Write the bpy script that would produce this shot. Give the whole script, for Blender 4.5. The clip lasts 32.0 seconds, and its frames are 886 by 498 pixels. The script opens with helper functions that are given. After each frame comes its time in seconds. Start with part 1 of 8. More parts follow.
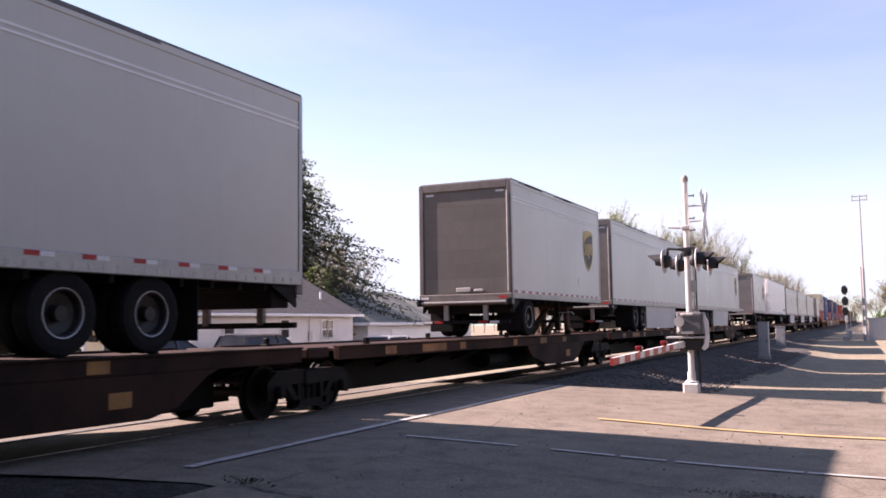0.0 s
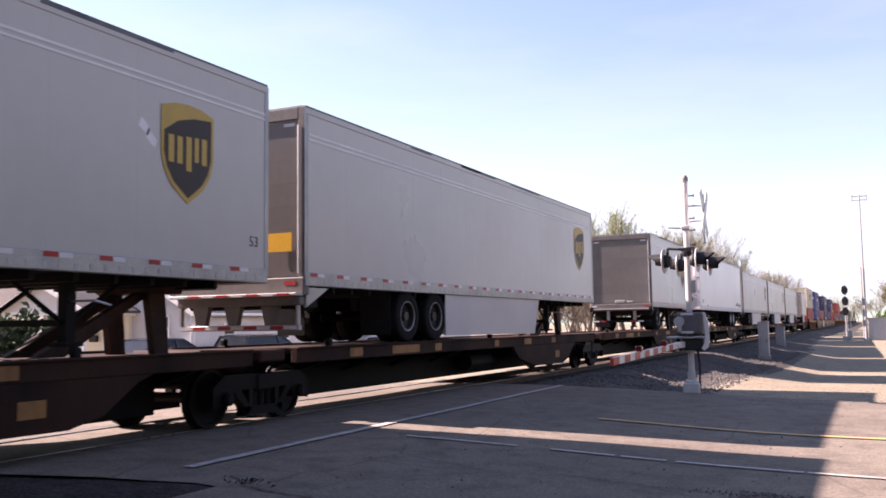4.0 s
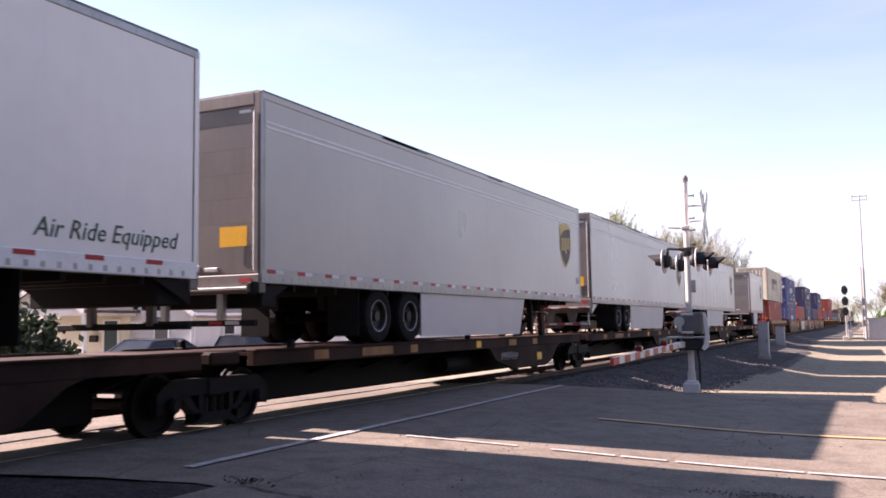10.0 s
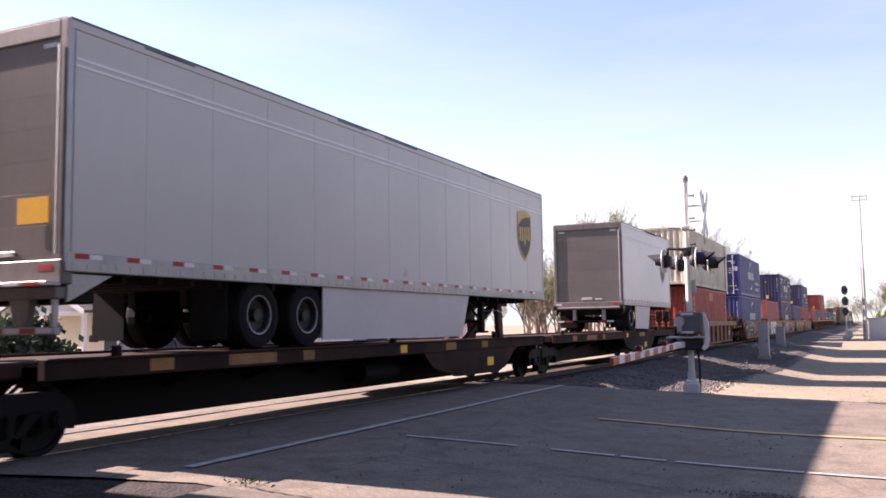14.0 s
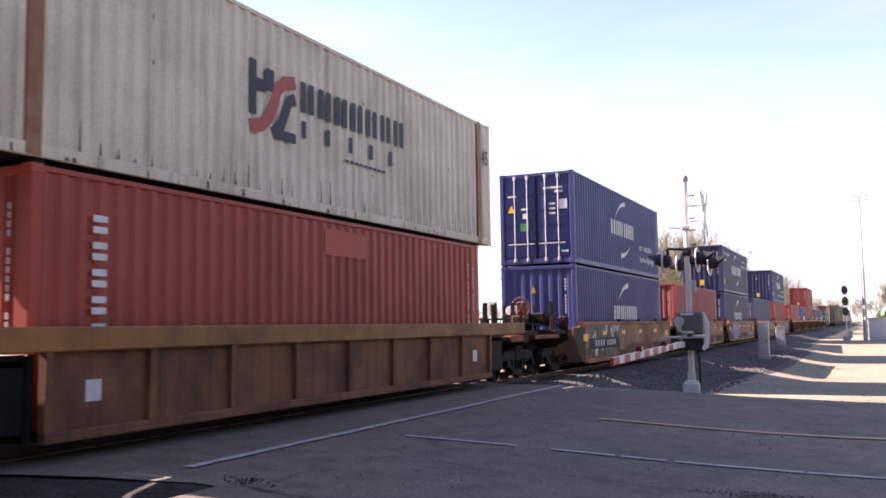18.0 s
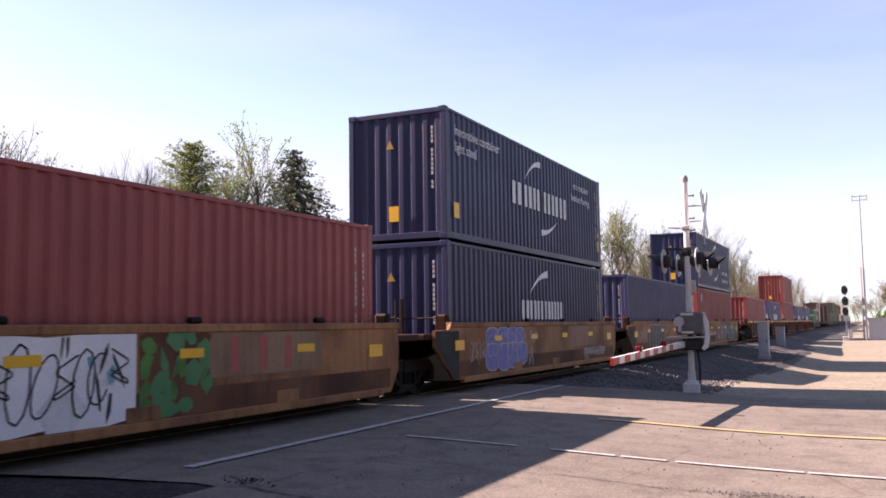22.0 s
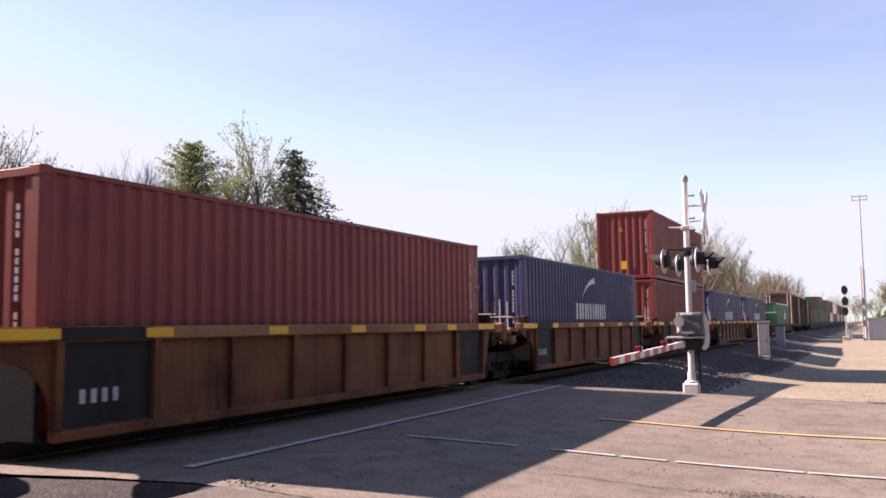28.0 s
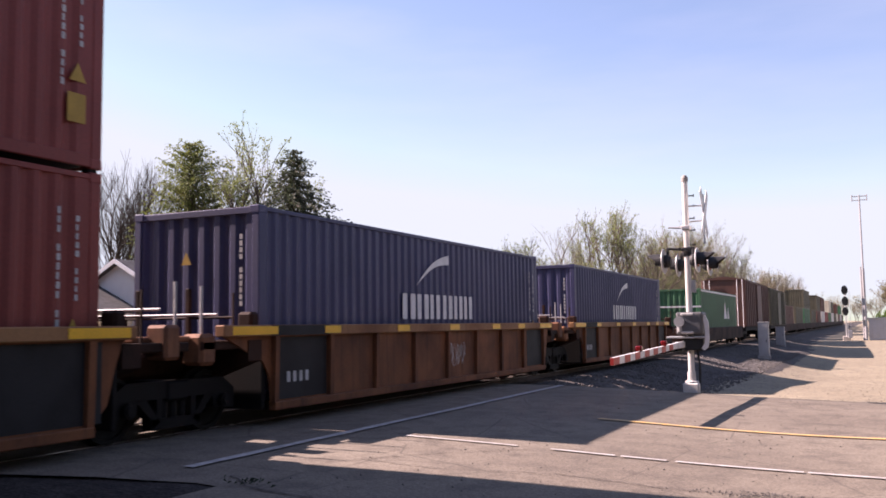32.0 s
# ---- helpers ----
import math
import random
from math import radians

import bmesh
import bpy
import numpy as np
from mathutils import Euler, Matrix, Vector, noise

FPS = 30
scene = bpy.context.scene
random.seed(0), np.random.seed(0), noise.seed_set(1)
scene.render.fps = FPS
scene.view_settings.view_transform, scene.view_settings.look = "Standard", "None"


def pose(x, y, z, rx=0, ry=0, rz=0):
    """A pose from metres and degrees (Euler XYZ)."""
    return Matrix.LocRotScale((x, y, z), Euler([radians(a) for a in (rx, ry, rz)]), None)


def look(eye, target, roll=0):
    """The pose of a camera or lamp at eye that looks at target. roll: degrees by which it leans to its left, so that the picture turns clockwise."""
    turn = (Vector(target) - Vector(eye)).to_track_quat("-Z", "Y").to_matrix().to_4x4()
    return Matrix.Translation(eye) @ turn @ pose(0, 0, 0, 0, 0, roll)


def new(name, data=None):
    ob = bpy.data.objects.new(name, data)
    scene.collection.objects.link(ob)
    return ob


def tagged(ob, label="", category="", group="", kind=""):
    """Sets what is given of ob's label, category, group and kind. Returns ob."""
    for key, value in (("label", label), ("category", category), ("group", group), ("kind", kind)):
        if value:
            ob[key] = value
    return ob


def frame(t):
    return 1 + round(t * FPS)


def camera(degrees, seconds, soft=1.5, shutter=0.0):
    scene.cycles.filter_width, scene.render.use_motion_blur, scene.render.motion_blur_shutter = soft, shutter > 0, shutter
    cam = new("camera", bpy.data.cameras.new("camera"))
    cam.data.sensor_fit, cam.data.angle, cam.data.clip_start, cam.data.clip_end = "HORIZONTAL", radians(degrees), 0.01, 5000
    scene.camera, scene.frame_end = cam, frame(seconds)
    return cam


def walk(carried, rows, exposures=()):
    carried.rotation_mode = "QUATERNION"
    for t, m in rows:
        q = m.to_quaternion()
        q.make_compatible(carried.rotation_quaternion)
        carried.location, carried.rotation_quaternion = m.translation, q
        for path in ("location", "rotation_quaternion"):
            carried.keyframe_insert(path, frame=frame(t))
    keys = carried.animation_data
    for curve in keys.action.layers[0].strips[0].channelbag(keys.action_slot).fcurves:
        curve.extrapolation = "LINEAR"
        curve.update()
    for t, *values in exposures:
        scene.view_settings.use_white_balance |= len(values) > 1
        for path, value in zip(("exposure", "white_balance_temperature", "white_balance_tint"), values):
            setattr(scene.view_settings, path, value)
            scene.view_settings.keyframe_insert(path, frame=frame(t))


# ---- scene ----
FOV = 52.77
EYE = Vector((9.314, 0.0, 1.4))
cam = camera(FOV, 32.0, soft=1.7, shutter=0.12)
AIM = Vector((-math.sin(radians(25.4615)) * math.cos(radians(4.921)), math.cos(radians(25.4615)) * math.cos(radians(4.921)), math.sin(radians(4.921))))
STAND = look(EYE, EYE + AIM * 20.0, -0.8086)
walk(cam, [(0.0, STAND), (32.0, STAND)], exposures=[(t, e, 6850, 35) for t, e in ((0, 1.80), (1, 1.74), (2, 1.92), (4, 1.98), (7, 1.77), (9, 1.95), (10, 2.02), (11, 2.0), (12, 2.05), (13, 2.08), (14, 2.0), (17, 2.01), (18, 2.3), (19, 1.92), (20, 2.08), (21, 1.70), (22, 1.86), (23, 2.12), (24, 1.68), (25, 1.9), (26, 2.1), (29, 1.53), (30, 1.8), (31, 2.08), (32, 1.65))])

# ---------------------------------------------------------------- light
SUN_WAY = Vector((1.0, 0.085, -0.70))
sky_world = bpy.data.worlds.new("spring_sky")
scene.world = sky_world
sky_world.use_nodes = True
wt = sky_world.node_tree
sky = wt.nodes.new("ShaderNodeTexSky")
sky.sky_type = "NISHITA"
sky.sun_disc = False
sky.sun_elevation = math.atan2(0.70, math.hypot(1.0, 0.085))
sky.sun_rotation = radians(265.0)
sky.air_density, sky.dust_density, sky.ozone_density = 1.0, 0.35, 1.4
wt.nodes["Background"].inputs["Strength"].default_value = 0.07
# thin high cloud, paler towards the horizon
wc, wm = wt.nodes.new("ShaderNodeTexCoord"), wt.nodes.new("ShaderNodeMapping")
wm.inputs["Scale"].default_value = (1.0, 1.6, 5.5)
wt.links.new(wc.outputs["Generated"], wm.inputs["Vector"])
wn, wr, wx = wt.nodes.new("ShaderNodeTexNoise"), wt.nodes.new("ShaderNodeMapRange"), wt.nodes.new("ShaderNodeMix")
wn.inputs["Scale"].default_value, wn.inputs["Detail"].default_value, wn.inputs["Roughness"].default_value = 2.2, 5.0, 0.55
wt.links.new(wm.outputs[0], wn.inputs["Vector"])
wr.inputs["From Min"].default_value, wr.inputs["From Max"].default_value, wr.inputs["To Max"].default_value = 0.42, 0.80, 0.24
wt.links.new(wn.outputs["Fac"], wr.inputs["Value"])
wx.data_type = "RGBA"
wt.links.new(wr.outputs["Result"], wx.inputs["Factor"])
wt.links.new(sky.outputs[0], wx.inputs[6])
wx.inputs[7].default_value = (4.1, 4.55, 5.3, 1)
wd = wt.nodes.new("ShaderNodeMix")
wd.data_type, wd.blend_type = "RGBA", "DARKEN"
wd.inputs["Factor"].default_value = 1.0
wd.inputs[7].default_value = (3.5, 4.28, 4.66, 1)
wt.links.new(wx.outputs[2], wd.inputs[6])
wt.links.new(wd.outputs[2], wt.nodes["Background"].inputs["Color"])
sun_data = bpy.data.lights.new("sun", "SUN")
sun_data.energy, sun_data.angle, sun_data.color = 5.0, radians(0.55), (1.0, 0.91, 0.82)
sun = new("sun", sun_data)
sun.matrix_world = look(-SUN_WAY * 40, (0, 0, 0))


# ---------------------------------------------------------------- mesh building
class Build:
    """Collects vertices and faces of one mesh."""

    def __init__(self):
        self.v, self.f = [], []

    def poly(self, pts):
        n = len(self.v)
        self.v += [tuple(p) for p in pts]
        self.f.append(tuple(range(n, n + len(pts))))
        return self

    def box(self, x0, x1, y0, y1, z0, z1):
        n = len(self.v)
        self.v += [(x, y, z) for z in (z0, z1) for y in (y0, y1) for x in (x0, x1)]
        self.f += [tuple(n + i for i in q) for q in ((0, 2, 3, 1), (4, 5, 7, 6), (0, 1, 5, 4), (2, 6, 7, 3), (0, 4, 6, 2), (1, 3, 7, 5))]
        return self

    def cbox(self, x0, x1, y0, y1, z0, z1, c=0.01):
        """A box with chamfered edges."""
        c = min(c, 0.45 * min(abs(x1 - x0), abs(y1 - y0), abs(z1 - z0)))
        n = len(self.v)
        idx = {}
        for i, (sx, sy, sz) in enumerate([(a, b, d) for a in (0, 1) for b in (0, 1) for d in (0, 1)]):
            p = [(x0, x1)[sx], (y0, y1)[sy], (z0, z1)[sz]]
            for ax in range(3):
                q = list(p)
                for o in range(3):
                    if o != ax:
                        q[o] += c * (1 if (sx, sy, sz)[o] == 0 else -1)
                idx[(sx, sy, sz, ax)] = len(self.v)
                self.v.append(tuple(q))
        for ax in range(3):
            o1, o2 = [o for o in range(3) if o != ax]
            for s in (0, 1):
                face = []
                for a, b in ((0, 0), (1, 0), (1, 1), (0, 1)):
                    k = [0, 0, 0]
                    k[ax], k[o1], k[o2] = s, a, b
                    face.append(idx[(*k, ax)])
                flip = (s == 0) ^ (ax == 1)
                self.f.append(tuple(face[::-1] if flip else face))
            for a in (0, 1):
                for b in (0, 1):
                    k0, k1 = [0, 0, 0], [0, 0, 0]
                    k0[ax], k1[ax] = 0, 1
                    k0[o1] = k1[o1] = a
                    k0[o2] = k1[o2] = b
                    self.f.append((idx[(*k0, o1)], idx[(*k1, o1)], idx[(*k1, o2)], idx[(*k0, o2)]))
        for k in [(a, b, d) for a in (0, 1) for b in (0, 1) for d in (0, 1)]:
            self.f.append(tuple(idx[(*k, ax)] for ax in range(3)))
        return self

    def prism(self, prof, axis, a, b):
        """A profile of 2D points swept along an axis; for x: (y, z), y: (x, z), z: (x, y)."""
        n, m = len(self.v), len(prof)
        for s in (a, b):
            for p, q in prof:
                self.v.append((s, p, q) if axis == "x" else (p, s, q) if axis == "y" else (p, q, s))
        self.f.append(tuple(range(n, n + m)))
        self.f.append(tuple(range(n + 2 * m - 1, n + m - 1, -1)))
        for i in range(m):
            j = (i + 1) % m
            self.f.append((n + i, n + m + i, n + m + j, n + j))
        return self

    def tube(self, p0, p1, r0, r1=None, n=8, caps=True):
        r1 = r0 if r1 is None else r1
        p0, p1 = Vector(p0), Vector(p1)
        d = (p1 - p0).normalized()
        a = d.orthogonal().normalized()
        b = d.cross(a)
        k = len(self.v)
        for p, r in ((p0, r0), (p1, r1)):
            for i in range(n):
                t = 2 * math.pi * i / n
                self.v.append(tuple(p + a * (r * math.cos(t)) + b * (r * math.sin(t))))
        for i in range(n):
            j = (i + 1) % n
            self.f.append((k + i, k + j, k + n + j, k + n + i))
        if caps:
            self.f.append(tuple(range(k + n - 1, k - 1, -1)))
            self.f.append(tuple(range(k + n, k + 2 * n)))
        return self

    def lathe(self, prof, axis, c, n=24):
        """A profile of (offset along the axis, radius) turned about an axis through c."""
        k, m = len(self.v), len(prof)
        for i in range(n):
            t = 2 * math.pi * i / n
            for o, r in prof:
                u, w = r * math.cos(t), r * math.sin(t)
                q = (o, u, w) if axis == "x" else (u, o, w) if axis == "y" else (u, w, o)
                self.v.append((c[0] + q[0], c[1] + q[1], c[2] + q[2]))
        for i in range(n):
            j = (i + 1) % n
            for s in range(m - 1):
                self.f.append((k + i * m + s, k + j * m + s, k + j * m + s + 1, k + i * m + s + 1))
        return self

    def ring(self, c, axis, big, small, n=20, k=6):
        prof = [(small * math.sin(2 * math.pi * i / k), big + small * math.cos(2 * math.pi * i / k)) for i in range(k + 1)]
        return self.lathe(prof, axis, c, n)

    def add(self, other, m=None):
        n = len(self.v)
        self.v += [tuple(m @ Vector(p)) for p in other.v] if m else other.v
        self.f += [tuple(n + i for i in q) for q in other.f]
        return self

    def mesh(self, name, mat, smooth=False):
        me = bpy.data.meshes.new(name)
        me.from_pydata(self.v, [], self.f)
        if mat:
            me.materials.append(mat)
        if smooth:
            me.polygons.foreach_set("use_smooth", [True] * len(me.polygons))
        me.update()
        return me


def outward(me):
    bm = bmesh.new()
    bm.from_mesh(me)
    bmesh.ops.recalc_face_normals(bm, faces=bm.faces)
    bm.to_mesh(me)
    bm.free()
    return me


def part(name, build, mat, parent=None, label="", smooth=False, fix=True):
    """One mesh object, linked under a thing or a part."""
    me = build if isinstance(build, bpy.types.Mesh) else build.mesh(name, mat, smooth)
    if fix and not isinstance(build, bpy.types.Mesh):
        outward(me)
    ob = new(name, me)
    ob.parent = parent
    return tagged(ob, label)


def thing(name, label, category, group="", kind="", at=None):
    ob = new(name)
    ob.empty_display_size = 0.3
    if at is not None:
        ob.matrix_basis = at
    return tagged(ob, label, category, group, kind)


# ---------------------------------------------------------------- materials
def material(name, col, col2=None, rough=0.6, metal=0.0, scale=3.0, fine=40.0, amount=0.5, bump=0.1, streak=0.0, streak_col=(0.1, 0.06, 0.04), vary=0.0, spec=0.4, lump=0.01, grain=0.1):
    """A painted or plain surface: two scales of stain, rain streaks, fine relief. Colours are linear."""
    mt = bpy.data.materials.new(name)
    mt.use_nodes = True
    nt = mt.node_tree
    nd, ln = nt.nodes, nt.links
    bs = nd["Principled BSDF"]
    tc, oi = nd.new("ShaderNodeTexCoord"), nd.new("ShaderNodeObjectInfo")
    off = nd.new("ShaderNodeVectorMath")
    off.operation = "MULTIPLY_ADD"
    ln.new(oi.outputs["Random"], off.inputs[0])
    off.inputs[1].default_value = (7.0, 3.0, 5.0)
    ln.new(tc.outputs["Object"], off.inputs[2])
    n1, n2 = nd.new("ShaderNodeTexNoise"), nd.new("ShaderNodeTexNoise")
    for n, s, d in ((n1, scale, 5.0), (n2, fine, 3.0)):
        n.inputs["Scale"].default_value, n.inputs["Detail"].default_value = s, d
        ln.new(off.outputs[0], n.inputs["Vector"])
    r1 = nd.new("ShaderNodeMapRange")
    r1.inputs["From Min"].default_value, r1.inputs["From Max"].default_value = 0.40, 0.68
    r1.inputs["To Max"].default_value = amount
    ln.new(n1.outputs["Fac"], r1.inputs["Value"])
    c2 = col2 if col2 else tuple(c * 0.6 for c in col)
    mx = nd.new("ShaderNodeMix")
    mx.data_type = "RGBA"
    ln.new(r1.outputs["Result"], mx.inputs["Factor"])
    mx.inputs[6].default_value, mx.inputs[7].default_value = (*col, 1), (*c2, 1)
    last = mx.outputs[2]
    if streak > 0:
        mp = nd.new("ShaderNodeMapping")
        mp.inputs["Scale"].default_value = (9.0, 9.0, 0.45)
        ln.new(off.outputs[0], mp.inputs["Vector"])
        n3 = nd.new("ShaderNodeTexNoise")
        n3.inputs["Scale"].default_value, n3.inputs["Detail"].default_value = 1.0, 4.0
        ln.new(mp.outputs[0], n3.inputs["Vector"])
        r3 = nd.new("ShaderNodeMapRange")
        r3.inputs["From Min"].default_value, r3.inputs["From Max"].default_value = 0.52, 0.78
        r3.inputs["To Max"].default_value = streak
        ln.new(n3.outputs["Fac"], r3.inputs["Value"])
        m3 = nd.new("ShaderNodeMix")
        m3.data_type = "RGBA"
        ln.new(r3.outputs["Result"], m3.inputs["Factor"])
        ln.new(last, m3.inputs[6])
        m3.inputs[7].default_value = (*streak_col, 1)
        last = m3.outputs[2]
    hs = nd.new("ShaderNodeHueSaturation")
    r2 = nd.new("ShaderNodeMapRange")
    r2.inputs["From Min"].default_value, r2.inputs["From Max"].default_value = 0.3, 0.7
    r2.inputs["To Min"].default_value, r2.inputs["To Max"].default_value = 1 - grain, 1 + grain
    ln.new(n2.outputs["Fac"], r2.inputs["Value"])
    val = r2.outputs["Result"]
    if vary > 0:
        rv = nd.new("ShaderNodeMapRange")
        rv.inputs["To Min"].default_value, rv.inputs["To Max"].default_value = 1 - vary, 1 + vary
        ln.new(oi.outputs["Random"], rv.inputs["Value"])
        mu = nd.new("ShaderNodeMath")
        mu.operation = "MULTIPLY"
        ln.new(val, mu.inputs[0])
        ln.new(rv.outputs["Result"], mu.inputs[1])
        val = mu.outputs[0]
    ln.new(val, hs.inputs["Value"])
    ln.new(last, hs.inputs["Color"])
    ln.new(hs.outputs[0], bs.inputs["Base Color"])
    rr = nd.new("ShaderNodeMapRange")
    rr.inputs["To Min"].default_value, rr.inputs["To Max"].default_value = max(0.03, rough - 0.12), min(1.0, rough + 0.12)
    ln.new(n1.outputs["Fac"], rr.inputs["Value"])
    ln.new(rr.outputs["Result"], bs.inputs["Roughness"])
    bs.inputs["Metallic"].default_value = metal
    bs.inputs["Specular IOR Level"].default_value = spec
    if bump > 0:
        bp = nd.new("ShaderNodeBump")
        bp.inputs["Strength"].default_value, bp.inputs["Distance"].default_value = bump, lump
        ln.new(n2.outputs["Fac"], bp.inputs["Height"])
        ln.new(bp.outputs[0], bs.inputs["Normal"])
    return mt


def glow(name, col, power):
    mt = bpy.data.materials.new(name)
    mt.use_nodes = True
    bs = mt.node_tree.nodes["Principled BSDF"]
    bs.inputs["Base Color"].default_value = (*col, 1)
    bs.inputs["Emission Color"].default_value = (*col, 1)
    bs.inputs["Emission Strength"].default_value = power
    return mt


M = {}
M["trailer"] = material("aged_white_trailer_skin", (0.52, 0.488, 0.455), (0.47, 0.44, 0.41), 0.32, 0.0, 0.35, 3, 0.5, 0.0, 0.10, (0.40, 0.385, 0.37), grain=0.02, spec=0.6)
M["nose_skin"] = material("grimy_white_nose_skin", (0.70, 0.66, 0.63), (0.54, 0.51, 0.49), 0.40, 0.0, 0.35, 2, 0.5, 0.0, 0.30, (0.40, 0.385, 0.37), grain=0.03, spec=0.5)
M["trailer_new"] = material("clean_white_trailer_skin", (0.84, 0.79, 0.76), (0.79, 0.74, 0.715), 0.32, 0.0, 0.35, 3, 0.5, 0.0, 0.06, (0.62, 0.6, 0.6), grain=0.02, spec=0.6)
M["door_grey"] = material("smooth_grey_roll_door", (0.27, 0.25, 0.235), (0.20, 0.185, 0.175), 0.20, 0.35, 0.5, 12, 0.8, 0.0, 0.25, (0.15, 0.135, 0.125), grain=0.03, spec=0.7)
M["frame_grey"] = material("grimy_rear_frame", (0.17, 0.155, 0.145), (0.11, 0.10, 0.095), 0.5, 0.2, 2.0, 30, 0.8, 0.05, 0.4, (0.07, 0.06, 0.055))
M["rail"] = material("dull_aluminium_rail", (0.42, 0.41, 0.41), (0.30, 0.29, 0.29), 0.45, 0.6, 2.0, 40, 0.5, 0.05, 0.3, (0.2, 0.19, 0.18))
M["roof_dark"] = material("dark_patched_roof_edge", (0.16, 0.16, 0.17), (0.07, 0.07, 0.08), 0.6, 0.0, 1.5, 30, 0.8, 0.1)
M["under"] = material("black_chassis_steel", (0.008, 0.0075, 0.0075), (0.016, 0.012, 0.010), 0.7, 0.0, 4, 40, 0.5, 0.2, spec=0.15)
M["tyre"] = material("worn_tyre_rubber", (0.009, 0.009, 0.0095), (0.02, 0.018, 0.017), 0.85, 0.0, 6, 60, 0.5, 0.3, spec=0.15)
M["rim"] = material("steel_rim", (0.040, 0.037, 0.035), (0.020, 0.018, 0.017), 0.5, 0.5, 6, 60, 0.6, 0.1)
M["rim_white"] = material("white_steel_rim", (0.65, 0.63, 0.62), (0.4, 0.37, 0.35), 0.5, 0.0, 6, 60, 0.6, 0.1)
M["skirt"] = material("pale_plastic_skirt", (0.57, 0.53, 0.52), (0.51, 0.475, 0.46), 0.5, 0.0, 0.7, 8, 0.6, 0.0, 0.15, (0.45, 0.43, 0.42), grain=0.02)
M["tape_red"] = material("red_reflective_tape", (0.42, 0.03, 0.03), (0.3, 0.03, 0.03), 0.35, 0.0, 5, 60, 0.4, 0.0)
M["tape_white"] = material("white_reflective_tape", (0.7, 0.68, 0.68), (0.5, 0.48, 0.48), 0.35, 0.0, 5, 60, 0.4, 0.0)
M["yellow"] = material("yellow_reflector", (0.88, 0.47, 0.025), (0.76, 0.39, 0.025), 0.4, 0.0, 5, 60, 0.4, 0.0)
M["stripe"] = material("pale_stripe_paint", (0.78, 0.77, 0.77), (0.62, 0.6, 0.6), 0.45, 0.0, 2, 60, 0.5, 0.0)
M["brown"] = material("dark_brown_badge", (0.035, 0.022, 0.018), (0.05, 0.035, 0.03), 0.5, 0.0, 3, 60, 0.4, 0.0)
M["gold"] = material("gold_badge", (0.55, 0.36, 0.07), (0.42, 0.28, 0.08), 0.45, 0.0, 3, 60, 0.4, 0.0)
M["spine"] = material("rusty_brown_car_steel", (0.044, 0.019, 0.012), (0.013, 0.008, 0.0065), 0.75, 0.0, 0.9, 25, 0.9, 0.25, 0.5, (0.018, 0.012, 0.010), spec=0.15)
M["ochre"] = material("worn_ochre_paint", (0.33, 0.145, 0.04), (0.15, 0.065, 0.024), 0.6, 0.0, 1.5, 30, 0.8, 0.15, 0.4, (0.08, 0.04, 0.025))
M["chord_tan"] = material("worn_tan_top_rail", (0.34, 0.17, 0.075), (0.19, 0.085, 0.04), 0.65, 0.0, 0.6, 25, 1.0, 0.1, 0.4, (0.10, 0.05, 0.03), spec=0.2)
M["well_tan"] = material("faded_tan_well_side", (0.25, 0.105, 0.050), (0.115, 0.052, 0.036), 0.7, 0.0, 1.3, 25, 1.0, 0.12, 0.6, (0.050, 0.026, 0.018), spec=0.2)
M["well_brown"] = material("dirty_ochre_well_side", (0.37, 0.175, 0.072), (0.17, 0.074, 0.040), 0.7, 0.0, 0.8, 25, 1.0, 0.12, 0.55, (0.040, 0.024, 0.019), spec=0.2)
M["well_red"] = material("red_brown_well_side", (0.215, 0.080, 0.034), (0.098, 0.040, 0.022), 0.7, 0.0, 1.1, 25, 1.0, 0.12, 0.6, (0.032, 0.019, 0.015), spec=0.2)
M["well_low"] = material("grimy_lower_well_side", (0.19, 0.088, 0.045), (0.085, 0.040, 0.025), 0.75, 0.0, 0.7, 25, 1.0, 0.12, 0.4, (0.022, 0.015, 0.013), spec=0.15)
M["well_pale"] = material("pale_tan_repainted_panel", (0.30, 0.19, 0.11), (0.21, 0.125, 0.072), 0.65, 0.0, 0.8, 25, 0.9, 0.1, 0.4, (0.10, 0.055, 0.035), spec=0.2)
M["camo_green"] = material("dull_green_spray_paint", (0.10, 0.11, 0.068), (0.05, 0.056, 0.04), 0.65, 0.0, 2, 50, 0.7, 0.0)
M["camo_grey"] = material("mauve_grey_spray_paint", (0.125, 0.105, 0.105), (0.08, 0.066, 0.066), 0.65, 0.0, 2, 50, 0.7, 0.0)
M["patch_dark"] = material("dark_grey_patch", (0.026, 0.025, 0.026), (0.018, 0.016, 0.015), 0.65, 0.0, 2, 30, 0.7, 0.05, spec=0.2)
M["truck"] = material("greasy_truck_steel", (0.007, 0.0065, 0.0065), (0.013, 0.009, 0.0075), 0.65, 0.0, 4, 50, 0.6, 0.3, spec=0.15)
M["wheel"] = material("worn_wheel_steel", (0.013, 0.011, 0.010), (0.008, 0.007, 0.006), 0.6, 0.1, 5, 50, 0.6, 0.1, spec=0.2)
M["tread"] = material("bright_wheel_tread", (0.45, 0.43, 0.42), (0.3, 0.28, 0.27), 0.3, 0.9, 5, 50, 0.5, 0.0)
M["red_box"] = material("red_oxide_container", (0.255, 0.041, 0.034), (0.195, 0.035, 0.031), 0.5, 0.0, 0.8, 30, 0.8, 0.06, 0.35, (0.14, 0.032, 0.024))
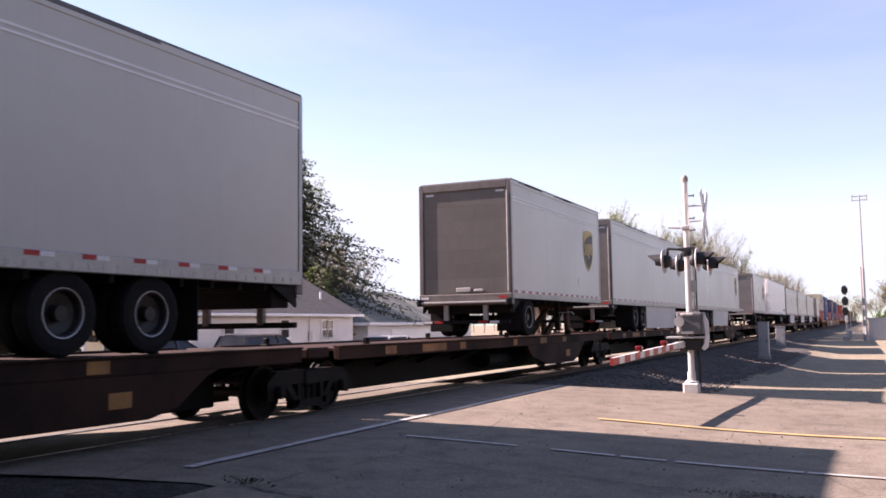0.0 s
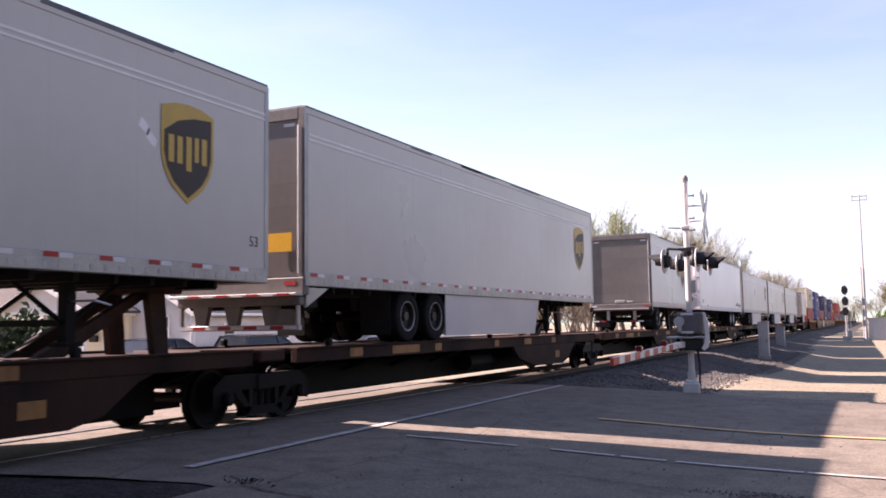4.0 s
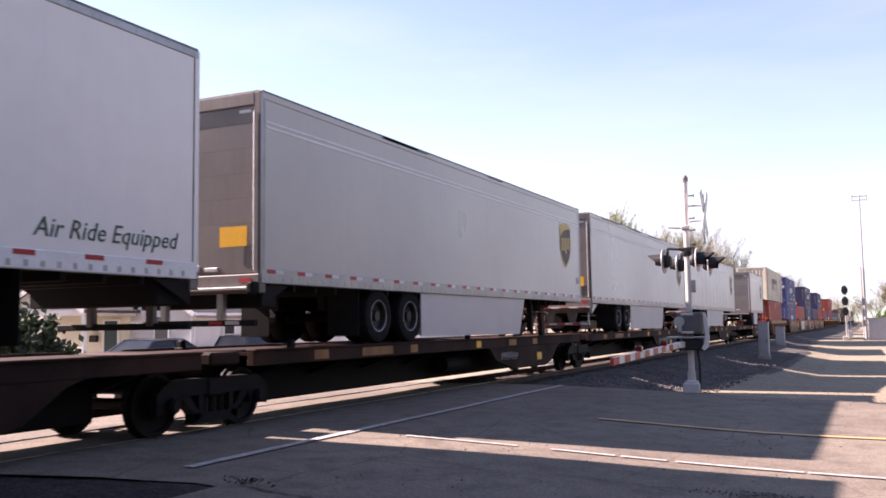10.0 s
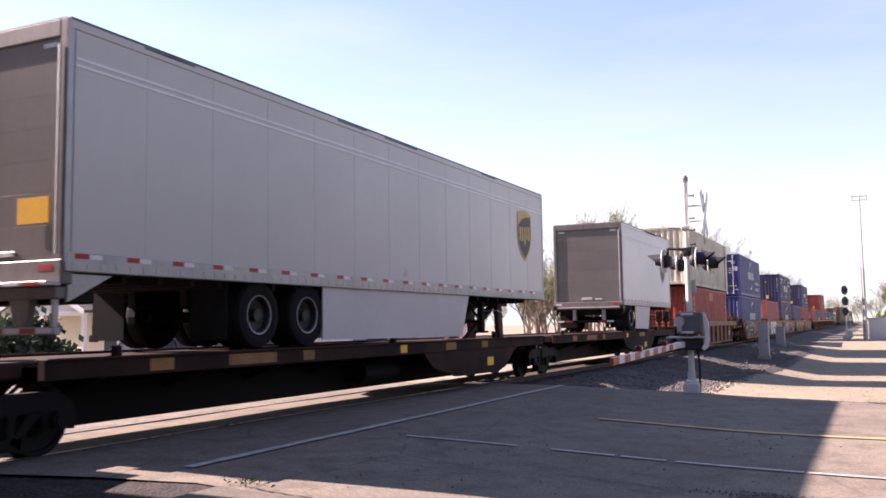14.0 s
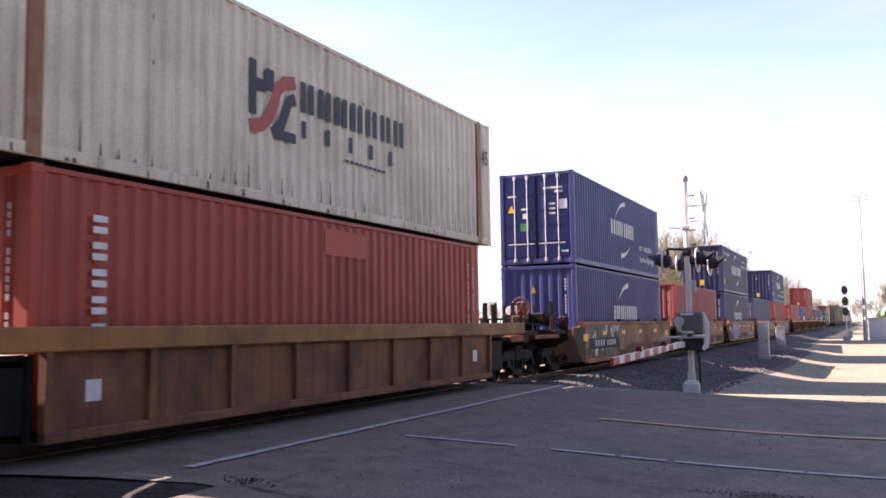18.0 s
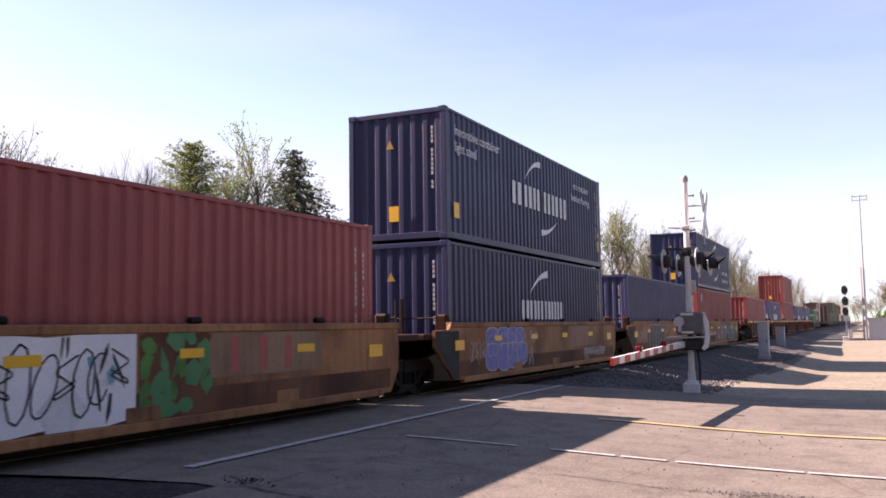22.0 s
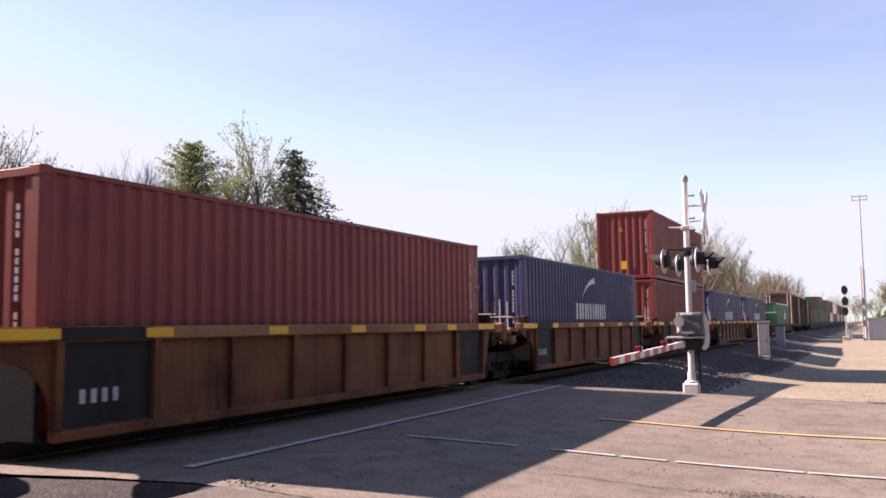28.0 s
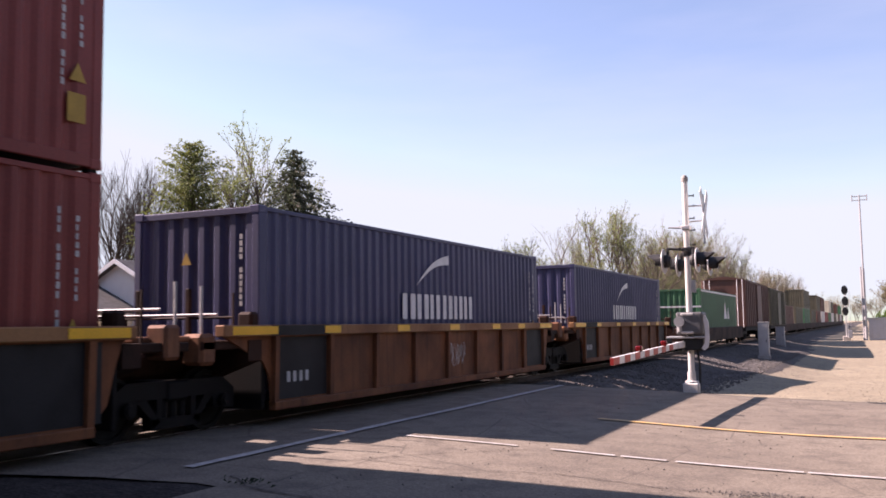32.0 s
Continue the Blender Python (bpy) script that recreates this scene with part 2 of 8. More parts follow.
M["red_dark"] = material("dark_red_container", (0.235, 0.038, 0.029), (0.18, 0.032, 0.026), 0.5, 0.0, 0.8, 30, 0.8, 0.06, 0.35, (0.12, 0.028, 0.023))
M["red_faded"] = material("dusty_red_container", (0.325, 0.065, 0.054), (0.255, 0.056, 0.048), 0.5, 0.0, 0.8, 30, 0.8, 0.06, 0.35, (0.19, 0.05, 0.04))
M["hitch"] = material("dark_red_brown_hitch_steel", (0.060, 0.025, 0.018), (0.025, 0.014, 0.011), 0.65, 0.0, 3, 40, 0.7, 0.15, spec=0.2)
M["red_bright"] = material("orange_red_container", (0.38, 0.058, 0.034), (0.29, 0.048, 0.031), 0.5, 0.0, 0.8, 30, 0.8, 0.06, 0.35, (0.16, 0.04, 0.03))
M["blue_box"] = material("navy_container", (0.040, 0.051, 0.172), (0.034, 0.042, 0.13), 0.45, 0.0, 0.8, 30, 0.8, 0.06, 0.3, (0.028, 0.028, 0.05))
M["blue_dark"] = material("dark_navy_container", (0.0215, 0.0245, 0.077), (0.019, 0.021, 0.058), 0.45, 0.0, 0.8, 30, 0.8, 0.06, 0.3, (0.02, 0.02, 0.035))
M["blue_grey"] = material("faded_blue_container", (0.047, 0.048, 0.115), (0.039, 0.041, 0.092), 0.5, 0.0, 0.8, 30, 0.8, 0.06, 0.3, (0.03, 0.03, 0.05))
M["pale_box"] = material("weathered_pale_container", (0.66, 0.60, 0.46), (0.49, 0.43, 0.32), 0.55, 0.0, 0.9, 30, 0.8, 0.08, 0.6, (0.22, 0.16, 0.11))
M["rust_dark"] = material("dark_rust_run", (0.13, 0.075, 0.045), (0.22, 0.15, 0.10), 0.75, 0.0, 6, 60, 0.9, 0.0)
M["rust_post"] = material("rust_streaked_post", (0.26, 0.105, 0.045), (0.40, 0.27, 0.17), 0.6, 0.0, 1.6, 30, 0.8, 0.1, 0.5, (0.09, 0.05, 0.03))
M["green_box"] = material("green_container", (0.035, 0.13, 0.06), (0.03, 0.09, 0.045), 0.5, 0.0, 0.8, 30, 0.8, 0.06, 0.3, (0.03, 0.05, 0.03))
M["box_car"] = material("boxcar_brown_paint", (0.12, 0.05, 0.035), (0.08, 0.036, 0.028), 0.6, 0.0, 0.8, 30, 0.8, 0.1, 0.4, (0.05, 0.03, 0.02))
M["olive"] = material("olive_brown_paint", (0.10, 0.09, 0.055), (0.07, 0.06, 0.04), 0.6, 0.0, 0.8, 30, 0.8, 0.1, 0.4, (0.05, 0.04, 0.03))
# gate housing: shade of its near side is put into this darker grey
M["box_shaded"] = material("shaded_grey_housing", (0.13, 0.13, 0.135), (0.085, 0.085, 0.085), 0.5, 0.3, 5, 60, 0.5, 0.05)
M["mark"] = material("white_marking_paint", (0.70, 0.69, 0.68), (0.5, 0.49, 0.48), 0.55, 0.0, 4, 60, 0.5, 0.0, 0.3, (0.4, 0.39, 0.38))
M["mark_grey"] = material("dulled_white_marking", (0.50, 0.49, 0.48), (0.32, 0.31, 0.30), 0.55, 0.0, 4, 60, 0.6, 0.0)
M["mark_dark"] = material("dark_marking_paint", (0.03, 0.03, 0.045), (0.06, 0.05, 0.05), 0.55, 0.0, 4, 60, 0.5, 0.0)
M["mark_red"] = material("faded_red_marking", (0.42, 0.08, 0.06), (0.3, 0.08, 0.06), 0.55, 0.0, 4, 60, 0.5, 0.0)
M["mark_pine"] = material("dark_green_lettering", (0.02, 0.075, 0.05), (0.03, 0.09, 0.06), 0.5, 0.0, 4, 60, 0.5, 0.0)
M["mark_green"] = material("green_marking", (0.05, 0.22, 0.08), (0.04, 0.15, 0.06), 0.55, 0.0, 4, 60, 0.5, 0.0)
M["spray_green"] = material("green_spray_paint", (0.07, 0.22, 0.04), (0.03, 0.09, 0.025), 0.6, 0.0, 3, 60, 0.8, 0.0)
M["spray_teal"] = material("teal_spray_paint", (0.16, 0.42, 0.46), (0.12, 0.3, 0.34), 0.6, 0.0, 3, 60, 0.6, 0.0)
M["spray_blue"] = material("violet_spray_paint", (0.17, 0.17, 0.42), (0.12, 0.12, 0.3), 0.6, 0.0, 3, 60, 0.6, 0.0)
M["spray_black"] = material("black_spray_paint", (0.022, 0.022, 0.024), (0.05, 0.045, 0.04), 0.6, 0.0, 3, 60, 0.6, 0.0)
M["repaint"] = material("fresh_orange_red_paint", (0.46, 0.055, 0.02), (0.38, 0.05, 0.022), 0.5, 0.0, 1, 40, 0.5, 0.0)
M["plate_dim"] = material("faded_yellow_plate", (0.42, 0.25, 0.03), (0.3, 0.18, 0.03), 0.5, 0.0, 4, 60, 0.6, 0.0)
M["rust_red"] = material("rusty_red_brake_paint", (0.17, 0.05, 0.03), (0.09, 0.035, 0.025), 0.65, 0.0, 4, 50, 0.7, 0.1)
M["galv"] = material("galvanised_steel", (0.50, 0.49, 0.48), (0.38, 0.37, 0.36), 0.45, 0.5, 5, 60, 0.5, 0.05)
M["mast"] = material("silver_painted_mast", (0.62, 0.60, 0.57), (0.48, 0.46, 0.43), 0.5, 0.1, 4, 50, 0.6, 0.05, 0.3, (0.35, 0.3, 0.25))
M["black"] = material("matt_black_housing", (0.014, 0.014, 0.015), (0.024, 0.023, 0.023), 0.6, 0.0, 5, 50, 0.5, 0.05)
M["lens_red"] = material("dark_red_lens", (0.16, 0.012, 0.012), (0.11, 0.01, 0.01), 0.15, 0.0, 5, 50, 0.3, 0.0)
M["arm_red"] = material("red_gate_stripe", (0.48, 0.045, 0.035), (0.36, 0.05, 0.04), 0.45, 0.0, 5, 50, 0.5, 0.0)
M["arm_white"] = material("white_gate_stripe", (0.76, 0.74, 0.72), (0.6, 0.58, 0.56), 0.45, 0.0, 5, 50, 0.5, 0.0)
M["line_white"] = material("worn_white_road_paint", (0.44, 0.42, 0.39), (0.25, 0.235, 0.22), 0.7, 0.0, 8, 90, 0.9, 0.1)
M["line_yellow"] = material("worn_yellow_road_paint", (0.58, 0.36, 0.12), (0.38, 0.27, 0.16), 0.7, 0.0, 6, 90, 0.9, 0.1)
M["siding"] = material("white_vinyl_siding", (0.66, 0.65, 0.65), (0.56, 0.55, 0.55), 0.5, 0.0, 2, 50, 0.5, 0.02)
M["siding_cream"] = material("cream_vinyl_siding", (0.74, 0.69, 0.56), (0.64, 0.6, 0.5), 0.5, 0.0, 2, 50, 0.5, 0.02)
M["trim"] = material("white_house_trim", (0.82, 0.81, 0.80), (0.72, 0.71, 0.7), 0.5, 0.0, 3, 50, 0.4, 0.02)
M["shingle"] = material("grey_roof_shingle", (0.098, 0.091, 0.088), (0.066, 0.061, 0.059), 0.85, 0.0, 5, 55, 0.9, 0.3)
M["shingle_brown"] = material("brown_roof_shingle", (0.024, 0.014, 0.012), (0.016, 0.010, 0.009), 0.85, 0.0, 5, 55, 0.9, 0.5)
M["shingle_green"] = material("pale_green_grey_roof", (0.22, 0.225, 0.185), (0.15, 0.155, 0.13), 0.85, 0.0, 4, 55, 0.9, 0.4)
M["glass"] = material("dark_window_glass", (0.02, 0.024, 0.028), (0.03, 0.034, 0.038), 0.06, 0.0, 2, 20, 0.3, 0.0, spec=0.8)
M["car_glass"] = material("dark_car_glass", (0.010, 0.011, 0.013), (0.014, 0.015, 0.017), 0.16, 0.0, 2, 20, 0.3, 0.0, spec=0.35)
M["green_door"] = material("dark_green_door_paint", (0.012, 0.04, 0.04), (0.02, 0.05, 0.05), 0.4, 0.0, 3, 50, 0.4, 0.02)
M["car_silver"] = material("grey_blue_car_paint", (0.05, 0.056, 0.075), (0.07, 0.078, 0.10), 0.22, 0.7, 2, 20, 0.3, 0.0)
M["car_dark"] = material("near_black_car_paint", (0.010, 0.011, 0.014), (0.008, 0.009, 0.012), 0.25, 0.1, 2, 20, 0.3, 0.0)
M["car_white"] = material("white_car_paint", (0.72, 0.73, 0.75), (0.62, 0.63, 0.65), 0.22, 0.2, 2, 20, 0.3, 0.0)
M["bark"] = material("grey_brown_bark", (0.10, 0.078, 0.062), (0.06, 0.046, 0.038), 0.85, 0.0, 6, 50, 0.8, 0.4)
M["twig"] = material("grey_brown_twig", (0.14, 0.113, 0.09), (0.09, 0.073, 0.06), 0.85, 0.0, 2, 50, 0.8, 0.0)
M["concrete"] = material("weathered_concrete", (0.36, 0.33, 0.30), (0.27, 0.245, 0.225), 0.85, 0.0, 3, 60, 0.8, 0.3)
M["tie"] = material("creosoted_tie_wood", (0.050, 0.038, 0.030), (0.08, 0.066, 0.056), 0.85, 0.0, 5, 60, 0.7, 0.4, vary=0.25)
M["rail_steel"] = material("brown_rail_web", (0.10, 0.06, 0.042), (0.06, 0.04, 0.03), 0.7, 0.2, 5, 60, 0.7, 0.2)
M["cabinet"] = material("grey_relay_cabinet", (0.36, 0.355, 0.36), (0.28, 0.275, 0.28), 0.5, 0.2, 3, 60, 0.5, 0.03, 0.3, (0.22, 0.2, 0.19))
M["shed"] = material("pale_grey_shed_panel", (0.42, 0.42, 0.44), (0.34, 0.34, 0.36), 0.5, 0.1, 2, 50, 0.5, 0.03)


def foliage(name, col, col2):
    """Thin leaves: each island a little different, some light through."""
    mt = bpy.data.materials.new(name)
    mt.use_nodes = True
    nt = mt.node_tree
    nd, ln = nt.nodes, nt.links
    bs = nd["Principled BSDF"]
    geo, mx = nd.new("ShaderNodeNewGeometry"), nd.new("ShaderNodeMix")
    mx.data_type = "RGBA"
    mx.inputs[6].default_value, mx.inputs[7].default_value = (*col, 1), (*col2, 1)
    ln.new(geo.outputs["Random Per Island"], mx.inputs["Factor"])
    ln.new(mx.outputs[2], bs.inputs["Base Color"])
    bs.inputs["Roughness"].default_value = 0.7
    tr, ms = nd.new("ShaderNodeBsdfTranslucent"), nd.new("ShaderNodeMixShader")
    ln.new(mx.outputs[2], tr.inputs["Color"])
    ms.inputs[0].default_value = 0.35
    ln.new(bs.outputs[0], ms.inputs[1])
    ln.new(tr.outputs[0], ms.inputs[2])
    ln.new(ms.outputs[0], nd["Material Output"].inputs["Surface"])
    return mt


M["leaf_young"] = foliage("young_yellow_green_leaf", (0.23, 0.265, 0.092), (0.145, 0.175, 0.062))
M["leaf_bud"] = foliage("olive_bud", (0.24, 0.215, 0.11), (0.16, 0.145, 0.08))
M["leaf_cedar"] = foliage("cedar_green", (0.11, 0.150, 0.040), (0.24, 0.26, 0.075))
M["leaf_spruce"] = foliage("spruce_needle", (0.045, 0.06, 0.034), (0.085, 0.10, 0.055))
M["leaf_bush"] = foliage("juniper_green", (0.012, 0.026, 0.014), (0.025, 0.042, 0.02))
M["leaf_grass"] = foliage("spring_grass", (0.10, 0.17, 0.03), (0.07, 0.12, 0.025))


def ground_material(name, cols, scale, fine, rough=0.9, bump=0.4, cracks=0.0, lump=0.02):
    """Loose or bound mineral ground: three colours by two noises, grains by cells, optional cracks."""
    mt = bpy.data.materials.new(name)
    mt.use_nodes = True
    nt = mt.node_tree
    nd, ln = nt.nodes, nt.links
    bs = nd["Principled BSDF"]
    tc = nd.new("ShaderNodeTexCoord")
    n1, n2, vo = nd.new("ShaderNodeTexNoise"), nd.new("ShaderNodeTexNoise"), nd.new("ShaderNodeTexVoronoi")
    n1.inputs["Scale"].default_value, n1.inputs["Detail"].default_value = scale, 6.0
    n2.inputs["Scale"].default_value, n2.inputs["Detail"].default_value = scale * 7.0, 4.0
    vo.inputs["Scale"].default_value = fine
    for n in (n1, n2, vo):
        ln.new(tc.outputs["Object"], n.inputs["Vector"])
    a, b = nd.new("ShaderNodeMix"), nd.new("ShaderNodeMix")
    a.data_type = b.data_type = "RGBA"
    for mx, src, lo, hi in ((a, n1.outputs["Fac"], 0.38, 0.66), (b, n2.outputs["Fac"], 0.45, 0.75)):
        r = nd.new("ShaderNodeMapRange")
        r.inputs["From Min"].default_value, r.inputs["From Max"].default_value = lo, hi
        ln.new(src, r.inputs["Value"])
        ln.new(r.outputs["Result"], mx.inputs["Factor"])
    a.inputs[6].default_value, a.inputs[7].default_value = (*cols[0], 1), (*cols[1], 1)
    ln.new(a.outputs[2], b.inputs[6])
    b.inputs[7].default_value = (*cols[2], 1)
    sep = nd.new("ShaderNodeSeparateColor")
    ln.new(vo.outputs["Color"], sep.inputs[0])
    rv = nd.new("ShaderNodeMapRange")
    rv.inputs["To Min"].default_value, rv.inputs["To Max"].default_value = 0.72, 1.28
    ln.new(sep.outputs[0], rv.inputs["Value"])
    hs = nd.new("ShaderNodeHueSaturation")
    ln.new(rv.outputs["Result"], hs.inputs["Value"])
    ln.new(b.outputs[2], hs.inputs["Color"])
    last = hs.outputs[0]
    if cracks > 0:
        wob, vc = nd.new("ShaderNodeMix"), nd.new("ShaderNodeTexVoronoi")
        wob.data_type = "VECTOR"
        wob.inputs["Factor"].default_value = 0.16
        ln.new(tc.outputs["Object"], wob.inputs[4])
        ln.new(n1.outputs["Color"], wob.inputs[5])
        vc.feature = "DISTANCE_TO_EDGE"
        vc.inputs["Scale"].default_value = 0.55
        ln.new(wob.outputs[1], vc.inputs["Vector"])
        rc = nd.new("ShaderNodeMapRange")
        rc.inputs["From Min"].default_value, rc.inputs["From Max"].default_value = 0.0, 0.009
        rc.inputs["To Min"].default_value, rc.inputs["To Max"].default_value = cracks, 0.0
        ln.new(vc.outputs["Distance"], rc.inputs["Value"])
        mc = nd.new("ShaderNodeMix")
        mc.data_type = "RGBA"
        ln.new(rc.outputs["Result"], mc.inputs["Factor"])
        ln.new(last, mc.inputs[6])
        mc.inputs[7].default_value = (0.03, 0.027, 0.025, 1)
        last = mc.outputs[2]
    ln.new(last, bs.inputs["Base Color"])
    bs.inputs["Roughness"].default_value = rough
    bs.inputs["Specular IOR Level"].default_value = 0.25
    bp = nd.new("ShaderNodeBump")
    bp.inputs["Strength"].default_value, bp.inputs["Distance"].default_value = bump, lump
    ln.new(vo.outputs["Distance"], bp.inputs["Height"])
    ln.new(bp.outputs[0], bs.inputs["Normal"])
    return mt


M["asphalt"] = ground_material("old_grey_asphalt", [(0.152, 0.128, 0.100), (0.187, 0.160, 0.124), (0.108, 0.091, 0.073)], 0.35, 55.0, 0.9, 0.25, 0.40, 0.008)
M["asphalt_new"] = ground_material("smoother_crossing_asphalt", [(0.150, 0.130, 0.106), (0.175, 0.153, 0.125), (0.120, 0.105, 0.086)], 0.5, 70.0, 0.9, 0.2, 0.0, 0.006)
M["lot"] = ground_material("sandy_gravel_lot", [(0.228, 0.192, 0.134), (0.268, 0.23, 0.16), (0.177, 0.153, 0.112)], 0.3, 24.0, 0.95, 0.5, 0.0, 0.02)
M["ballast"] = ground_material("grey_ballast", [(0.078, 0.070, 0.064), (0.108, 0.097, 0.088), (0.055, 0.049, 0.045)], 0.8, 26.0, 0.95, 0.7, 0.0, 0.025)
M["ballast_dark"] = ground_material("dark_ballast", [(0.034, 0.029, 0.026), (0.050, 0.043, 0.038), (0.022, 0.019, 0.017)], 0.9, 26.0, 0.95, 0.6, 0.0, 0.02)
M["lawn"] = ground_material("spring_lawn", [(0.085, 0.12, 0.035), (0.12, 0.145, 0.05), (0.15, 0.13, 0.08)], 0.4, 30.0, 0.95, 0.5, 0.0, 0.03)
M["stone"] = material("ballast_stone", (0.13, 0.118, 0.108), (0.085, 0.077, 0.07), 0.9, 0.0, 8, 60, 0.8, 0.3, vary=0.3)


# ---------------------------------------------------------------- ground, road, track
def ease(a, b, x):
    t = min(1.0, max(0.0, (x - a) / (b - a)))
    return t * t * (3 - 2 * t)


SKEW = -0.067


def road_z(x):
    """The road's height: level with the rails, falling away to both sides."""
    if x > 0:
        return -0.012 - 0.20 * ease(2.0, 9.5, x)
    return -0.012 - 0.30 * ease(2.0, 11.0, -x)


def ground_z(x, y):
    far = -0.62 - 0.50 * ease(4.0, 7.5, x) * ease(26, 44, y) * (1 - ease(68, 94, y)) if x > 0 else -0.62 + 0.2 * ease(6, 14, -x) * (1 - ease(30, 45, y))
    w = ease(20.0, 25.0, y - SKEW * x)
    z = road_z(x) * (1 - w) + far * w
    if x < 3.5 and y < 7.2:
        z = z - 0.5 * ease(7.0, 5.2, y - SKEW * x)
    return z


def axis_steps(lo, hi, mid, fine, grow=1.35):
    out, s, p = [mid], fine, mid
    while p < hi:
        p += s
        out.append(min(p, hi))
        if p - mid > 30:
            s *= grow
    s, p = fine, mid
    while p > lo:
        p -= s
        out.insert(0, max(p, lo))
        if mid - p > 30:
            s *= grow
    return out


def sheet(name, xs, ys, zf, mat, label, category, drop=0.0):
    b = Build()
    n = len(xs)
    b.v = [(x, y, zf(x, y) - drop) for y in ys for x in xs]
    b.f = [(j * n + i, j * n + i + 1, (j + 1) * n + i + 1, (j + 1) * n + i) for j in range(len(ys) - 1) for i in range(n - 1)]
    ob = new(name, b.mesh(name, mat, True))
    return tagged(ob, label, category, kind="structure")


sheet("ground", axis_steps(-1800, 1800, 0, 1.0), axis_steps(-1200, 3200, 14, 1.0), lambda x, y: ground_z(x, y) + 0.02 * noise.noise((x * 0.3, y * 0.3, 1.0)) * (1 if y > 26 else 0), M["lot"], "sandy gravel ground beside the railway line", "ground", 0.03)


def road_sheet(name, x0, x1, near, far, mat, label, lift=0.0, step=0.5):
    """A paved strip between two edges, with a ragged border and a skirt."""
    b = Build()
    nx = int((x1 - x0) / step)
    rows = 24
    for i in range(nx + 1):
        x = x0 + (x1 - x0) * i / nx
        ya, yb = near(x) + 0.10 * noise.noise((x * 0.9, 3.0, 0)), far(x) + 0.16 * noise.noise((x * 0.8, 7.0, 0))
        for k in range(rows + 1):
            y = ya + (yb - ya) * k / rows
            b.v.append((x, y, road_z(x) + lift + 0.012 * noise.noise((x * 0.4, y * 0.4, 5.0))))
        b.v.append((x, yb + 0.05, road_z(x) - 0.15))
    m = rows + 2
    b.f = [(i * m + k, (i + 1) * m + k, (i + 1) * m + k + 1, i * m + k + 1) for i in range(nx) for k in range(m - 1)]
    return tagged(new(name, b.mesh(name, mat, True)), label, "road", kind="structure")


road_sheet("road", -60, 70, lambda x: 6.0 + 0.20 * max(x, 0.0) if x < 3.95 else 6.9 + SKEW * x, lambda x: 20.25 + SKEW * x, M["asphalt"], "cracked grey asphalt road crossing the railway line")
road_sheet("pavement", 3.80, 60, lambda x: -45.0, lambda x: 6.93 + SKEW * x, M["asphalt"], "worn asphalt forecourt beside the road", 0.006)


def flat_strip(name, pts, width, mat, label, category="road marking"):
    """A painted line with slightly worn edges, lying on the road."""
    b = Build()
    (xa, ya), (xb, yb) = pts
    ln = math.hypot(xb - xa, yb - ya)
    n = max(2, int(ln / 0.35))
    nx, ny = -(yb - ya) / ln, (xb - xa) / ln
    for i in range(n + 1):
        t = i / n
        x, y = xa + (xb - xa) * t, ya + (yb - ya) * t
        w = width / 2 * (1 + 0.18 * noise.noise((x * 2, y * 2, 1)))
        for s in (-1, 1):
            px, py = x + nx * w * s, y + ny * w * s
            b.v.append((px, py, road_z(px) + 0.012 * noise.noise((px * 0.4, py * 0.4, 5.0)) + 0.017))
    b.f = [(2 * i, 2 * i + 2, 2 * i + 3, 2 * i + 1) for i in range(n)]
    return tagged(new(name, b.mesh(name, mat)), label, category, kind="structure")


flat_strip("stop_line", ((2.90, 7.3), (2.80, 20.0)), 0.13, M["line_white"], "worn white line along the crossing")
for xa, xb in ((3.7, 5.30), (5.75, 6.55), (6.62, 7.15), (7.25, 8.6), (8.64, 30)):
    flat_strip("edge_line", ((xa, 10.82 + SKEW * xa), (xb, 10.82 + SKEW * xb)), 0.075, M["line_white"], "broken white edge line on the asphalt")
flat_strip("center_line", ((5.4, 14.15 + SKEW * 5.4), (30, 14.15 + SKEW * 30)), 0.13, M["line_yellow"], "faded yellow centre line of the road")
flat_strip("center_line", ((-25, 14.15 + SKEW * -25), (-4.5, 14.15 + SKEW * -4.5)), 0.13, M["line_yellow"], "faded yellow centre line of the road")


def ballast_bed(name, y0, y1, mat, label, step_near=0.35):
    b = Build()
    prof = [(-5.2, -0.74), (-4.2, -0.60), (-3.1, -0.42), (-2.2, -0.20), (-1.6, -0.13), (-0.9, -0.16), (0, -0.17), (0.9, -0.16), (1.6, -0.13), (2.2, -0.20), (2.7, -0.31), (3.2, -0.44), (3.7, -0.55), (4.2, -0.63), (4.8, -0.68), (5.4, -0.80), (5.8, -1.0)]
    ys, y, s = [y0], y0, step_near
    while y < y1:
        y += s
        ys.append(min(y, y1))
        if y > 60:
            s *= 1.1
    for y in ys:
        for x, z in prof:
            w = ease(20.0, 21.5, y) if y0 > 0 else ease(6.7, 4.4, y)
            e = 0.06 if abs(x) > 1.3 else 0.02
            zz = z + e * noise.noise((x * 1.3, y * 1.3, 2)) + e * noise.noise((x * 4, y * 4, 9))
            rz = road_z(x) - (0.05 if y0 > 0 else 0.018)
            b.v.append((x, y, rz * (1 - w) + zz * w))
    n = len(prof)
    b.f = [(j * n + i, j * n + i + 1, (j + 1) * n + i + 1, (j + 1) * n + i) for j in range(len(ys) - 1) for i in range(n - 1)]
    return tagged(new(name, b.mesh(name, mat, True)), label, "ballast", kind="structure")


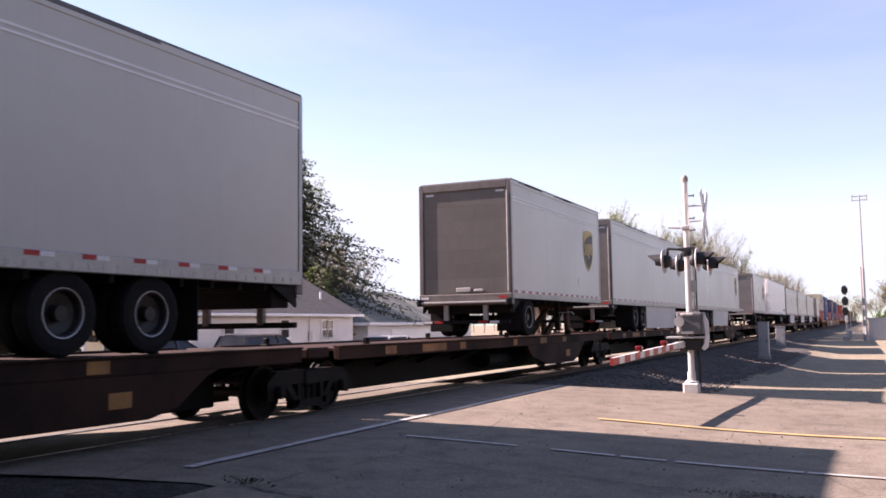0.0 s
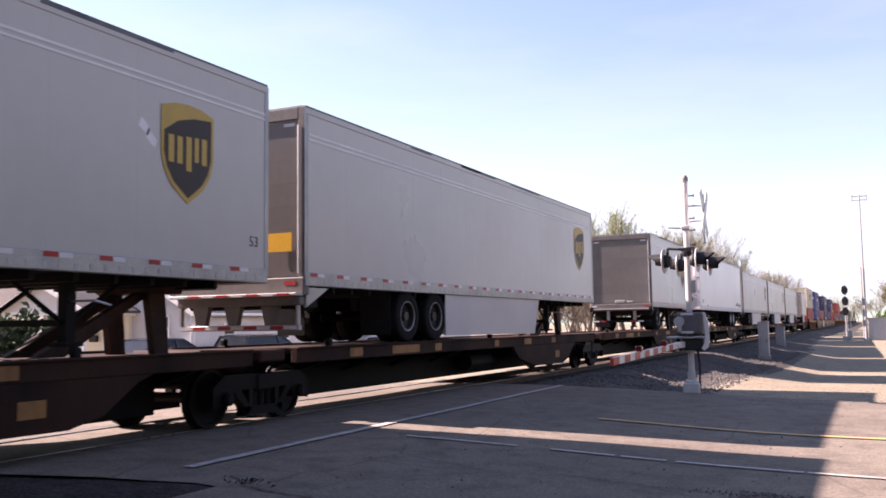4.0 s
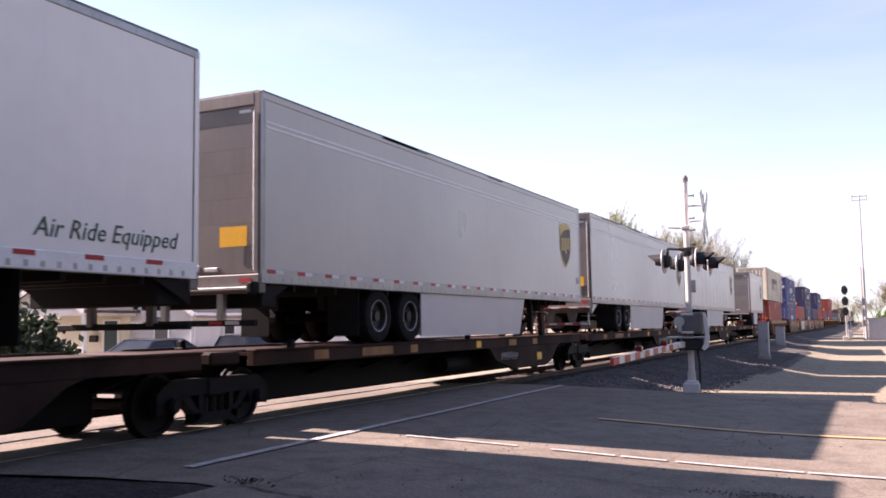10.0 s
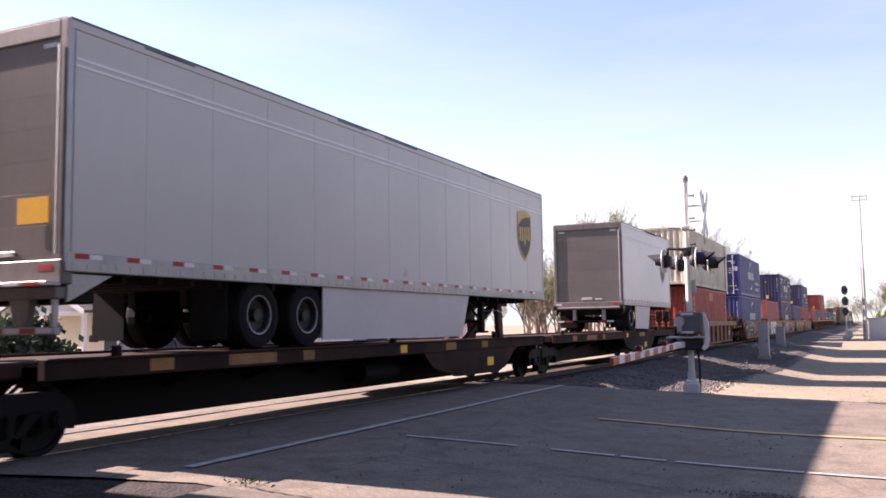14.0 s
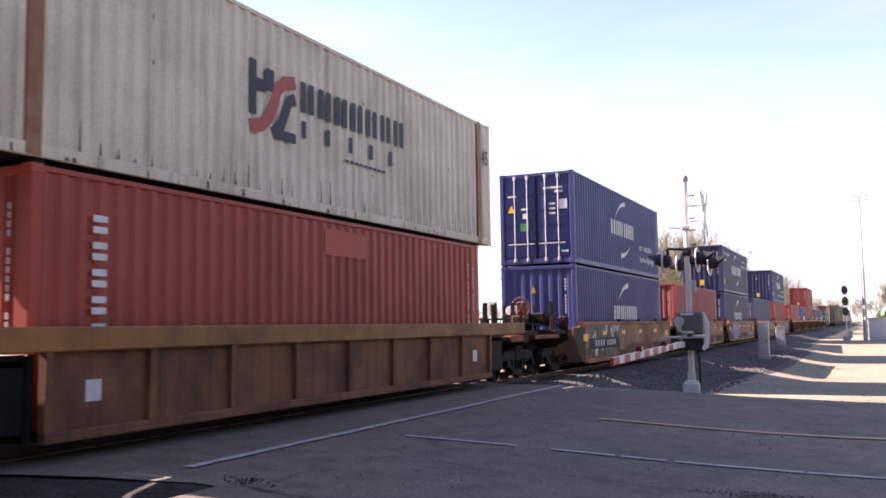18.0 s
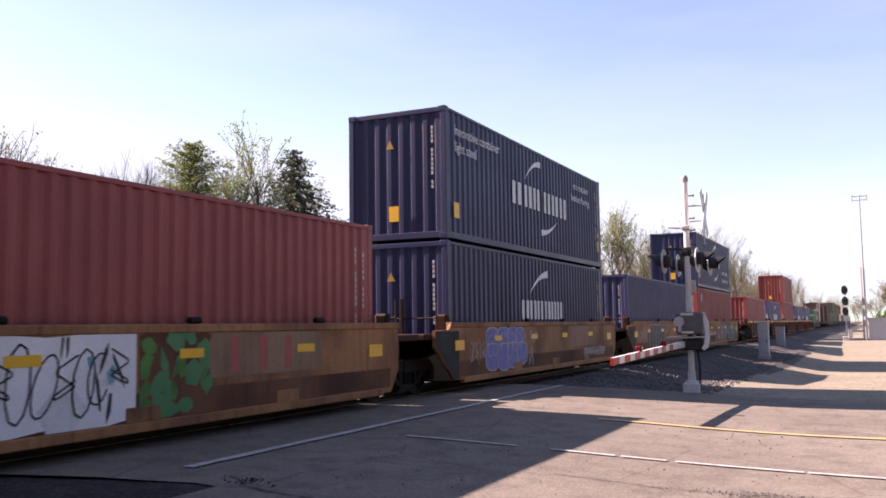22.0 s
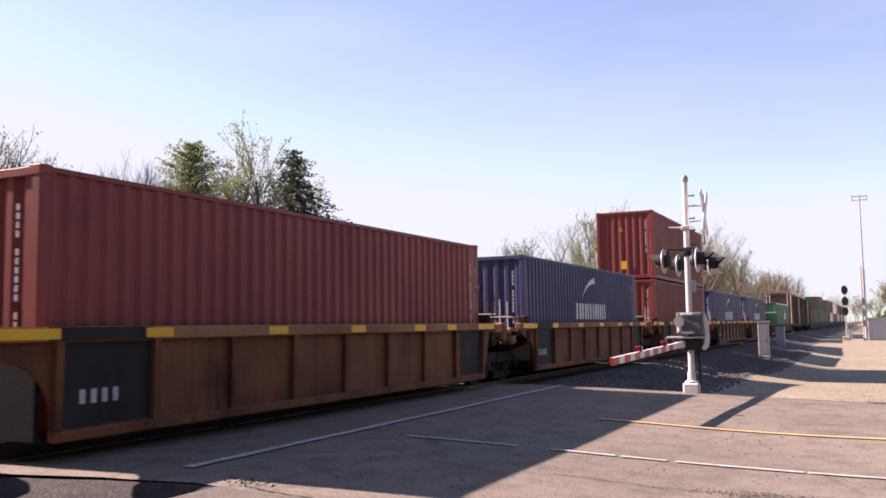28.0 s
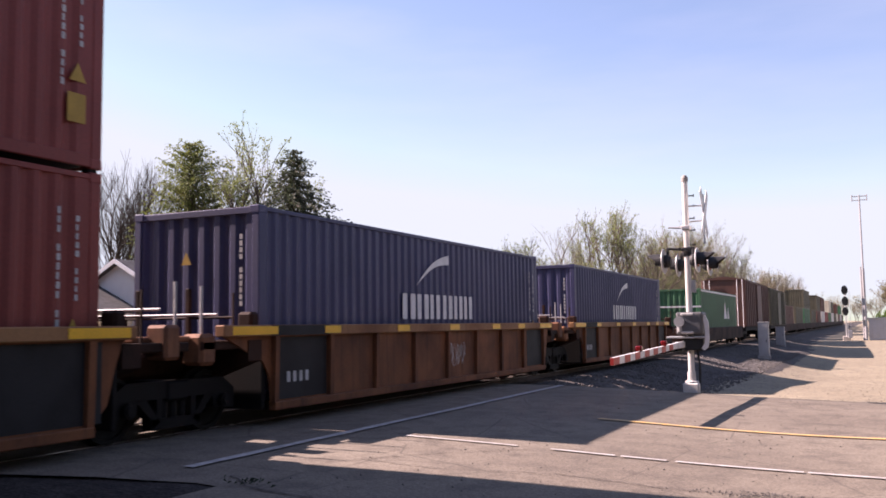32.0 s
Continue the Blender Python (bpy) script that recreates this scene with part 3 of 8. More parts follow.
ballast_bed("ballast", 20.05, 900, M["ballast"], "grey crushed stone ballast shoulder under the track")
ballast_bed("ballast", -90, 7.25, M["ballast_dark"], "darker ballast beside the crossing")

track = thing("railway_track", "steel rails on timber ties, level with the road at the crossing", "railway track", kind="structure")
for sx in (-1, 1):
    b = Build()
    b.prism([(sx * 0.7535 - 0.036, 0.0), (sx * 0.7535 - 0.034, -0.035), (sx * 0.7535 - 0.009, -0.05), (sx * 0.7535 - 0.009, -0.14), (sx * 0.7535 - 0.07, -0.165), (sx * 0.7535 + 0.07, -0.165), (sx * 0.7535 + 0.009, -0.14), (sx * 0.7535 + 0.009, -0.05), (sx * 0.7535 + 0.034, -0.035), (sx * 0.7535 + 0.036, 0.0)], "y", -90, 900)
    rail = part("rail", b, M["rail_steel"], track)
    part("rail_head", Build().box(sx * 0.7535 - 0.03, sx * 0.7535 + 0.03, -90, 900, 0.0005, 0.004), M["tread"], rail, "wheel-polished running surface")


def crossing_signal():
    """Mast with flashing lights, crossbuck and a lowered gate arm."""
    t = thing("crossing_signal", "silver railway crossing mast with crossbuck, red flashers and lowered gate", "crossing signal", at=pose(5.75, 19.95, 0))
    part("mast", Build().tube((0, 0, 0.1), (0, 0, 4.52), 0.068, 0.062, 14), M["mast"], t, smooth=False)
    part("cap", Build().lathe([(4.50, 0.074), (4.58, 0.074), (4.63, 0.05), (4.65, 0.0)], "z", (0, 0, 0), 14), M["concrete"], t, "faded pale mast cap")
    base = part("base", Build().cbox(-0.17, 0.17, -0.17, 0.17, -0.14, 0.10, 0.03), M["mast"], t, "pale cast mast base")
    part("foundation", Build().cbox(-0.26, 0.28, -0.26, 0.26, -0.60, -0.14, 0.03), M["black"], base, "dark concrete foundation")
    part("flange", Build().lathe([(0.09, 0.0), (0.09, 0.15), (0.13, 0.15), (0.15, 0.09), (0.34, 0.085), (0.34, 0.0)], "z", (0, 0, 0), 14), M["mast"], base)
    for i, z in enumerate((3.10, 3.42, 3.68, 3.95, 4.18)):
        part("step", Build().tube((0.05, 0.02, z), (0.17, 0.04, z), 0.014, n=6).tube((0.17, 0.04, z - 0.02), (0.17, 0.04, z + 0.03), 0.016, n=6), M["black"], t)
    part("bracket", Build().tube((0, 0, 3.47), (-0.38, 0.0, 3.50), 0.03, 0.02, 8).cbox(-0.10, 0.10, -0.10, 0.10, 3.42, 3.52, 0.02), M["galv"], t, "galvanised side bracket")
    zf = 2.70
    part("crossarm", Build().tube((0, -0.85, 2.94), (0, 0.85, 2.94), 0.032, n=8).cbox(-0.09, 0.09, -0.07, 0.07, 2.84, 3.04, 0.02), M["black"], t)
    for sy in (-0.78, 0.78):
        turn = pose(0, sy, 0, 0, 0, -1.5) @ pose(0, -sy, 0)
        for sx in (-1, 1):
            h = part("flasher", Build().add(Build().lathe([(0.00, 0.0), (0.0, 0.10), (sx * 0.06, 0.14), (sx * 0.14, 0.14), (sx * 0.14, 0.0)], "x", (sx * 0.20, sy, zf), 16).tube((0, sy, 2.94), (sx * 0.27, sy, 2.97), 0.028, n=7).tube((sx * 0.27, sy, 2.97), (sx * 0.27, sy, zf), 0.03, n=7), turn), M["black"], t)
            part("backing", Build().add(Build().lathe([(0.0, 0.0), (0.0, 0.25), (sx * 0.012, 0.25), (sx * 0.012, 0.0)], "x", (sx * 0.34, sy, zf), 24), turn), M["cabinet"], h, "round grey backing disc")
            part("rim", Build().add(Build().ring((sx * 0.35, sy, zf), "x", 0.25, 0.013, 24, 5), turn), M["arm_white"] if sx > 0 else M["galv"], h, "pale disc rim")
            part("lens", Build().add(Build().lathe([(0.0, 0.15), (sx * 0.03, 0.10), (sx * 0.045, 0.0)], "x", (sx * 0.355, sy, zf), 16), turn), M["lens_red"], h, "unlit red lens")
            hood = Build()
            n = 14
            for i in range(n + 1):
                a = radians(-35 + 250 * i / n)
                for o, r in ((0.35, 0.165), (0.35 + 0.36 * (0.45 + 0.55 * max(0.0, math.sin(a))), 0.15)):
                    hood.v.append((sx * o, sy + r * math.cos(a), zf + r * math.sin(a)))
            hood.f = [(2 * i, 2 * i + 1, 2 * i + 3, 2 * i + 2) for i in range(n)]
            ho = part("hood", Build().add(hood, turn), M["black"], h, fix=False)
            so = ho.modifiers.new("thickness", "SOLIDIFY")
            so.thickness = 0.006
    blade = Build().cbox(-0.008, 0.008, -0.61, 0.61, -0.114, 0.114, 0.004)
    cb = part("crossbuck", Build().add(blade, pose(0.40, 0.05, 3.78, 52, 0, 0)), M["arm_white"], t, "white crossbuck blade")
    part("blade", Build().add(blade, pose(0.383, 0.05, 3.78, -52, 0, 0)), M["arm_white"], cb)
    part("stay", Build().tube((0, 0, 3.6), (0.39, 0.05, 3.62), 0.016, n=6).tube((0, 0, 3.95), (0.39, 0.05, 3.95), 0.016, n=6).tube((0.375, 0.05, 3.1), (0.375, 0.05, 4.2), 0.02, n=6), M["galv"], cb)
    # gate mechanism
    mech = part("gate_mechanism", Build().cbox(-0.24, 0.32, -0.30, 0.22, 1.14, 1.62, 0.03), M["box_shaded"], t, "grey gate machine housing")
    part("cover", Build().cbox(-0.20, 0.28, -0.325, -0.30, 1.18, 1.58, 0.012), M["box_shaded"], mech)
    part("gear_case", Build().lathe([(-0.04, 0.0), (-0.04, 0.11), (0.03, 0.11), (0.05, 0.05), (0.05, 0.0)], "y", (-0.16, -0.37, 1.42), 16).tube((-0.16, -0.34, 1.42), (-0.16, -0.34, 1.2), 0.05, n=8), M["galv"], mech)
    for z in (1.16, 1.55):
        part("clamp", Build().cbox(-0.13, 0.13, -0.345, -0.30, z, z + 0.05, 0.01), M["mast"], mech)
    part("shelf", Build().cbox(-0.46, 0.36, -0.28, 0.20, 1.06, 1.10, 0.01), M["galv"], t)
    part("weight_arm", Build().prism([(0.30, 1.52), (0.36, 1.55), (0.42, 1.40), (0.43, 1.05), (0.40, 0.86), (0.32, 0.80), (0.26, 0.84), (0.33, 0.95), (0.35, 1.2), (0.33, 1.4)], "y", -0.20, -0.14), M["arm_white"], t, "white counterweight arm")
    part("weight", Build().cbox(-0.14, 0.30, -0.20, 0.12, 0.80, 1.05, 0.02), M["black"], t, "dark counterweight")
    # lowered arm, towards the crossing
    root, tip = Vector((-0.12, -0.30, 0.92)), Vector((-0.15, -6.12, 0.80))
    arm = part("gate_arm", Build().cbox(-0.16, -0.08, -0.95, 0.25, 0.86, 0.99, 0.012).prism([(-0.93, 0.86), (-6.12, 0.745), (-6.12, 0.865), (-0.93, 0.98)], "x", -0.145, -0.095), M["arm_white"], t, "long white gate arm with red stripes")
    for i in range(7):
        y = -1.45 - i * 0.72
        zc = 0.92 + (y + 0.93) * 0.0222
        part("stripe", Build().prism([(y, zc - 0.057), (y - 0.36, zc - 0.065), (y - 0.36, zc + 0.050), (y, zc + 0.057)], "x", -0.150, -0.090), M["arm_red"], arm)
    for y in (-2.2, -4.3):
        zc = 0.92 + (y + 0.93) * 0.0222
        part("arm_lamp", Build().cbox(-0.17, -0.07, y - 0.05, y + 0.05, zc + 0.05, zc + 0.16, 0.02).tube((-0.18, y, zc + 0.11), (-0.06, y, zc + 0.11), 0.045, n=10), M["lens_red"], arm, "small unlit red arm lamp")
    part("conduit", Build().tube((0.16, 0.05, -0.1), (0.17, 0.05, 0.5), 0.025, n=6).tube((0.17, 0.05, 0.5), (0.10, 0.05, 1.06), 0.025, n=6), M["black"], t)
    part("sign_plate", Build().cbox(0.06, 0.16, -0.02, 0.02, 2.05, 2.32, 0.01), M["galv"], t)
    return t


crossing_signal()


def cabinet(x, y, w, d, z0, z1, label):
    t = thing("relay_cabinet", label, "cabinet", at=pose(x, y, 0))
    part("body", Build().cbox(-w / 2, w / 2, -d / 2, d / 2, z0 + 0.1, z1 - 0.05, 0.015), M["cabinet"], t)
    part("lid", Build().cbox(-w / 2 - 0.03, w / 2 + 0.03, -d / 2 - 0.03, d / 2 + 0.03, z1 - 0.05, z1, 0.012), M["cabinet"], t)
    dr = part("door", Build().cbox(-w / 2 + 0.03, w / 2 - 0.03, -d / 2 - 0.018, -d / 2, z0 + 0.18, z1 - 0.10, 0.006), M["cabinet"], t)
    part("handle", Build().cbox(w / 2 - 0.12, w / 2 - 0.09, -d / 2 - 0.05, -d / 2 - 0.018, z0 + 0.8, z0 + 0.95, 0.006), M["black"], dr)
    part("plinth", Build().cbox(-w / 2 - 0.05, w / 2 + 0.05, -d / 2 - 0.05, d / 2 + 0.05, z0 - 0.3, z0 + 0.1, 0.02), M["concrete"], t)


cabinet(4.07, 51.0, 0.52, 0.55, -0.52, 1.38, "tall pale grey relay cabinet beside the track")
cabinet(3.1, 72.0, 0.62, 0.6, -0.5, 0.98, "small grey relay cabinet beside the track")


def block_signal():
    t = thing("block_signal", "black three-headed railway signal on a silver mast", "railway signal", at=pose(7.03, 100, 0))
    part("mast", Build().tube((0, 0, -0.4), (0, 0, 4.6), 0.06, n=10), M["galv"], t)
    part("foundation", Build().cbox(-0.35, 0.35, -0.35, 0.35, -0.7, -0.2, 0.05), M["concrete"], t)
    part("case", Build().cbox(0.15, 0.55, -0.4, 0.2, -0.4, 0.35, 0.03), M["cabinet"], t, "pale signal case")
    for z, k in ((4.46, 0.82), (3.34, 0.82), (2.30, 0.76)):
        hd = part("signal_head", Build().prism([(0.38 * k * math.cos(2 * math.pi * i / 20), z + 0.58 * k * math.sin(2 * math.pi * i / 20)) for i in range(20)], "y", -0.2, -0.12), M["black"], t)
        for dz in (-0.28, 0.0, 0.28):
            part("visor", Build().tube((0, -0.2, z + dz * k), (0, -0.42, z + dz * k), 0.11 * k, n=10), M["black"], hd)
    part("ladder", Build().tube((0.16, 0.1, -0.3), (0.16, 0.1, 4.4), 0.02, n=5).tube((0.42, 0.1, -0.3), (0.42, 0.1, 4.4), 0.02, n=5), M["galv"], t)


block_signal()


def radio_mast():
    t = thing("radio_mast", "slender grey steel radio mast with a square top frame", "radio mast", at=pose(8.85, 100, 0))
    part("pole", Build().tube((0, 0, -0.7), (0, 0, 6.6), 0.15, 0.13, 10).tube((0.0, 0, 6.6), (0, 0, 14.1), 0.085, 0.07, 8), M["cabinet"], t)
    part("second_pole", Build().tube((-0.2, 0.1, -0.7), (-0.22, 0.1, 6.8), 0.10, 0.08, 8), M["cabinet"], t)
    part("top_frame", Build().tube((-0.7, 0, 14.0), (0.7, 0, 14.0), 0.05, n=6).tube((-0.7, 0, 13.6), (0.7, 0, 13.6), 0.04, n=6).tube((-0.7, 0, 13.5), (-0.7, 0, 14.15), 0.05, n=6).tube((0.7, 0, 13.5), (0.7, 0, 14.15), 0.05, n=6), M["cabinet"], t)


radio_mast()


def shed():
    t = thing("equipment_shed", "pale grey metal equipment shed on the gravel lot", "shed", at=pose(10.6, 101.5, 0))
    part("wall", Build().cbox(-1.5, 1.8, -1.4, 1.4, -0.65, 1.50, 0.03), M["shed"], t)
    part("roof", Build().cbox(-1.58, 1.88, -1.5, 1.5, 1.50, 1.62, 0.03), M["shed"], t)
    for i in range(6):
        part("seam", Build().box(-1.2 + i * 0.5, -1.17 + i * 0.5, -1.42, -1.4, -0.5, 1.45), M["rail"], t)
    part("door", Build().cbox(0.2, 1.0, -1.43, -1.40, -0.5, 1.3, 0.01), M["trim"], t, "white shed door")


shed()


# ---------------------------------------------------------------- houses and parked cars beyond the track
def window(parent, x, y, z, w, h, face, mat_frame=None):
    """A framed window in a wall; face: '+x' or '-y' is the way it looks."""
    mf = mat_frame or M["trim"]

    def put(b, a0, a1, c0, c1, d0, d1):
        if face == "+x":
            b.cbox(x + d0, x + d1, y + a0, y + a1, z + c0, z + c1, 0.006)
        else:
            b.cbox(x + a0, x + a1, y - d1, y - d0, z + c0, z + c1, 0.006)
        return b

    fr = Build()
    for a0, a1, c0, c1 in ((-w / 2 - 0.07, -w / 2, -h / 2, h / 2), (w / 2, w / 2 + 0.07, -h / 2, h / 2), (-w / 2 - 0.07, w / 2 + 0.07, h / 2, h / 2 + 0.08), (-w / 2, w / 2, -0.02, 0.02)):
        put(fr, a0, a1, c0, c1, 0.0, 0.05)
    wi = part("window", fr, mf, parent)
    part("pane", put(Build(), -w / 2, w / 2, -h / 2, h / 2, 0.005, 0.018), M["glass"], wi, "dark window pane")
    part("sill", put(Build(), -w / 2 - 0.1, w / 2 + 0.1, -h / 2 - 0.06, -h / 2, 0.0, 0.09), mf, wi)


def siding(parent, name, lo, hi, z0, z1, fixed, face, mat, top=None):
    """Lapped boards on a wall: each course a slightly tilted strip. top(z) narrows the course on a gable."""
    b = Build()
    z = z0
    while z < z1 - 0.02:
        za = min(z + 0.115, z1)
        a0, a1 = (lo, hi) if top is None else top(z)
        b0, b1 = (lo, hi) if top is None else top(za)
        if a1 - a0 > 0.05:
            pts = []
            for a, zz, d in ((a0, z, 0.016), (a1, z, 0.016), (b1, za, 0.002), (b0, za, 0.002)):
                pts.append((fixed + d, a, zz) if face == "+x" else (a, fixed - d, zz))
            b.poly(pts)
            pts = []
            for a, zz, d in ((a0, z, 0.0), (a1, z, 0.0), (a1, z, 0.016), (a0, z, 0.016)):
                pts.append((fixed + d, a, zz) if face == "+x" else (a, fixed - d, zz))
            b.poly(pts)
        z += 0.115
    return part(name, b, mat, parent, fix=False)


def white_house():
    h = thing("white_house", "white sided bungalow with a grey shingle gable roof", "house", at=pose(-14.0, 26.6, 0))
    g, ev, rg, dp, ln = -0.6, 2.22, 4.22, 7.3, 11.7
    part("foundation", Build().box(-dp, 0, 0, ln, g - 0.4, -0.25), M["concrete"], h)
    wl = part("wall", Build().prism([(0, -0.25), (0, ev), (-dp / 2, rg - 0.12), (-dp, ev), (-dp, -0.25)], "y", 0, ln), M["siding"], h)
    siding(wl, "siding", 0.0, ln, -0.25, ev, 0.0, "+x", M["siding"])
    siding(wl, "siding", -dp, 0, -0.25, rg - 0.15, 0.0, "-y", M["siding"], lambda z: (-dp, 0) if z < ev else (-dp + (z - ev) / (rg - 0.12 - ev) * dp / 2, -(z - ev) / (rg - 0.12 - ev) * dp / 2))
    sl = (rg - ev) / (dp / 2)
    rf = Build()
    for s in (0, 1):
        e = 0.38
        prof = [(-dp / 2, rg), (e, ev - sl * e + 0.03), (e, ev - sl * e - 0.10), (-dp / 2, rg - 0.14)]
        if s:
            prof = [(-dp - x, z) for x, z in prof]
        rf.prism(prof, "y", -0.30, ln + 0.35)
    roof = part("roof", rf, M["shingle"], h)
    for i in range(16):
        t = i / 16
        x, z = -dp / 2 + t * (dp / 2 + 0.38), rg + 0.006 - t * (rg - (ev - sl * 0.38 + 0.03))
        part("shingle_course", Build().prism([(x, z + 0.004), (x + 0.26, z - 0.26 * sl + 0.009), (x + 0.26, z - 0.26 * sl - 0.004), (x, z - 0.006)], "y", -0.29, ln + 0.34), M["shingle"], roof)
    for sgn, nm in ((1, "rake"), (-1, "rake")):
        pr = [(-dp / 2, rg + 0.02), (0.40, ev - sl * 0.38 + 0.04), (0.40, ev - sl * 0.38 - 0.14), (-dp / 2, rg - 0.16)]
        if sgn < 0:
            pr = [(-dp - x, z) for x, z in pr]
        part("rake_board", Build().prism(pr, "y", -0.345, -0.30), M["trim"], roof, "white rake board")
    gut = part("gutter", Build().cbox(0.38, 0.49, -0.34, ln + 0.38, ev - sl * 0.38 - 0.10, ev - sl * 0.38 + 0.02, 0.02), M["trim"], h)
    part("downspout", Build().cbox(0.02, 0.09, 0.08, 0.16, -0.3, ev - 0.3, 0.01).tube((0.05, 0.12, ev - 0.32), (0.40, 0.12, ev - 0.26), 0.035, n=6), M["trim"], gut)
    part("corner_board", Build().box(-0.02, 0.03, -0.03, 0.06, -0.25, ev - 0.1), M["trim"], h)
    part("corner_board", Build().box(-0.02, 0.03, ln - 0.06, ln + 0.02, -0.25, ev - 0.1), M["trim"], h)
    for y, w, hh, z in ((2.2, 0.62, 1.05, 1.02), (6.0, 0.60, 0.75, 1.36), (9.15, 0.42, 0.78, 1.32), (9.65, 0.42, 0.78, 1.32)):
        window(h, 0.016, y, z, w, hh, "+x")
    window(h, -1.42, -0.016, 1.42, 0.66, 0.95, "-y")
    for y in (3.6, 8.4):
        vt = part("roof_vent", Build().tube((-2.55, y, 3.2), (-2.55, y, 3.78), 0.10, n=10), M["black"], h, "black roof vent")
        part("vent_cap", Build().lathe([(3.70, 0.17), (3.80, 0.17), (3.88, 0.06), (3.88, 0.0)], "z", (-2.55, y, 0), 12), M["black"], vt)
    part("pipe", Build().tube((-1.0, 10.4, 2.6), (-1.0, 10.4, 3.15), 0.05, n=8), M["trim"], h)
    part("meter", Build().cbox(0.016, 0.12, 7.8, 8.05, 0.8, 1.25, 0.02).tube((0.06, 7.9, 1.25), (0.06, 7.9, 2.1), 0.025, n=6), M["galv"], h)
    # front porch wing
    pc = thing("porch", "small gabled front porch with cream siding and white trim", "porch", at=pose(-16.75, 24.0, 0))
    wid, pr, pe = 4.4, 3.30, 2.27
    part("deck", Build().cbox(-wid, 0, -0.1, 2.58, -0.9, -0.22, 0.02), M["concrete"], pc)
    ps = (pr - pe) / (wid / 2)
    for s in (0, 1):
        e = 0.22
        prof = [(-wid / 2, pr), (e, pe - ps * e), (e, pe - ps * e - 0.10), (-wid / 2, pr - 0.12)]
        if s:
            prof = [(-wid - x, z) for x, z in prof]
        rfp = part("roof", Build().prism(prof, "y", -0.2, 2.60), M["shingle"], pc)
        pr2 = [(x, z + 0.01 if i < 2 else z - 0.06) for i, (x, z) in enumerate(prof)]
        part("rake_board", Build().prism(pr2, "y", -0.245, -0.20), M["trim"], rfp, "white rake board")
    part("gable", Build().prism([(0, pe - 0.1), (-wid / 2, pr - 0.1), (-wid, pe - 0.1)], "y", 0.0, 0.10), M["siding"], pc)
    part("beam", Build().cbox(-wid, 0, -0.02, 0.14, pe - 0.30, pe - 0.1, 0.015).cbox(-0.16, 0, 0.14, 2.58, pe - 0.30, pe - 0.1, 0.015), M["trim"], pc)
    for x in (-0.08, -wid + 0.08, -1.9):
        part("post", Build().cbox(x - 0.075, x + 0.075, 0.0, 0.15, -0.22, pe - 0.3, 0.012), M["trim"], pc)
    bw = part("back_wall", Build().box(-wid, -0.2, 2.40, 2.56, -0.22, pe - 0.12), M["siding_cream"], pc)
    siding(bw, "siding", -wid, -0.2, -0.22, pe - 0.12, 2.40, "-y", M["siding_cream"])
    dr = part("door", Build().cbox(-1.42, -0.72, 2.33, 2.385, -0.20, 1.78, 0.012), M["green_door"], pc, "dark green front door")
    part("door_frame", Build().box(-1.50, -1.42, 2.32, 2.385, -0.2, 1.85).box(-0.72, -0.64, 2.32, 2.385, -0.2, 1.85).box(-1.42, -0.72, 2.32, 2.385, 1.78, 1.85), M["trim"], dr)
    part("wreath", Build().ring((-1.95, 2.36, 1.55), "y", 0.13, 0.04, 14, 5), M["leaf_bush"], pc)
    part("mail_box", Build().cbox(-2.15, -1.75, 2.22, 2.385, 0.95, 1.22, 0.03), M["black"], pc, "black wall mailbox")
    return h


white_house()


def plain_house(name, label, x, y, lx, ly, g, ev, rg, mat_w, mat_r, hip=0.0, axis="y"):
    """A house further off: walls, roof with eaves, trim, windows."""
    h = thing(name, label, "house", at=pose(x, y, 0))
    part("wall", Build().box(-lx, 0, 0, ly, g - 0.4, ev), mat_w, h)
    o = 0.35
    b = Build()
    if axis == "y":
        r0, r1 = (-lx / 2, hip - (0 if hip else o), rg), (-lx / 2, ly - hip + (0 if hip else o), rg)
        c = [(o, -o, ev - 0.1), (o, ly + o, ev - 0.1), (-lx - o, ly + o, ev - 0.1), (-lx - o, -o, ev - 0.1)]
        b.poly([c[0], c[1], r1, r0]).poly([c[2], c[3], r0, r1]).poly([c[3], c[0], r0]).poly([c[1], c[2], r1]).poly(c[::-1])
    else:
        r0, r1 = (-lx + hip - (0 if hip else o), ly / 2, rg), (-hip + (0 if hip else o), ly / 2, rg)
        c = [(o, -o, ev - 0.1), (o, ly + o, ev - 0.1), (-lx - o, ly + o, ev - 0.1), (-lx - o, -o, ev - 0.1)]
        b.poly([c[0], r1, r0, c[3]]).poly([c[1], c[2], r0, r1]).poly([c[0], c[1], r1]).poly([c[2], c[3], r0]).poly(c[::-1])
    rf = part("roof", b, mat_r, h)
    part("fascia", Build().cbox(o, o + 0.04, -o, ly + o, ev - 0.24, ev - 0.08, 0.01).cbox(-lx - o, o, -o - 0.04, -o, ev - 0.24, ev - 0.08, 0.01), M["trim"], rf)
    return h


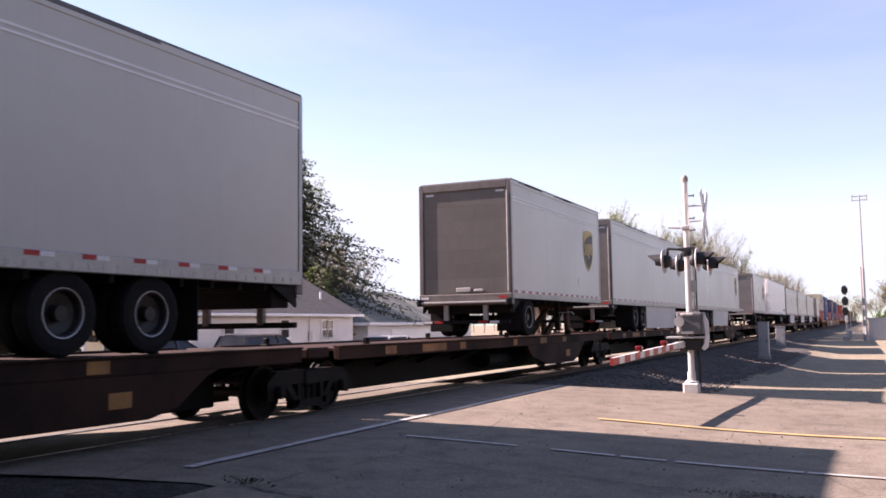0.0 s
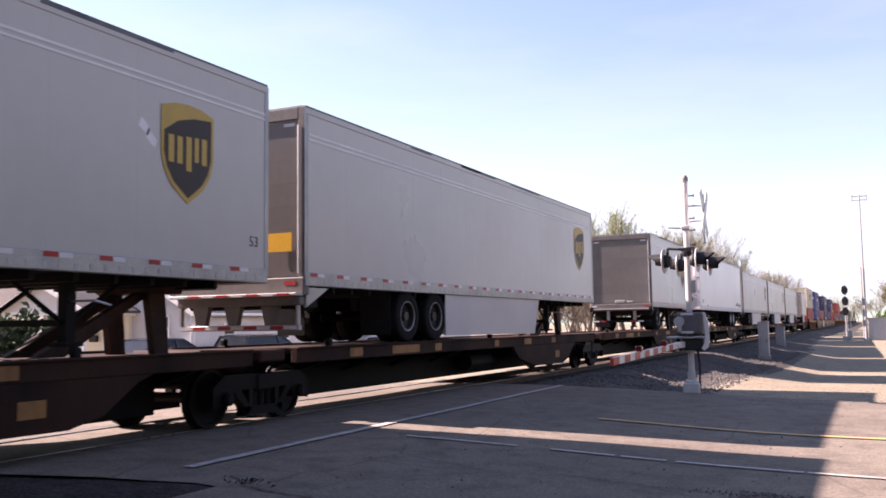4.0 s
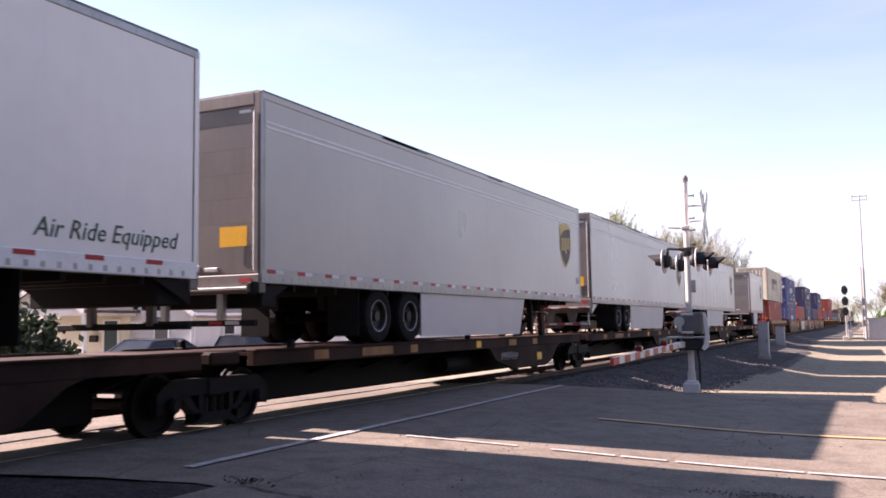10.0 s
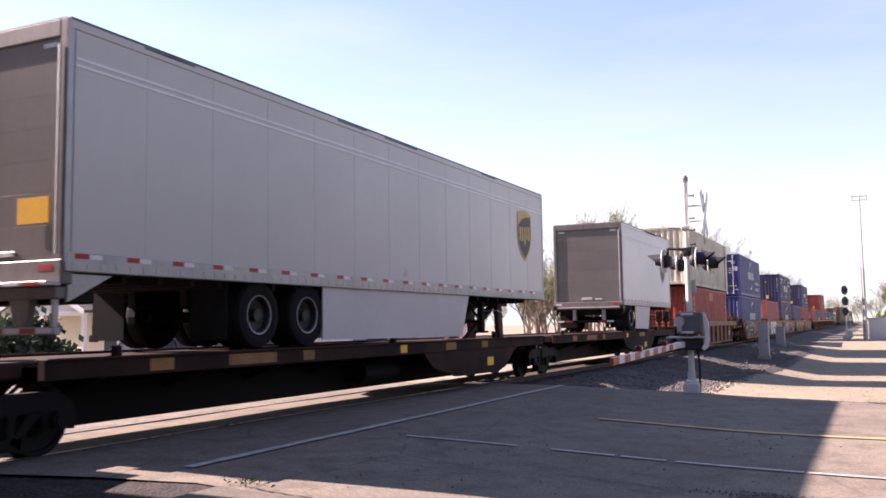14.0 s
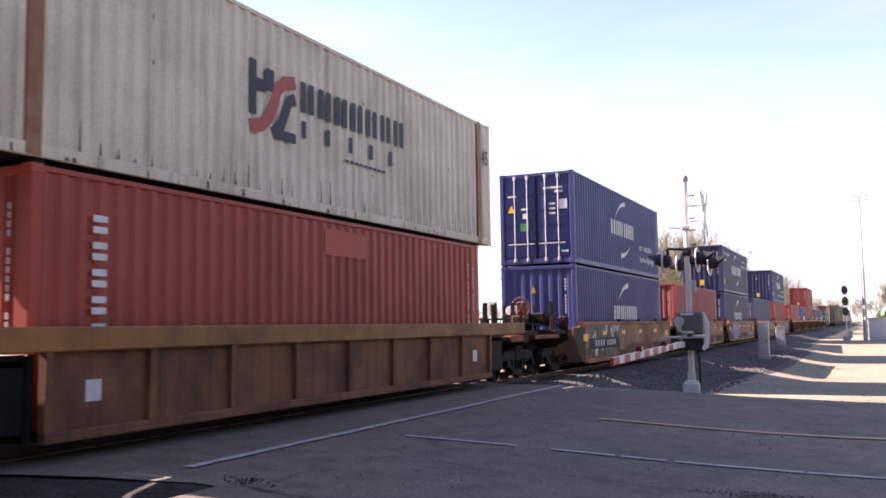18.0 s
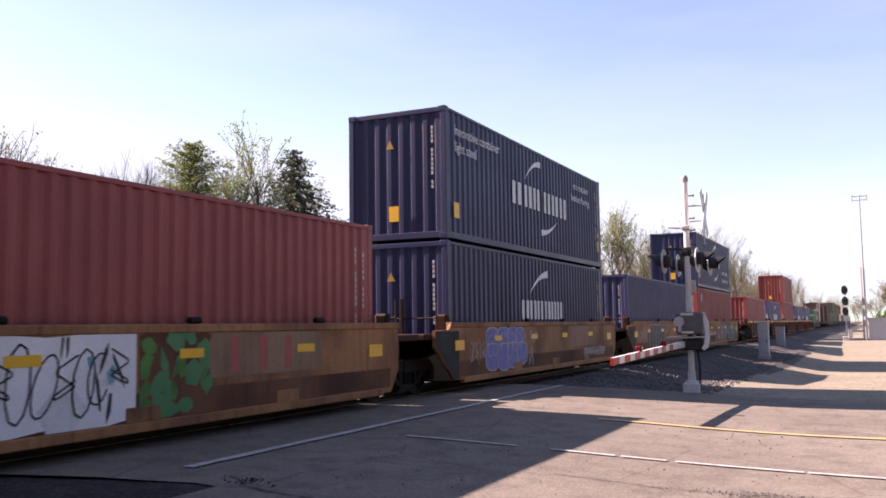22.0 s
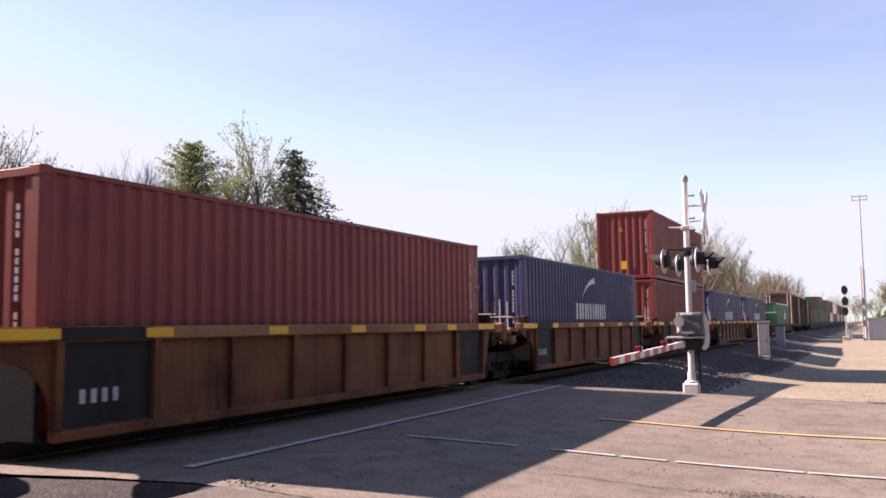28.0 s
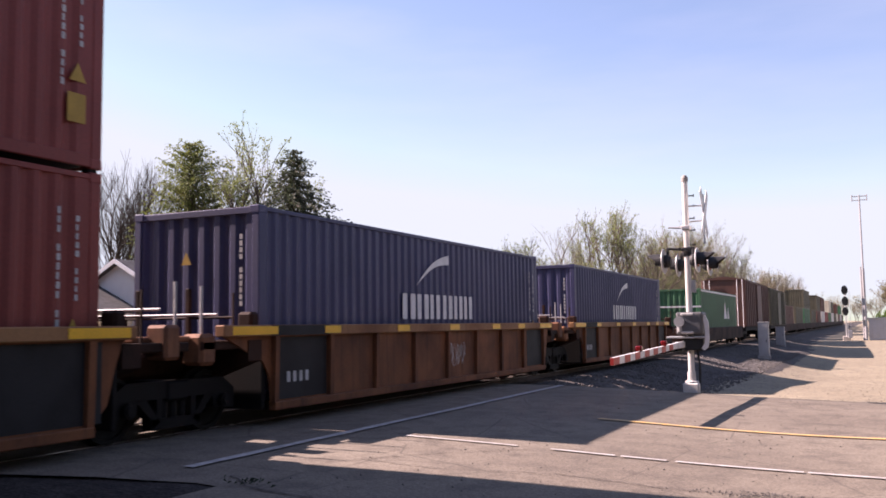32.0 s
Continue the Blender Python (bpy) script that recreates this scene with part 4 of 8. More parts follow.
gar = plain_house("garage", "white garage with a pale hipped roof and white door", -15.6, 42.6, 9.0, 14.0, -1.0, 1.72, 3.75, M["siding"], M["shingle_green"], 3.2)
siding(gar, "siding", 0.0, 14.0, -0.9, 1.6, 0.0, "+x", M["siding"])
gd = part("garage_door", Build().cbox(0.0, 0.05, 2.6, 7.4, -1.0, 1.25, 0.01), M["trim"], gar, "white panelled garage door")
for i in range(4):
    part("panel", Build().cbox(0.05, 0.07, 2.7, 7.3, -0.92 + i * 0.54, -0.46 + i * 0.54, 0.01), M["trim"], gd)
lh = plain_house("brown_roof_house", "low house with a brown shingle roof behind a bush", -24.5, 29.5, 13.0, 8.0, -0.6, 2.3, 4.35, M["siding_cream"], M["shingle_brown"], 0.0, "x")
window(lh, -2.5, -0.01, 1.2, 1.2, 1.0, "-y")
window(lh, -6.5, -0.01, 1.2, 1.2, 1.0, "-y")
fh = plain_house("far_house", "pale house with a grey roof among the trees", -30, 52, 9, 12, -0.8, 2.2, 4.4, M["siding"], M["shingle"], 0.0)


def car(name, label, mat, x, y, turn, tall=0.0, length=4.7):
    """A parked car: body with wheel arches, glasshouse, glass, lights, wheels."""
    c = thing(name, label, "car", at=pose(x, y, ground_z(x, y), 0, 0, turn))
    hl, w, s = length / 2, 0.90, tall
    body_prof = [(-hl, 0.35), (-hl - 0.02, 0.62), (-hl + 0.05, 0.92 + s * 0.5), (-hl + 0.35, 0.97 + s * 0.5), (hl - 1.25, 0.98 + s * 0.4), (hl - 0.3, 0.82 + s * 0.4), (hl, 0.62 + s * 0.2), (hl + 0.02, 0.38), (hl - 0.1, 0.26)]
    for cx in (hl - 0.95, -hl + 0.95):
        body_prof += [(cx + 0.36 * math.cos(a), 0.30 + 0.36 * math.sin(a)) for a in [math.pi * k / 8 for k in range(9)]]
    body_prof.append((-hl + 0.1, 0.26))
    b = Build()
    for xx, sh in ((-w, 0.04), (-w + 0.09, 0.0), (w - 0.09, 0.0), (w, 0.04)):
        for p, q in body_prof:
            b.v.append((xx, p * (1 - sh * 0.3), q - sh * (0.5 if q > 0.8 else 0)))
    m = len(body_prof)
    for k in range(3):
        b.f += [(k * m + i, k * m + (i + 1) % m, (k + 1) * m + (i + 1) % m, (k + 1) * m + i) for i in range(m)]
    b.f += [tuple(range(m)), tuple(range(4 * m - 1, 3 * m - 1, -1))]
    body = part("body", b, mat, c)
    rear = -hl + (0.15 if s else 0.55)
    base, top = 0.95 + s * 0.42, 1.45 + s
    cab = [(rear, base, 0.80), (rear + (0.25 if s else 0.75), top - 0.03, 0.60), (rear + 1.3, top, 0.62), (hl - 2.05, top - 0.02, 0.60), (hl - 1.2, base, 0.80)]
    b = Build()
    for yy, zz, hw in cab:
        b.v += [(-hw, yy, zz), (hw, yy, zz)]
    b.f = [(2 * i, 2 * i + 1, 2 * i + 3, 2 * i + 2) for i in range(4)] + [(0, 2, 4, 6, 8), (9, 7, 5, 3, 1), (0, 8, 9, 1)]
    part("glasshouse", b, M["car_glass"], c, "dark car glass")
    rf = Build()
    rf.poly([(-0.61, cab[1][0], top - 0.015), (0.61, cab[1][0], top - 0.015), (0.63, cab[2][0], top + 0.015), (-0.63, cab[2][0], top + 0.015)])
    rf.poly([(-0.63, cab[2][0], top + 0.015), (0.63, cab[2][0], top + 0.015), (0.61, cab[3][0], top - 0.005), (-0.61, cab[3][0], top - 0.005)])
    rfo = part("roof", rf, mat, c)
    for sx in (-1, 1):
        for i, rad in ((0, 0.035), (1, 0.04), (2, 0.04), (3, 0.035)):
            (ya, za, wa), (yb, zb, wb) = cab[i], cab[i + 1]
            part("pillar", Build().tube((sx * wa, ya, za), (sx * wb, yb, zb), rad, n=5), mat, rfo)
        part("pillar", Build().tube((sx * 0.80, -0.05, base), (sx * 0.62, -0.1, top), 0.035, n=5), mat, rfo)
    if s:
        for sx in (-1, 1):
            part("roof_rail", Build().tube((sx * 0.56, cab[1][0] + 0.2, top + 0.05), (sx * 0.56, cab[3][0], top + 0.05), 0.02, n=6), M["galv"], c)
    for sx in (-1, 1):
        part("tail_light", Build().cbox(sx * 0.84 - 0.08, sx * 0.84 + 0.08, -hl - 0.03, -hl + 0.10, 0.68, 0.86 + s * 0.3, 0.02), M["lens_red"], c, "red tail light")
        part("headlight", Build().cbox(sx * 0.74 - 0.14, sx * 0.74 + 0.14, hl - 0.16, hl + 0.01, 0.58, 0.70, 0.02), M["galv"], c)
        part("mirror", Build().cbox(sx * 1.0 - 0.08, sx * 1.0 + 0.08, hl - 1.65, hl - 1.5, base, base + 0.14, 0.03), mat, c)
        for cy in (hl - 0.95, -hl + 0.95):
            wh = part("wheel", Build().lathe([(-0.11, 0.18), (-0.10, 0.31), (-0.05, 0.33), (0.05, 0.33), (0.10, 0.31), (0.11, 0.18)], "x", (sx * 0.78, cy, 0.33), 20), M["tyre"], c)
            part("rim", Build().lathe([(-0.1, 0.19), (0.0, 0.19), (sx * 0.08, 0.16), (sx * 0.1, 0.05), (sx * 0.1, 0.0)], "x", (sx * 0.78, cy, 0.33), 14), M["rim"], wh)
    return c


car("sedan", "grey-blue sedan parked in front of the white house", M["car_silver"], -11.4, 22.3, 0)
car("suv", "dark blue estate car parked beside the white house", M["car_dark"], -11.6, 28.0, 0, 0.16, 4.6)
car("white_car", "white car parked in front of the garage", M["car_white"], -12.2, 39.6, 0, 0.05, 4.5)


# plain dark tree rows, added unseen behind the viewer to hold back sky light
def sky_blocker_row(name, x0, y0, x1, y1, height, seed):
    r = random.Random(seed)
    b = Build()
    n = int(math.hypot(x1 - x0, y1 - y0) / 1.5)
    nx, ny = -(y1 - y0) / n / 1.5, (x1 - x0) / n / 1.5
    rows = []
    for i in range(n + 1):
        f = i / n
        top = height * (0.85 + 0.3 * r.random())
        bulge = [r.uniform(-0.7, 0.7) for k in range(6)]
        prof = [(1.2 + bulge[0], -1.2), (1.8 + bulge[1], top * 0.3), (1.6 + bulge[2], top * 0.65), (0.3, top), (-1.6 + bulge[4], top * 0.6), (-1.4, -1.2)]
        rows.append([(x0 + (x1 - x0) * f + nx * d, y0 + (y1 - y0) * f + ny * d, z) for d, z in prof])
    for a, c in zip(rows, rows[1:]):
        for k in range(6):
            b.poly([a[k], c[k], c[(k + 1) % 6], a[(k + 1) % 6]])
    tagged(part(name, b, M["leaf_bush"]), "added unseen dark tree row that blocks sky light", "trees", kind="structure")


sky_blocker_row("backdrop", 30.0, -22.0, 30.0, 70.0, 10.0, 1)
sky_blocker_row("backdrop", 5.5, -9.0, 30.0, -20.0, 20.0, 2)
sky_blocker_row("backdrop", -40.0, -14.0, -5.5, -10.0, 19.0, 3)


# ---------------------------------------------------------------- the train
def travelled(t):
    """Metres that the train has run at t seconds, counted from 16 s."""
    u = t - 16.0
    return 9.76787872 * u + 0.029665468 * u * u - 0.0001125092 * u * u * u


MOVERS, WHEELS = [], []


def moving(name, label, category, u, group=""):
    t = thing(name, label, category, group, at=pose(0, u, 0))
    MOVERS.append((t, u))
    return t


CACHE = {}


def shared(key, make):
    if key not in CACHE:
        CACHE[key] = make()
    return CACHE[key]


def blocks(parent, name, rects, x, mat, label=""):
    """Flat painted shapes on a side wall at x: rectangles (y0, y1, z0, z1) with clipped corners."""
    b = Build()
    for y0, y1, z0, z1 in rects:
        c = 0.12 * min(y1 - y0, z1 - z0)
        pts = [(y0 + c, z0), (y1 - c, z0), (y1, z0 + c), (y1, z1 - c), (y1 - c, z1), (y0 + c, z1), (y0, z1 - c), (y0, z0 + c)]
        b.poly([(x, p, q) for p, q in pts])
    ob = part(name, b, mat, parent, label, fix=False)
    return tagged(ob, kind="stuff") if len(rects) > 3 else ob


def swoosh(y0, z0, y1, z1, bulge, thick, n=14):
    """A tapering curved stroke in the (y, z) plane, as a closed outline."""
    up, dn = [], []
    for i in range(n + 1):
        t = i / n
        y, z = y0 + (y1 - y0) * t, z0 + (z1 - z0) * t + bulge * math.sin(math.pi * t)
        w = thick * t ** 0.8
        up.append((y, z + w / 2))
        dn.append((y, z - w / 2))
    return up, dn


def stroke_poly(b, x, up, dn):
    for i in range(len(up) - 1):
        b.poly([(x, *dn[i]), (x, *dn[i + 1]), (x, *up[i + 1]), (x, *up[i])])
    return b


def words(parent, name, text, y, z, size, x, mat, squeeze=1.0, face="+x", label=""):
    """Lettering with the built-in font, as a thin mesh."""
    def make():
        cu = bpy.data.curves.new("lettering", "FONT")
        cu.body, cu.size, cu.extrude, cu.resolution_u = text, size, 0.002, 2
        tmp = bpy.data.objects.new("lettering", cu)
        me = bpy.data.meshes.new_from_object(tmp)
        bpy.data.objects.remove(tmp)
        me.materials.clear()
        me.materials.append(mat)
        return me
    ob = new(name, shared((text, size, mat.name), make))
    ob.parent = parent
    m = pose(x, y, z, 90, 0, 90) if face == "+x" else pose(x, y, z, 90, 0, 0)
    ob.matrix_basis = m @ Matrix.Diagonal((squeeze, 1, 1, 1))
    return tagged(ob, label)


def corrugated(lo, hi, z0, z1, x, sgn, along="y", pitch=0.278, depth=0.036):
    """A trapezoid-ribbed steel wall."""
    b = Build()
    pts, p = [(lo, 0.0)], lo + 0.05
    while p + pitch < hi - 0.02:
        pts += [(p, 0.0), (p + 0.068, -depth), (p + 0.139, -depth), (p + 0.207, 0.0)]
        p += pitch
    pts.append((hi, 0.0))
    for a, d in pts:
        for z in (z0, z1):
            b.v.append((x + sgn * d, a, z) if along == "y" else (a, x + sgn * d, z))
    b.f = [(2 * i, 2 * i + 2, 2 * i + 3, 2 * i + 1) for i in range(len(pts) - 1)]
    return b


def container(u, z0, color, length=12.19, height=2.896, doors=False, label="", posts=None, group="containers on the train"):
    """An ISO box: frame, castings, ribbed walls, roof; n end faces the crossing."""
    t = moving("shipping_container", label, "container", u, group)
    mat = M[color]
    W, L, H, key = 1.219, length, height, (color, length, height)

    def fr():
        b = Build()
        for sx in (-1, 1):
            for y0 in (0.0, L - 0.16):
                b.cbox(sx * W - (0.13 if sx > 0 else 0), sx * W + (0.13 if sx < 0 else 0), y0, y0 + 0.16, 0.1, H - 0.1, 0.012)
            b.cbox(sx * W - (0.06 if sx > 0 else 0), sx * W + (0.06 if sx < 0 else 0), 0.16, L - 0.16, H - 0.085, H - 0.02, 0.008)
            b.cbox(sx * W - (0.06 if sx > 0 else 0), sx * W + (0.06 if sx < 0 else 0), 0.16, L - 0.16, 0.015, 0.16, 0.008)
        for y0 in (0.01, L - 0.09):
            b.cbox(-W + 0.1, W - 0.1, y0, y0 + 0.08, H - 0.12, H - 0.02, 0.008)
            b.cbox(-W + 0.1, W - 0.1, y0, y0 + 0.08, 0.02, 0.16, 0.008)
        return outward(b.mesh("frame", mat))

    root = Matrix.Translation((0, 0, z0))

    def put(name, me, lab=""):
        ob = part(name, me, None, t, lab)
        ob.matrix_basis = root
        return ob

    put("frame", shared(("frame", *key), fr))
    for sx in (-1, 1):
        put("side_wall", shared(("side", sx, *key), lambda: outward(corrugated(0.16, L - 0.16, 0.16, H - 0.085, sx * (W - 0.008), sx).mesh("side_wall", mat))))
    put("roof", shared(("roof", *key), lambda: Build().box(-W + 0.02, W - 0.02, 0.02, L - 0.02, H - 0.04, H - 0.015).mesh("roof", mat)))
    put("floor", shared(("floor", L), lambda: Build().box(-W + 0.06, W - 0.06, 0.05, L - 0.05, 0.04, 0.14).mesh("floor", M["under"])))
    cast = shared(("cast", color), lambda: outward(Build().cbox(-0.09, 0.09, -0.09, 0.09, -0.06, 0.06, 0.012).mesh("corner_casting", mat)))
    for sx in (-1, 1):
        for y in (0.085, L - 0.085):
            for z in (0.06, H - 0.06):
                ob = part("corner_casting", cast, None, t)
                ob.matrix_basis = Matrix.Translation((sx * (W - 0.085), y, z0 + z))
    put("end_wall", shared(("end1", *key), lambda: outward(corrugated(-W + 0.13, W - 0.13, 0.16, H - 0.12, L - 0.03, 1, "x", 0.27, 0.045).mesh("end_wall", mat))))
    if not doors:
        put("end_wall", shared(("end0", *key), lambda: outward(corrugated(-W + 0.13, W - 0.13, 0.16, H - 0.12, 0.03, -1, "x", 0.30, 0.05).mesh("end_wall", mat))))
    else:
        for sx in (-1, 1):
            dd = Build()
            x0, x1 = (0.01, W - 0.13) if sx > 0 else (-W + 0.13, -0.01)
            dd.box(x0, x1, 0.06, 0.09, 0.16, H - 0.12)
            for k in range(5):
                zc = 0.22 + k * (H - 0.4) / 5
                dd.cbox(x0 + 0.04, x1 - 0.04, 0.035, 0.06, zc, zc + (H - 0.4) / 5 - 0.10, 0.02)
            d = put("door", outward(dd.mesh("door", mat)))
            for k, xr in enumerate((0.30, 0.72)):
                xx = sx * xr
                rod = part("locking_rod", Build().tube((xx, 0.015, 0.10), (xx, 0.015, H - 0.08), 0.021, n=8), M["galv"], d, "galvanised locking rod")
                part("rod_handle", Build().cbox(xx - 0.22, xx + 0.22, -0.012, 0.01, 0.62, 0.66, 0.006), M["galv"], rod)
                part("cam_keeper", Build().cbox(xx - 0.05, xx + 0.05, 0.0, 0.05, 0.08, 0.20, 0.01).cbox(xx - 0.05, xx + 0.05, 0.0, 0.05, H - 0.2, H - 0.08, 0.01), M["galv"], rod)
            part("gasket", Build().box(x0, x0 + 0.012, 0.03, 0.06, 0.16, H - 0.12).box(x1 - 0.012, x1, 0.03, 0.06, 0.16, H - 0.12), M["black"], d)
    if z0 > 3:
        tl = shared("twist_lock", lambda: outward(Build().cbox(-0.07, 0.07, -0.07, 0.07, -0.07, 0.01, 0.015).mesh("twist_lock", M["truck"])))
        for sx in (-1, 1):
            for y in (0.10, L - 0.10) if not posts else (posts[0] + 0.22, posts[1]):
                part("twist_lock", tl, None, t).location = (sx * 1.12, y, z0)
    if posts:
        for y in posts:
            put("post", shared(("post", y, *key), lambda: outward(Build().cbox(W - 0.06, W + 0.006, y, y + 0.22, 0.02, H - 0.01, 0.012).mesh("post", M["rust_post"]))), "rust-streaked lifting post")
    return t


def line_logo(t, z0, kind):
    """White block shapes and two curved strokes on the near side, where the shipping line's emblem is."""
    x, h = 1.2225, z0 - (0.0 if kind == "low" else 0.13)
    if kind == "high":
        rows = [(4.39, 5.02, 1.42, 1.95), (5.12, 5.58, 1.42, 1.95), (5.62, 6.04, 1.42, 1.95), (6.22, 6.74, 1.42, 1.95), (6.80, 7.22, 1.42, 1.95), (7.26, 7.70, 1.42, 1.95)]
        arcs = [(4.95, 2.02, 6.44, 2.66, 0.16, 0.17), (7.1, 1.14, 5.70, 0.70, -0.10, 0.20)]
    elif kind == "wide":
        rows = [(3.96, 4.66, 1.36, 1.95), (4.85, 5.45, 1.36, 1.95), (5.55, 6.07, 1.36, 1.95), (6.41, 6.98, 1.36, 1.95), (7.10, 7.68, 1.36, 1.95), (7.82, 8.44, 1.36, 1.95)]
        arcs = [(4.87, 2.08, 6.16, 2.66, 0.16, 0.17), (7.55, 1.20, 6.15, 0.78, -0.10, 0.17)]
    else:
        rows = [(4.48, 5.06, 1.20, 1.70), (5.10, 5.64, 1.20, 1.70), (5.68, 6.16, 1.20, 1.70), (6.28, 6.78, 1.20, 1.70), (6.84, 7.30, 1.20, 1.70), (7.36, 7.82, 1.20, 1.70)]
        arcs = [(5.06, 1.86, 6.58, 2.45, 0.14, 0.20)]
    blk = []
    for i, (a, b_, c, d) in enumerate(rows):
        g = (b_ - a) * 0.33
        shapes = [(a, a + g, c, d), (b_ - 1.3 * g, b_ - 0.2 * g, c, d)]
        blk += [(p, q, h + r, h + s) for p, q, r, s in shapes]
    lg = blocks(t, "emblem", blk, x, M["mark"], "white painted emblem blocks")
    for y0, a, y1, b_, bulge, th in arcs:
        st = Build()
        up, dn = swoosh(y0, h + a, y1, h + b_, bulge, th)
        stroke_poly(st, x, up, dn)
        part("curved_stroke", st, M["mark"], lg, fix=False)
    return lg


def small_marks(t, z0, L=12.19, H=2.896, end_code=True, tri=True):
    """Rows of unreadable code as bars, hazard triangle, yellow plates."""
    x = 1.2225
    bars = []
    r = random.Random(int(L * 100) + int(z0 * 10))
    for k in range(15):
        if k not in (4, 11):
            bars.append((L - 0.62, L - 0.62 + r.uniform(0.035, 0.055), z0 + 0.9 + k * 0.105, z0 + 0.98 + k * 0.105))
        if k < 10 and k != 4:
            bars.append((L - 0.36, L - 0.36 + r.uniform(0.03, 0.05), z0 + 1.4 + k * 0.10, z0 + 1.47 + k * 0.10))
    tagged(blocks(t, "code_bars", bars, x, M["mark_grey"], "white vertical code bars"), kind="stuff")
    part("side_triangle", Build().poly([(x, L - 0.50, z0 + 0.98), (x, L - 0.26, z0 + 0.98), (x, L - 0.38, z0 + 1.20)]), M["plate_dim"], t, "yellow warning triangle", fix=False)
    part("side_plate", Build().box(1.2205, 1.2235, L - 0.52, L - 0.26, z0 + 0.50, z0 + 0.84), M["plate_dim"], t, "yellow height plate")
    b = Build()
    b2 = Build()
    if tri:
        for k in range(14):
            zc = z0 + H - 0.5 - k * 0.10
            if k not in (4, 11):
                b.poly([(0.87, -0.004, zc), (0.92, -0.004, zc), (0.92, -0.004, zc + 0.075), (0.87, -0.004, zc + 0.075)])
        tagged(part("code_bars", b, M["mark_grey"], t, fix=False), kind="stuff")
        zc = z0 + H - 0.85
        b2.poly([(-0.25, -0.004, zc), (-0.05, -0.004, zc), (-0.15, -0.004, zc + 0.2)])
        part("hazard_triangle", b2, M["plate_dim"], t, "yellow warning triangle", fix=False)


TOP = 3.28   # floor of an upper box
LOW = 0.34   # floor of a lower box


def tag(car, y0, y1, z0, z1, mat, seed, width=0.02, x=1.511, letters=None, label="thin sprayed scrawl"):
    """A fast scrawl: slanted strokes and loops of uneven height, none of them readable."""
    r = random.Random(seed)
    b = Build()
    hgt = z1 - z0
    n = 2 * letters if letters else max(6, int((y1 - y0) / max(0.07, hgt * 0.26)))
    for i in range(n):
        cy = y0 + (y1 - y0) * (i + 0.5 + r.uniform(-0.15, 0.15)) / n
        wy, tall, cz = (y1 - y0) / n * 1.15, hgt * r.uniform(0.6, 1.0), 0.5 * (z0 + z1) + hgt * r.uniform(-0.08, 0.08)
        sweep, ph, turns = r.choice((0.5, 0.75, 1.0, 1.4)), r.uniform(0, 6.28), r.choice((-1, 1))
        slant, m = r.uniform(0.0, 0.3) * tall, 14
        pts = []
        for k in range(m + 1):
            a = ph + turns * 6.283 * sweep * k / m
            if i % 3 == 2:
                px, pz = (abs((k / m * 4 + i) % 2 - 1) - 0.5), 0.5 - k / m if k < m * 0.7 else k / m - 0.9
            else:
                px, pz = 0.5 * math.cos(a), 0.5 * math.sin(a)
            pts.append((cy + wy * px + slant * pz, cz + tall * pz))
        for (ya, za), (yb, zb) in zip(pts, pts[1:]):
            d = math.hypot(yb - ya, zb - za) or 1
            ny, nz = -(zb - za) / d * width / 2, (yb - ya) / d * width / 2
            zs = [max(z0, min(z1, z)) for z in (za - nz, zb - nz, zb + nz, za + nz)]
            b.poly([(x, ya - ny, zs[0]), (x, yb - ny, zs[1]), (x, yb + ny, zs[2]), (x, ya + ny, zs[3])])
    return tagged(part("graffiti", b, M[mat], car, label, fix=False), kind="stuff")


def bubbles(car, spots, fill, line, width=0.03, x=1.5070):
    """Rounded sprayed shapes (y, z, half width, half height) over one another, each outlined."""
    f, o = Build(), Build()
    for i, (cy, cz, ry, rz) in enumerate(spots):
        ring = []
        for k in range(22):
            a = 2 * math.pi * k / 22
            c, s_ = math.cos(a), math.sin(a)
            ring.append((abs(c) ** 0.75 * (1 if c > 0 else -1), abs(s_) ** 0.75 * (1 if s_ > 0 else -1)))
        d = x + 0.0006 * i
        f.poly([(d, cy + p * ry, cz + q * rz) for p, q in ring])
        for k in range(22):
            (p, q), (p2, q2) = ring[k], ring[(k + 1) % 22]
            e, g = 1 - width / ry, 1 - width / rz
            o.poly([(d + 0.0003, cy + p * ry, cz + q * rz), (d + 0.0003, cy + p2 * ry, cz + q2 * rz), (d + 0.0003, cy + p2 * ry * e, cz + q2 * rz * g), (d + 0.0003, cy + p * ry * e, cz + q * rz * g)])
    t = tagged(part("graffiti", f, M[fill], car, "rounded sprayed shapes filled with colour", fix=False), kind="stuff")
    tagged(part("outline", o, M[line], t, "sprayed outlines", fix=False), kind="stuff")
    return t


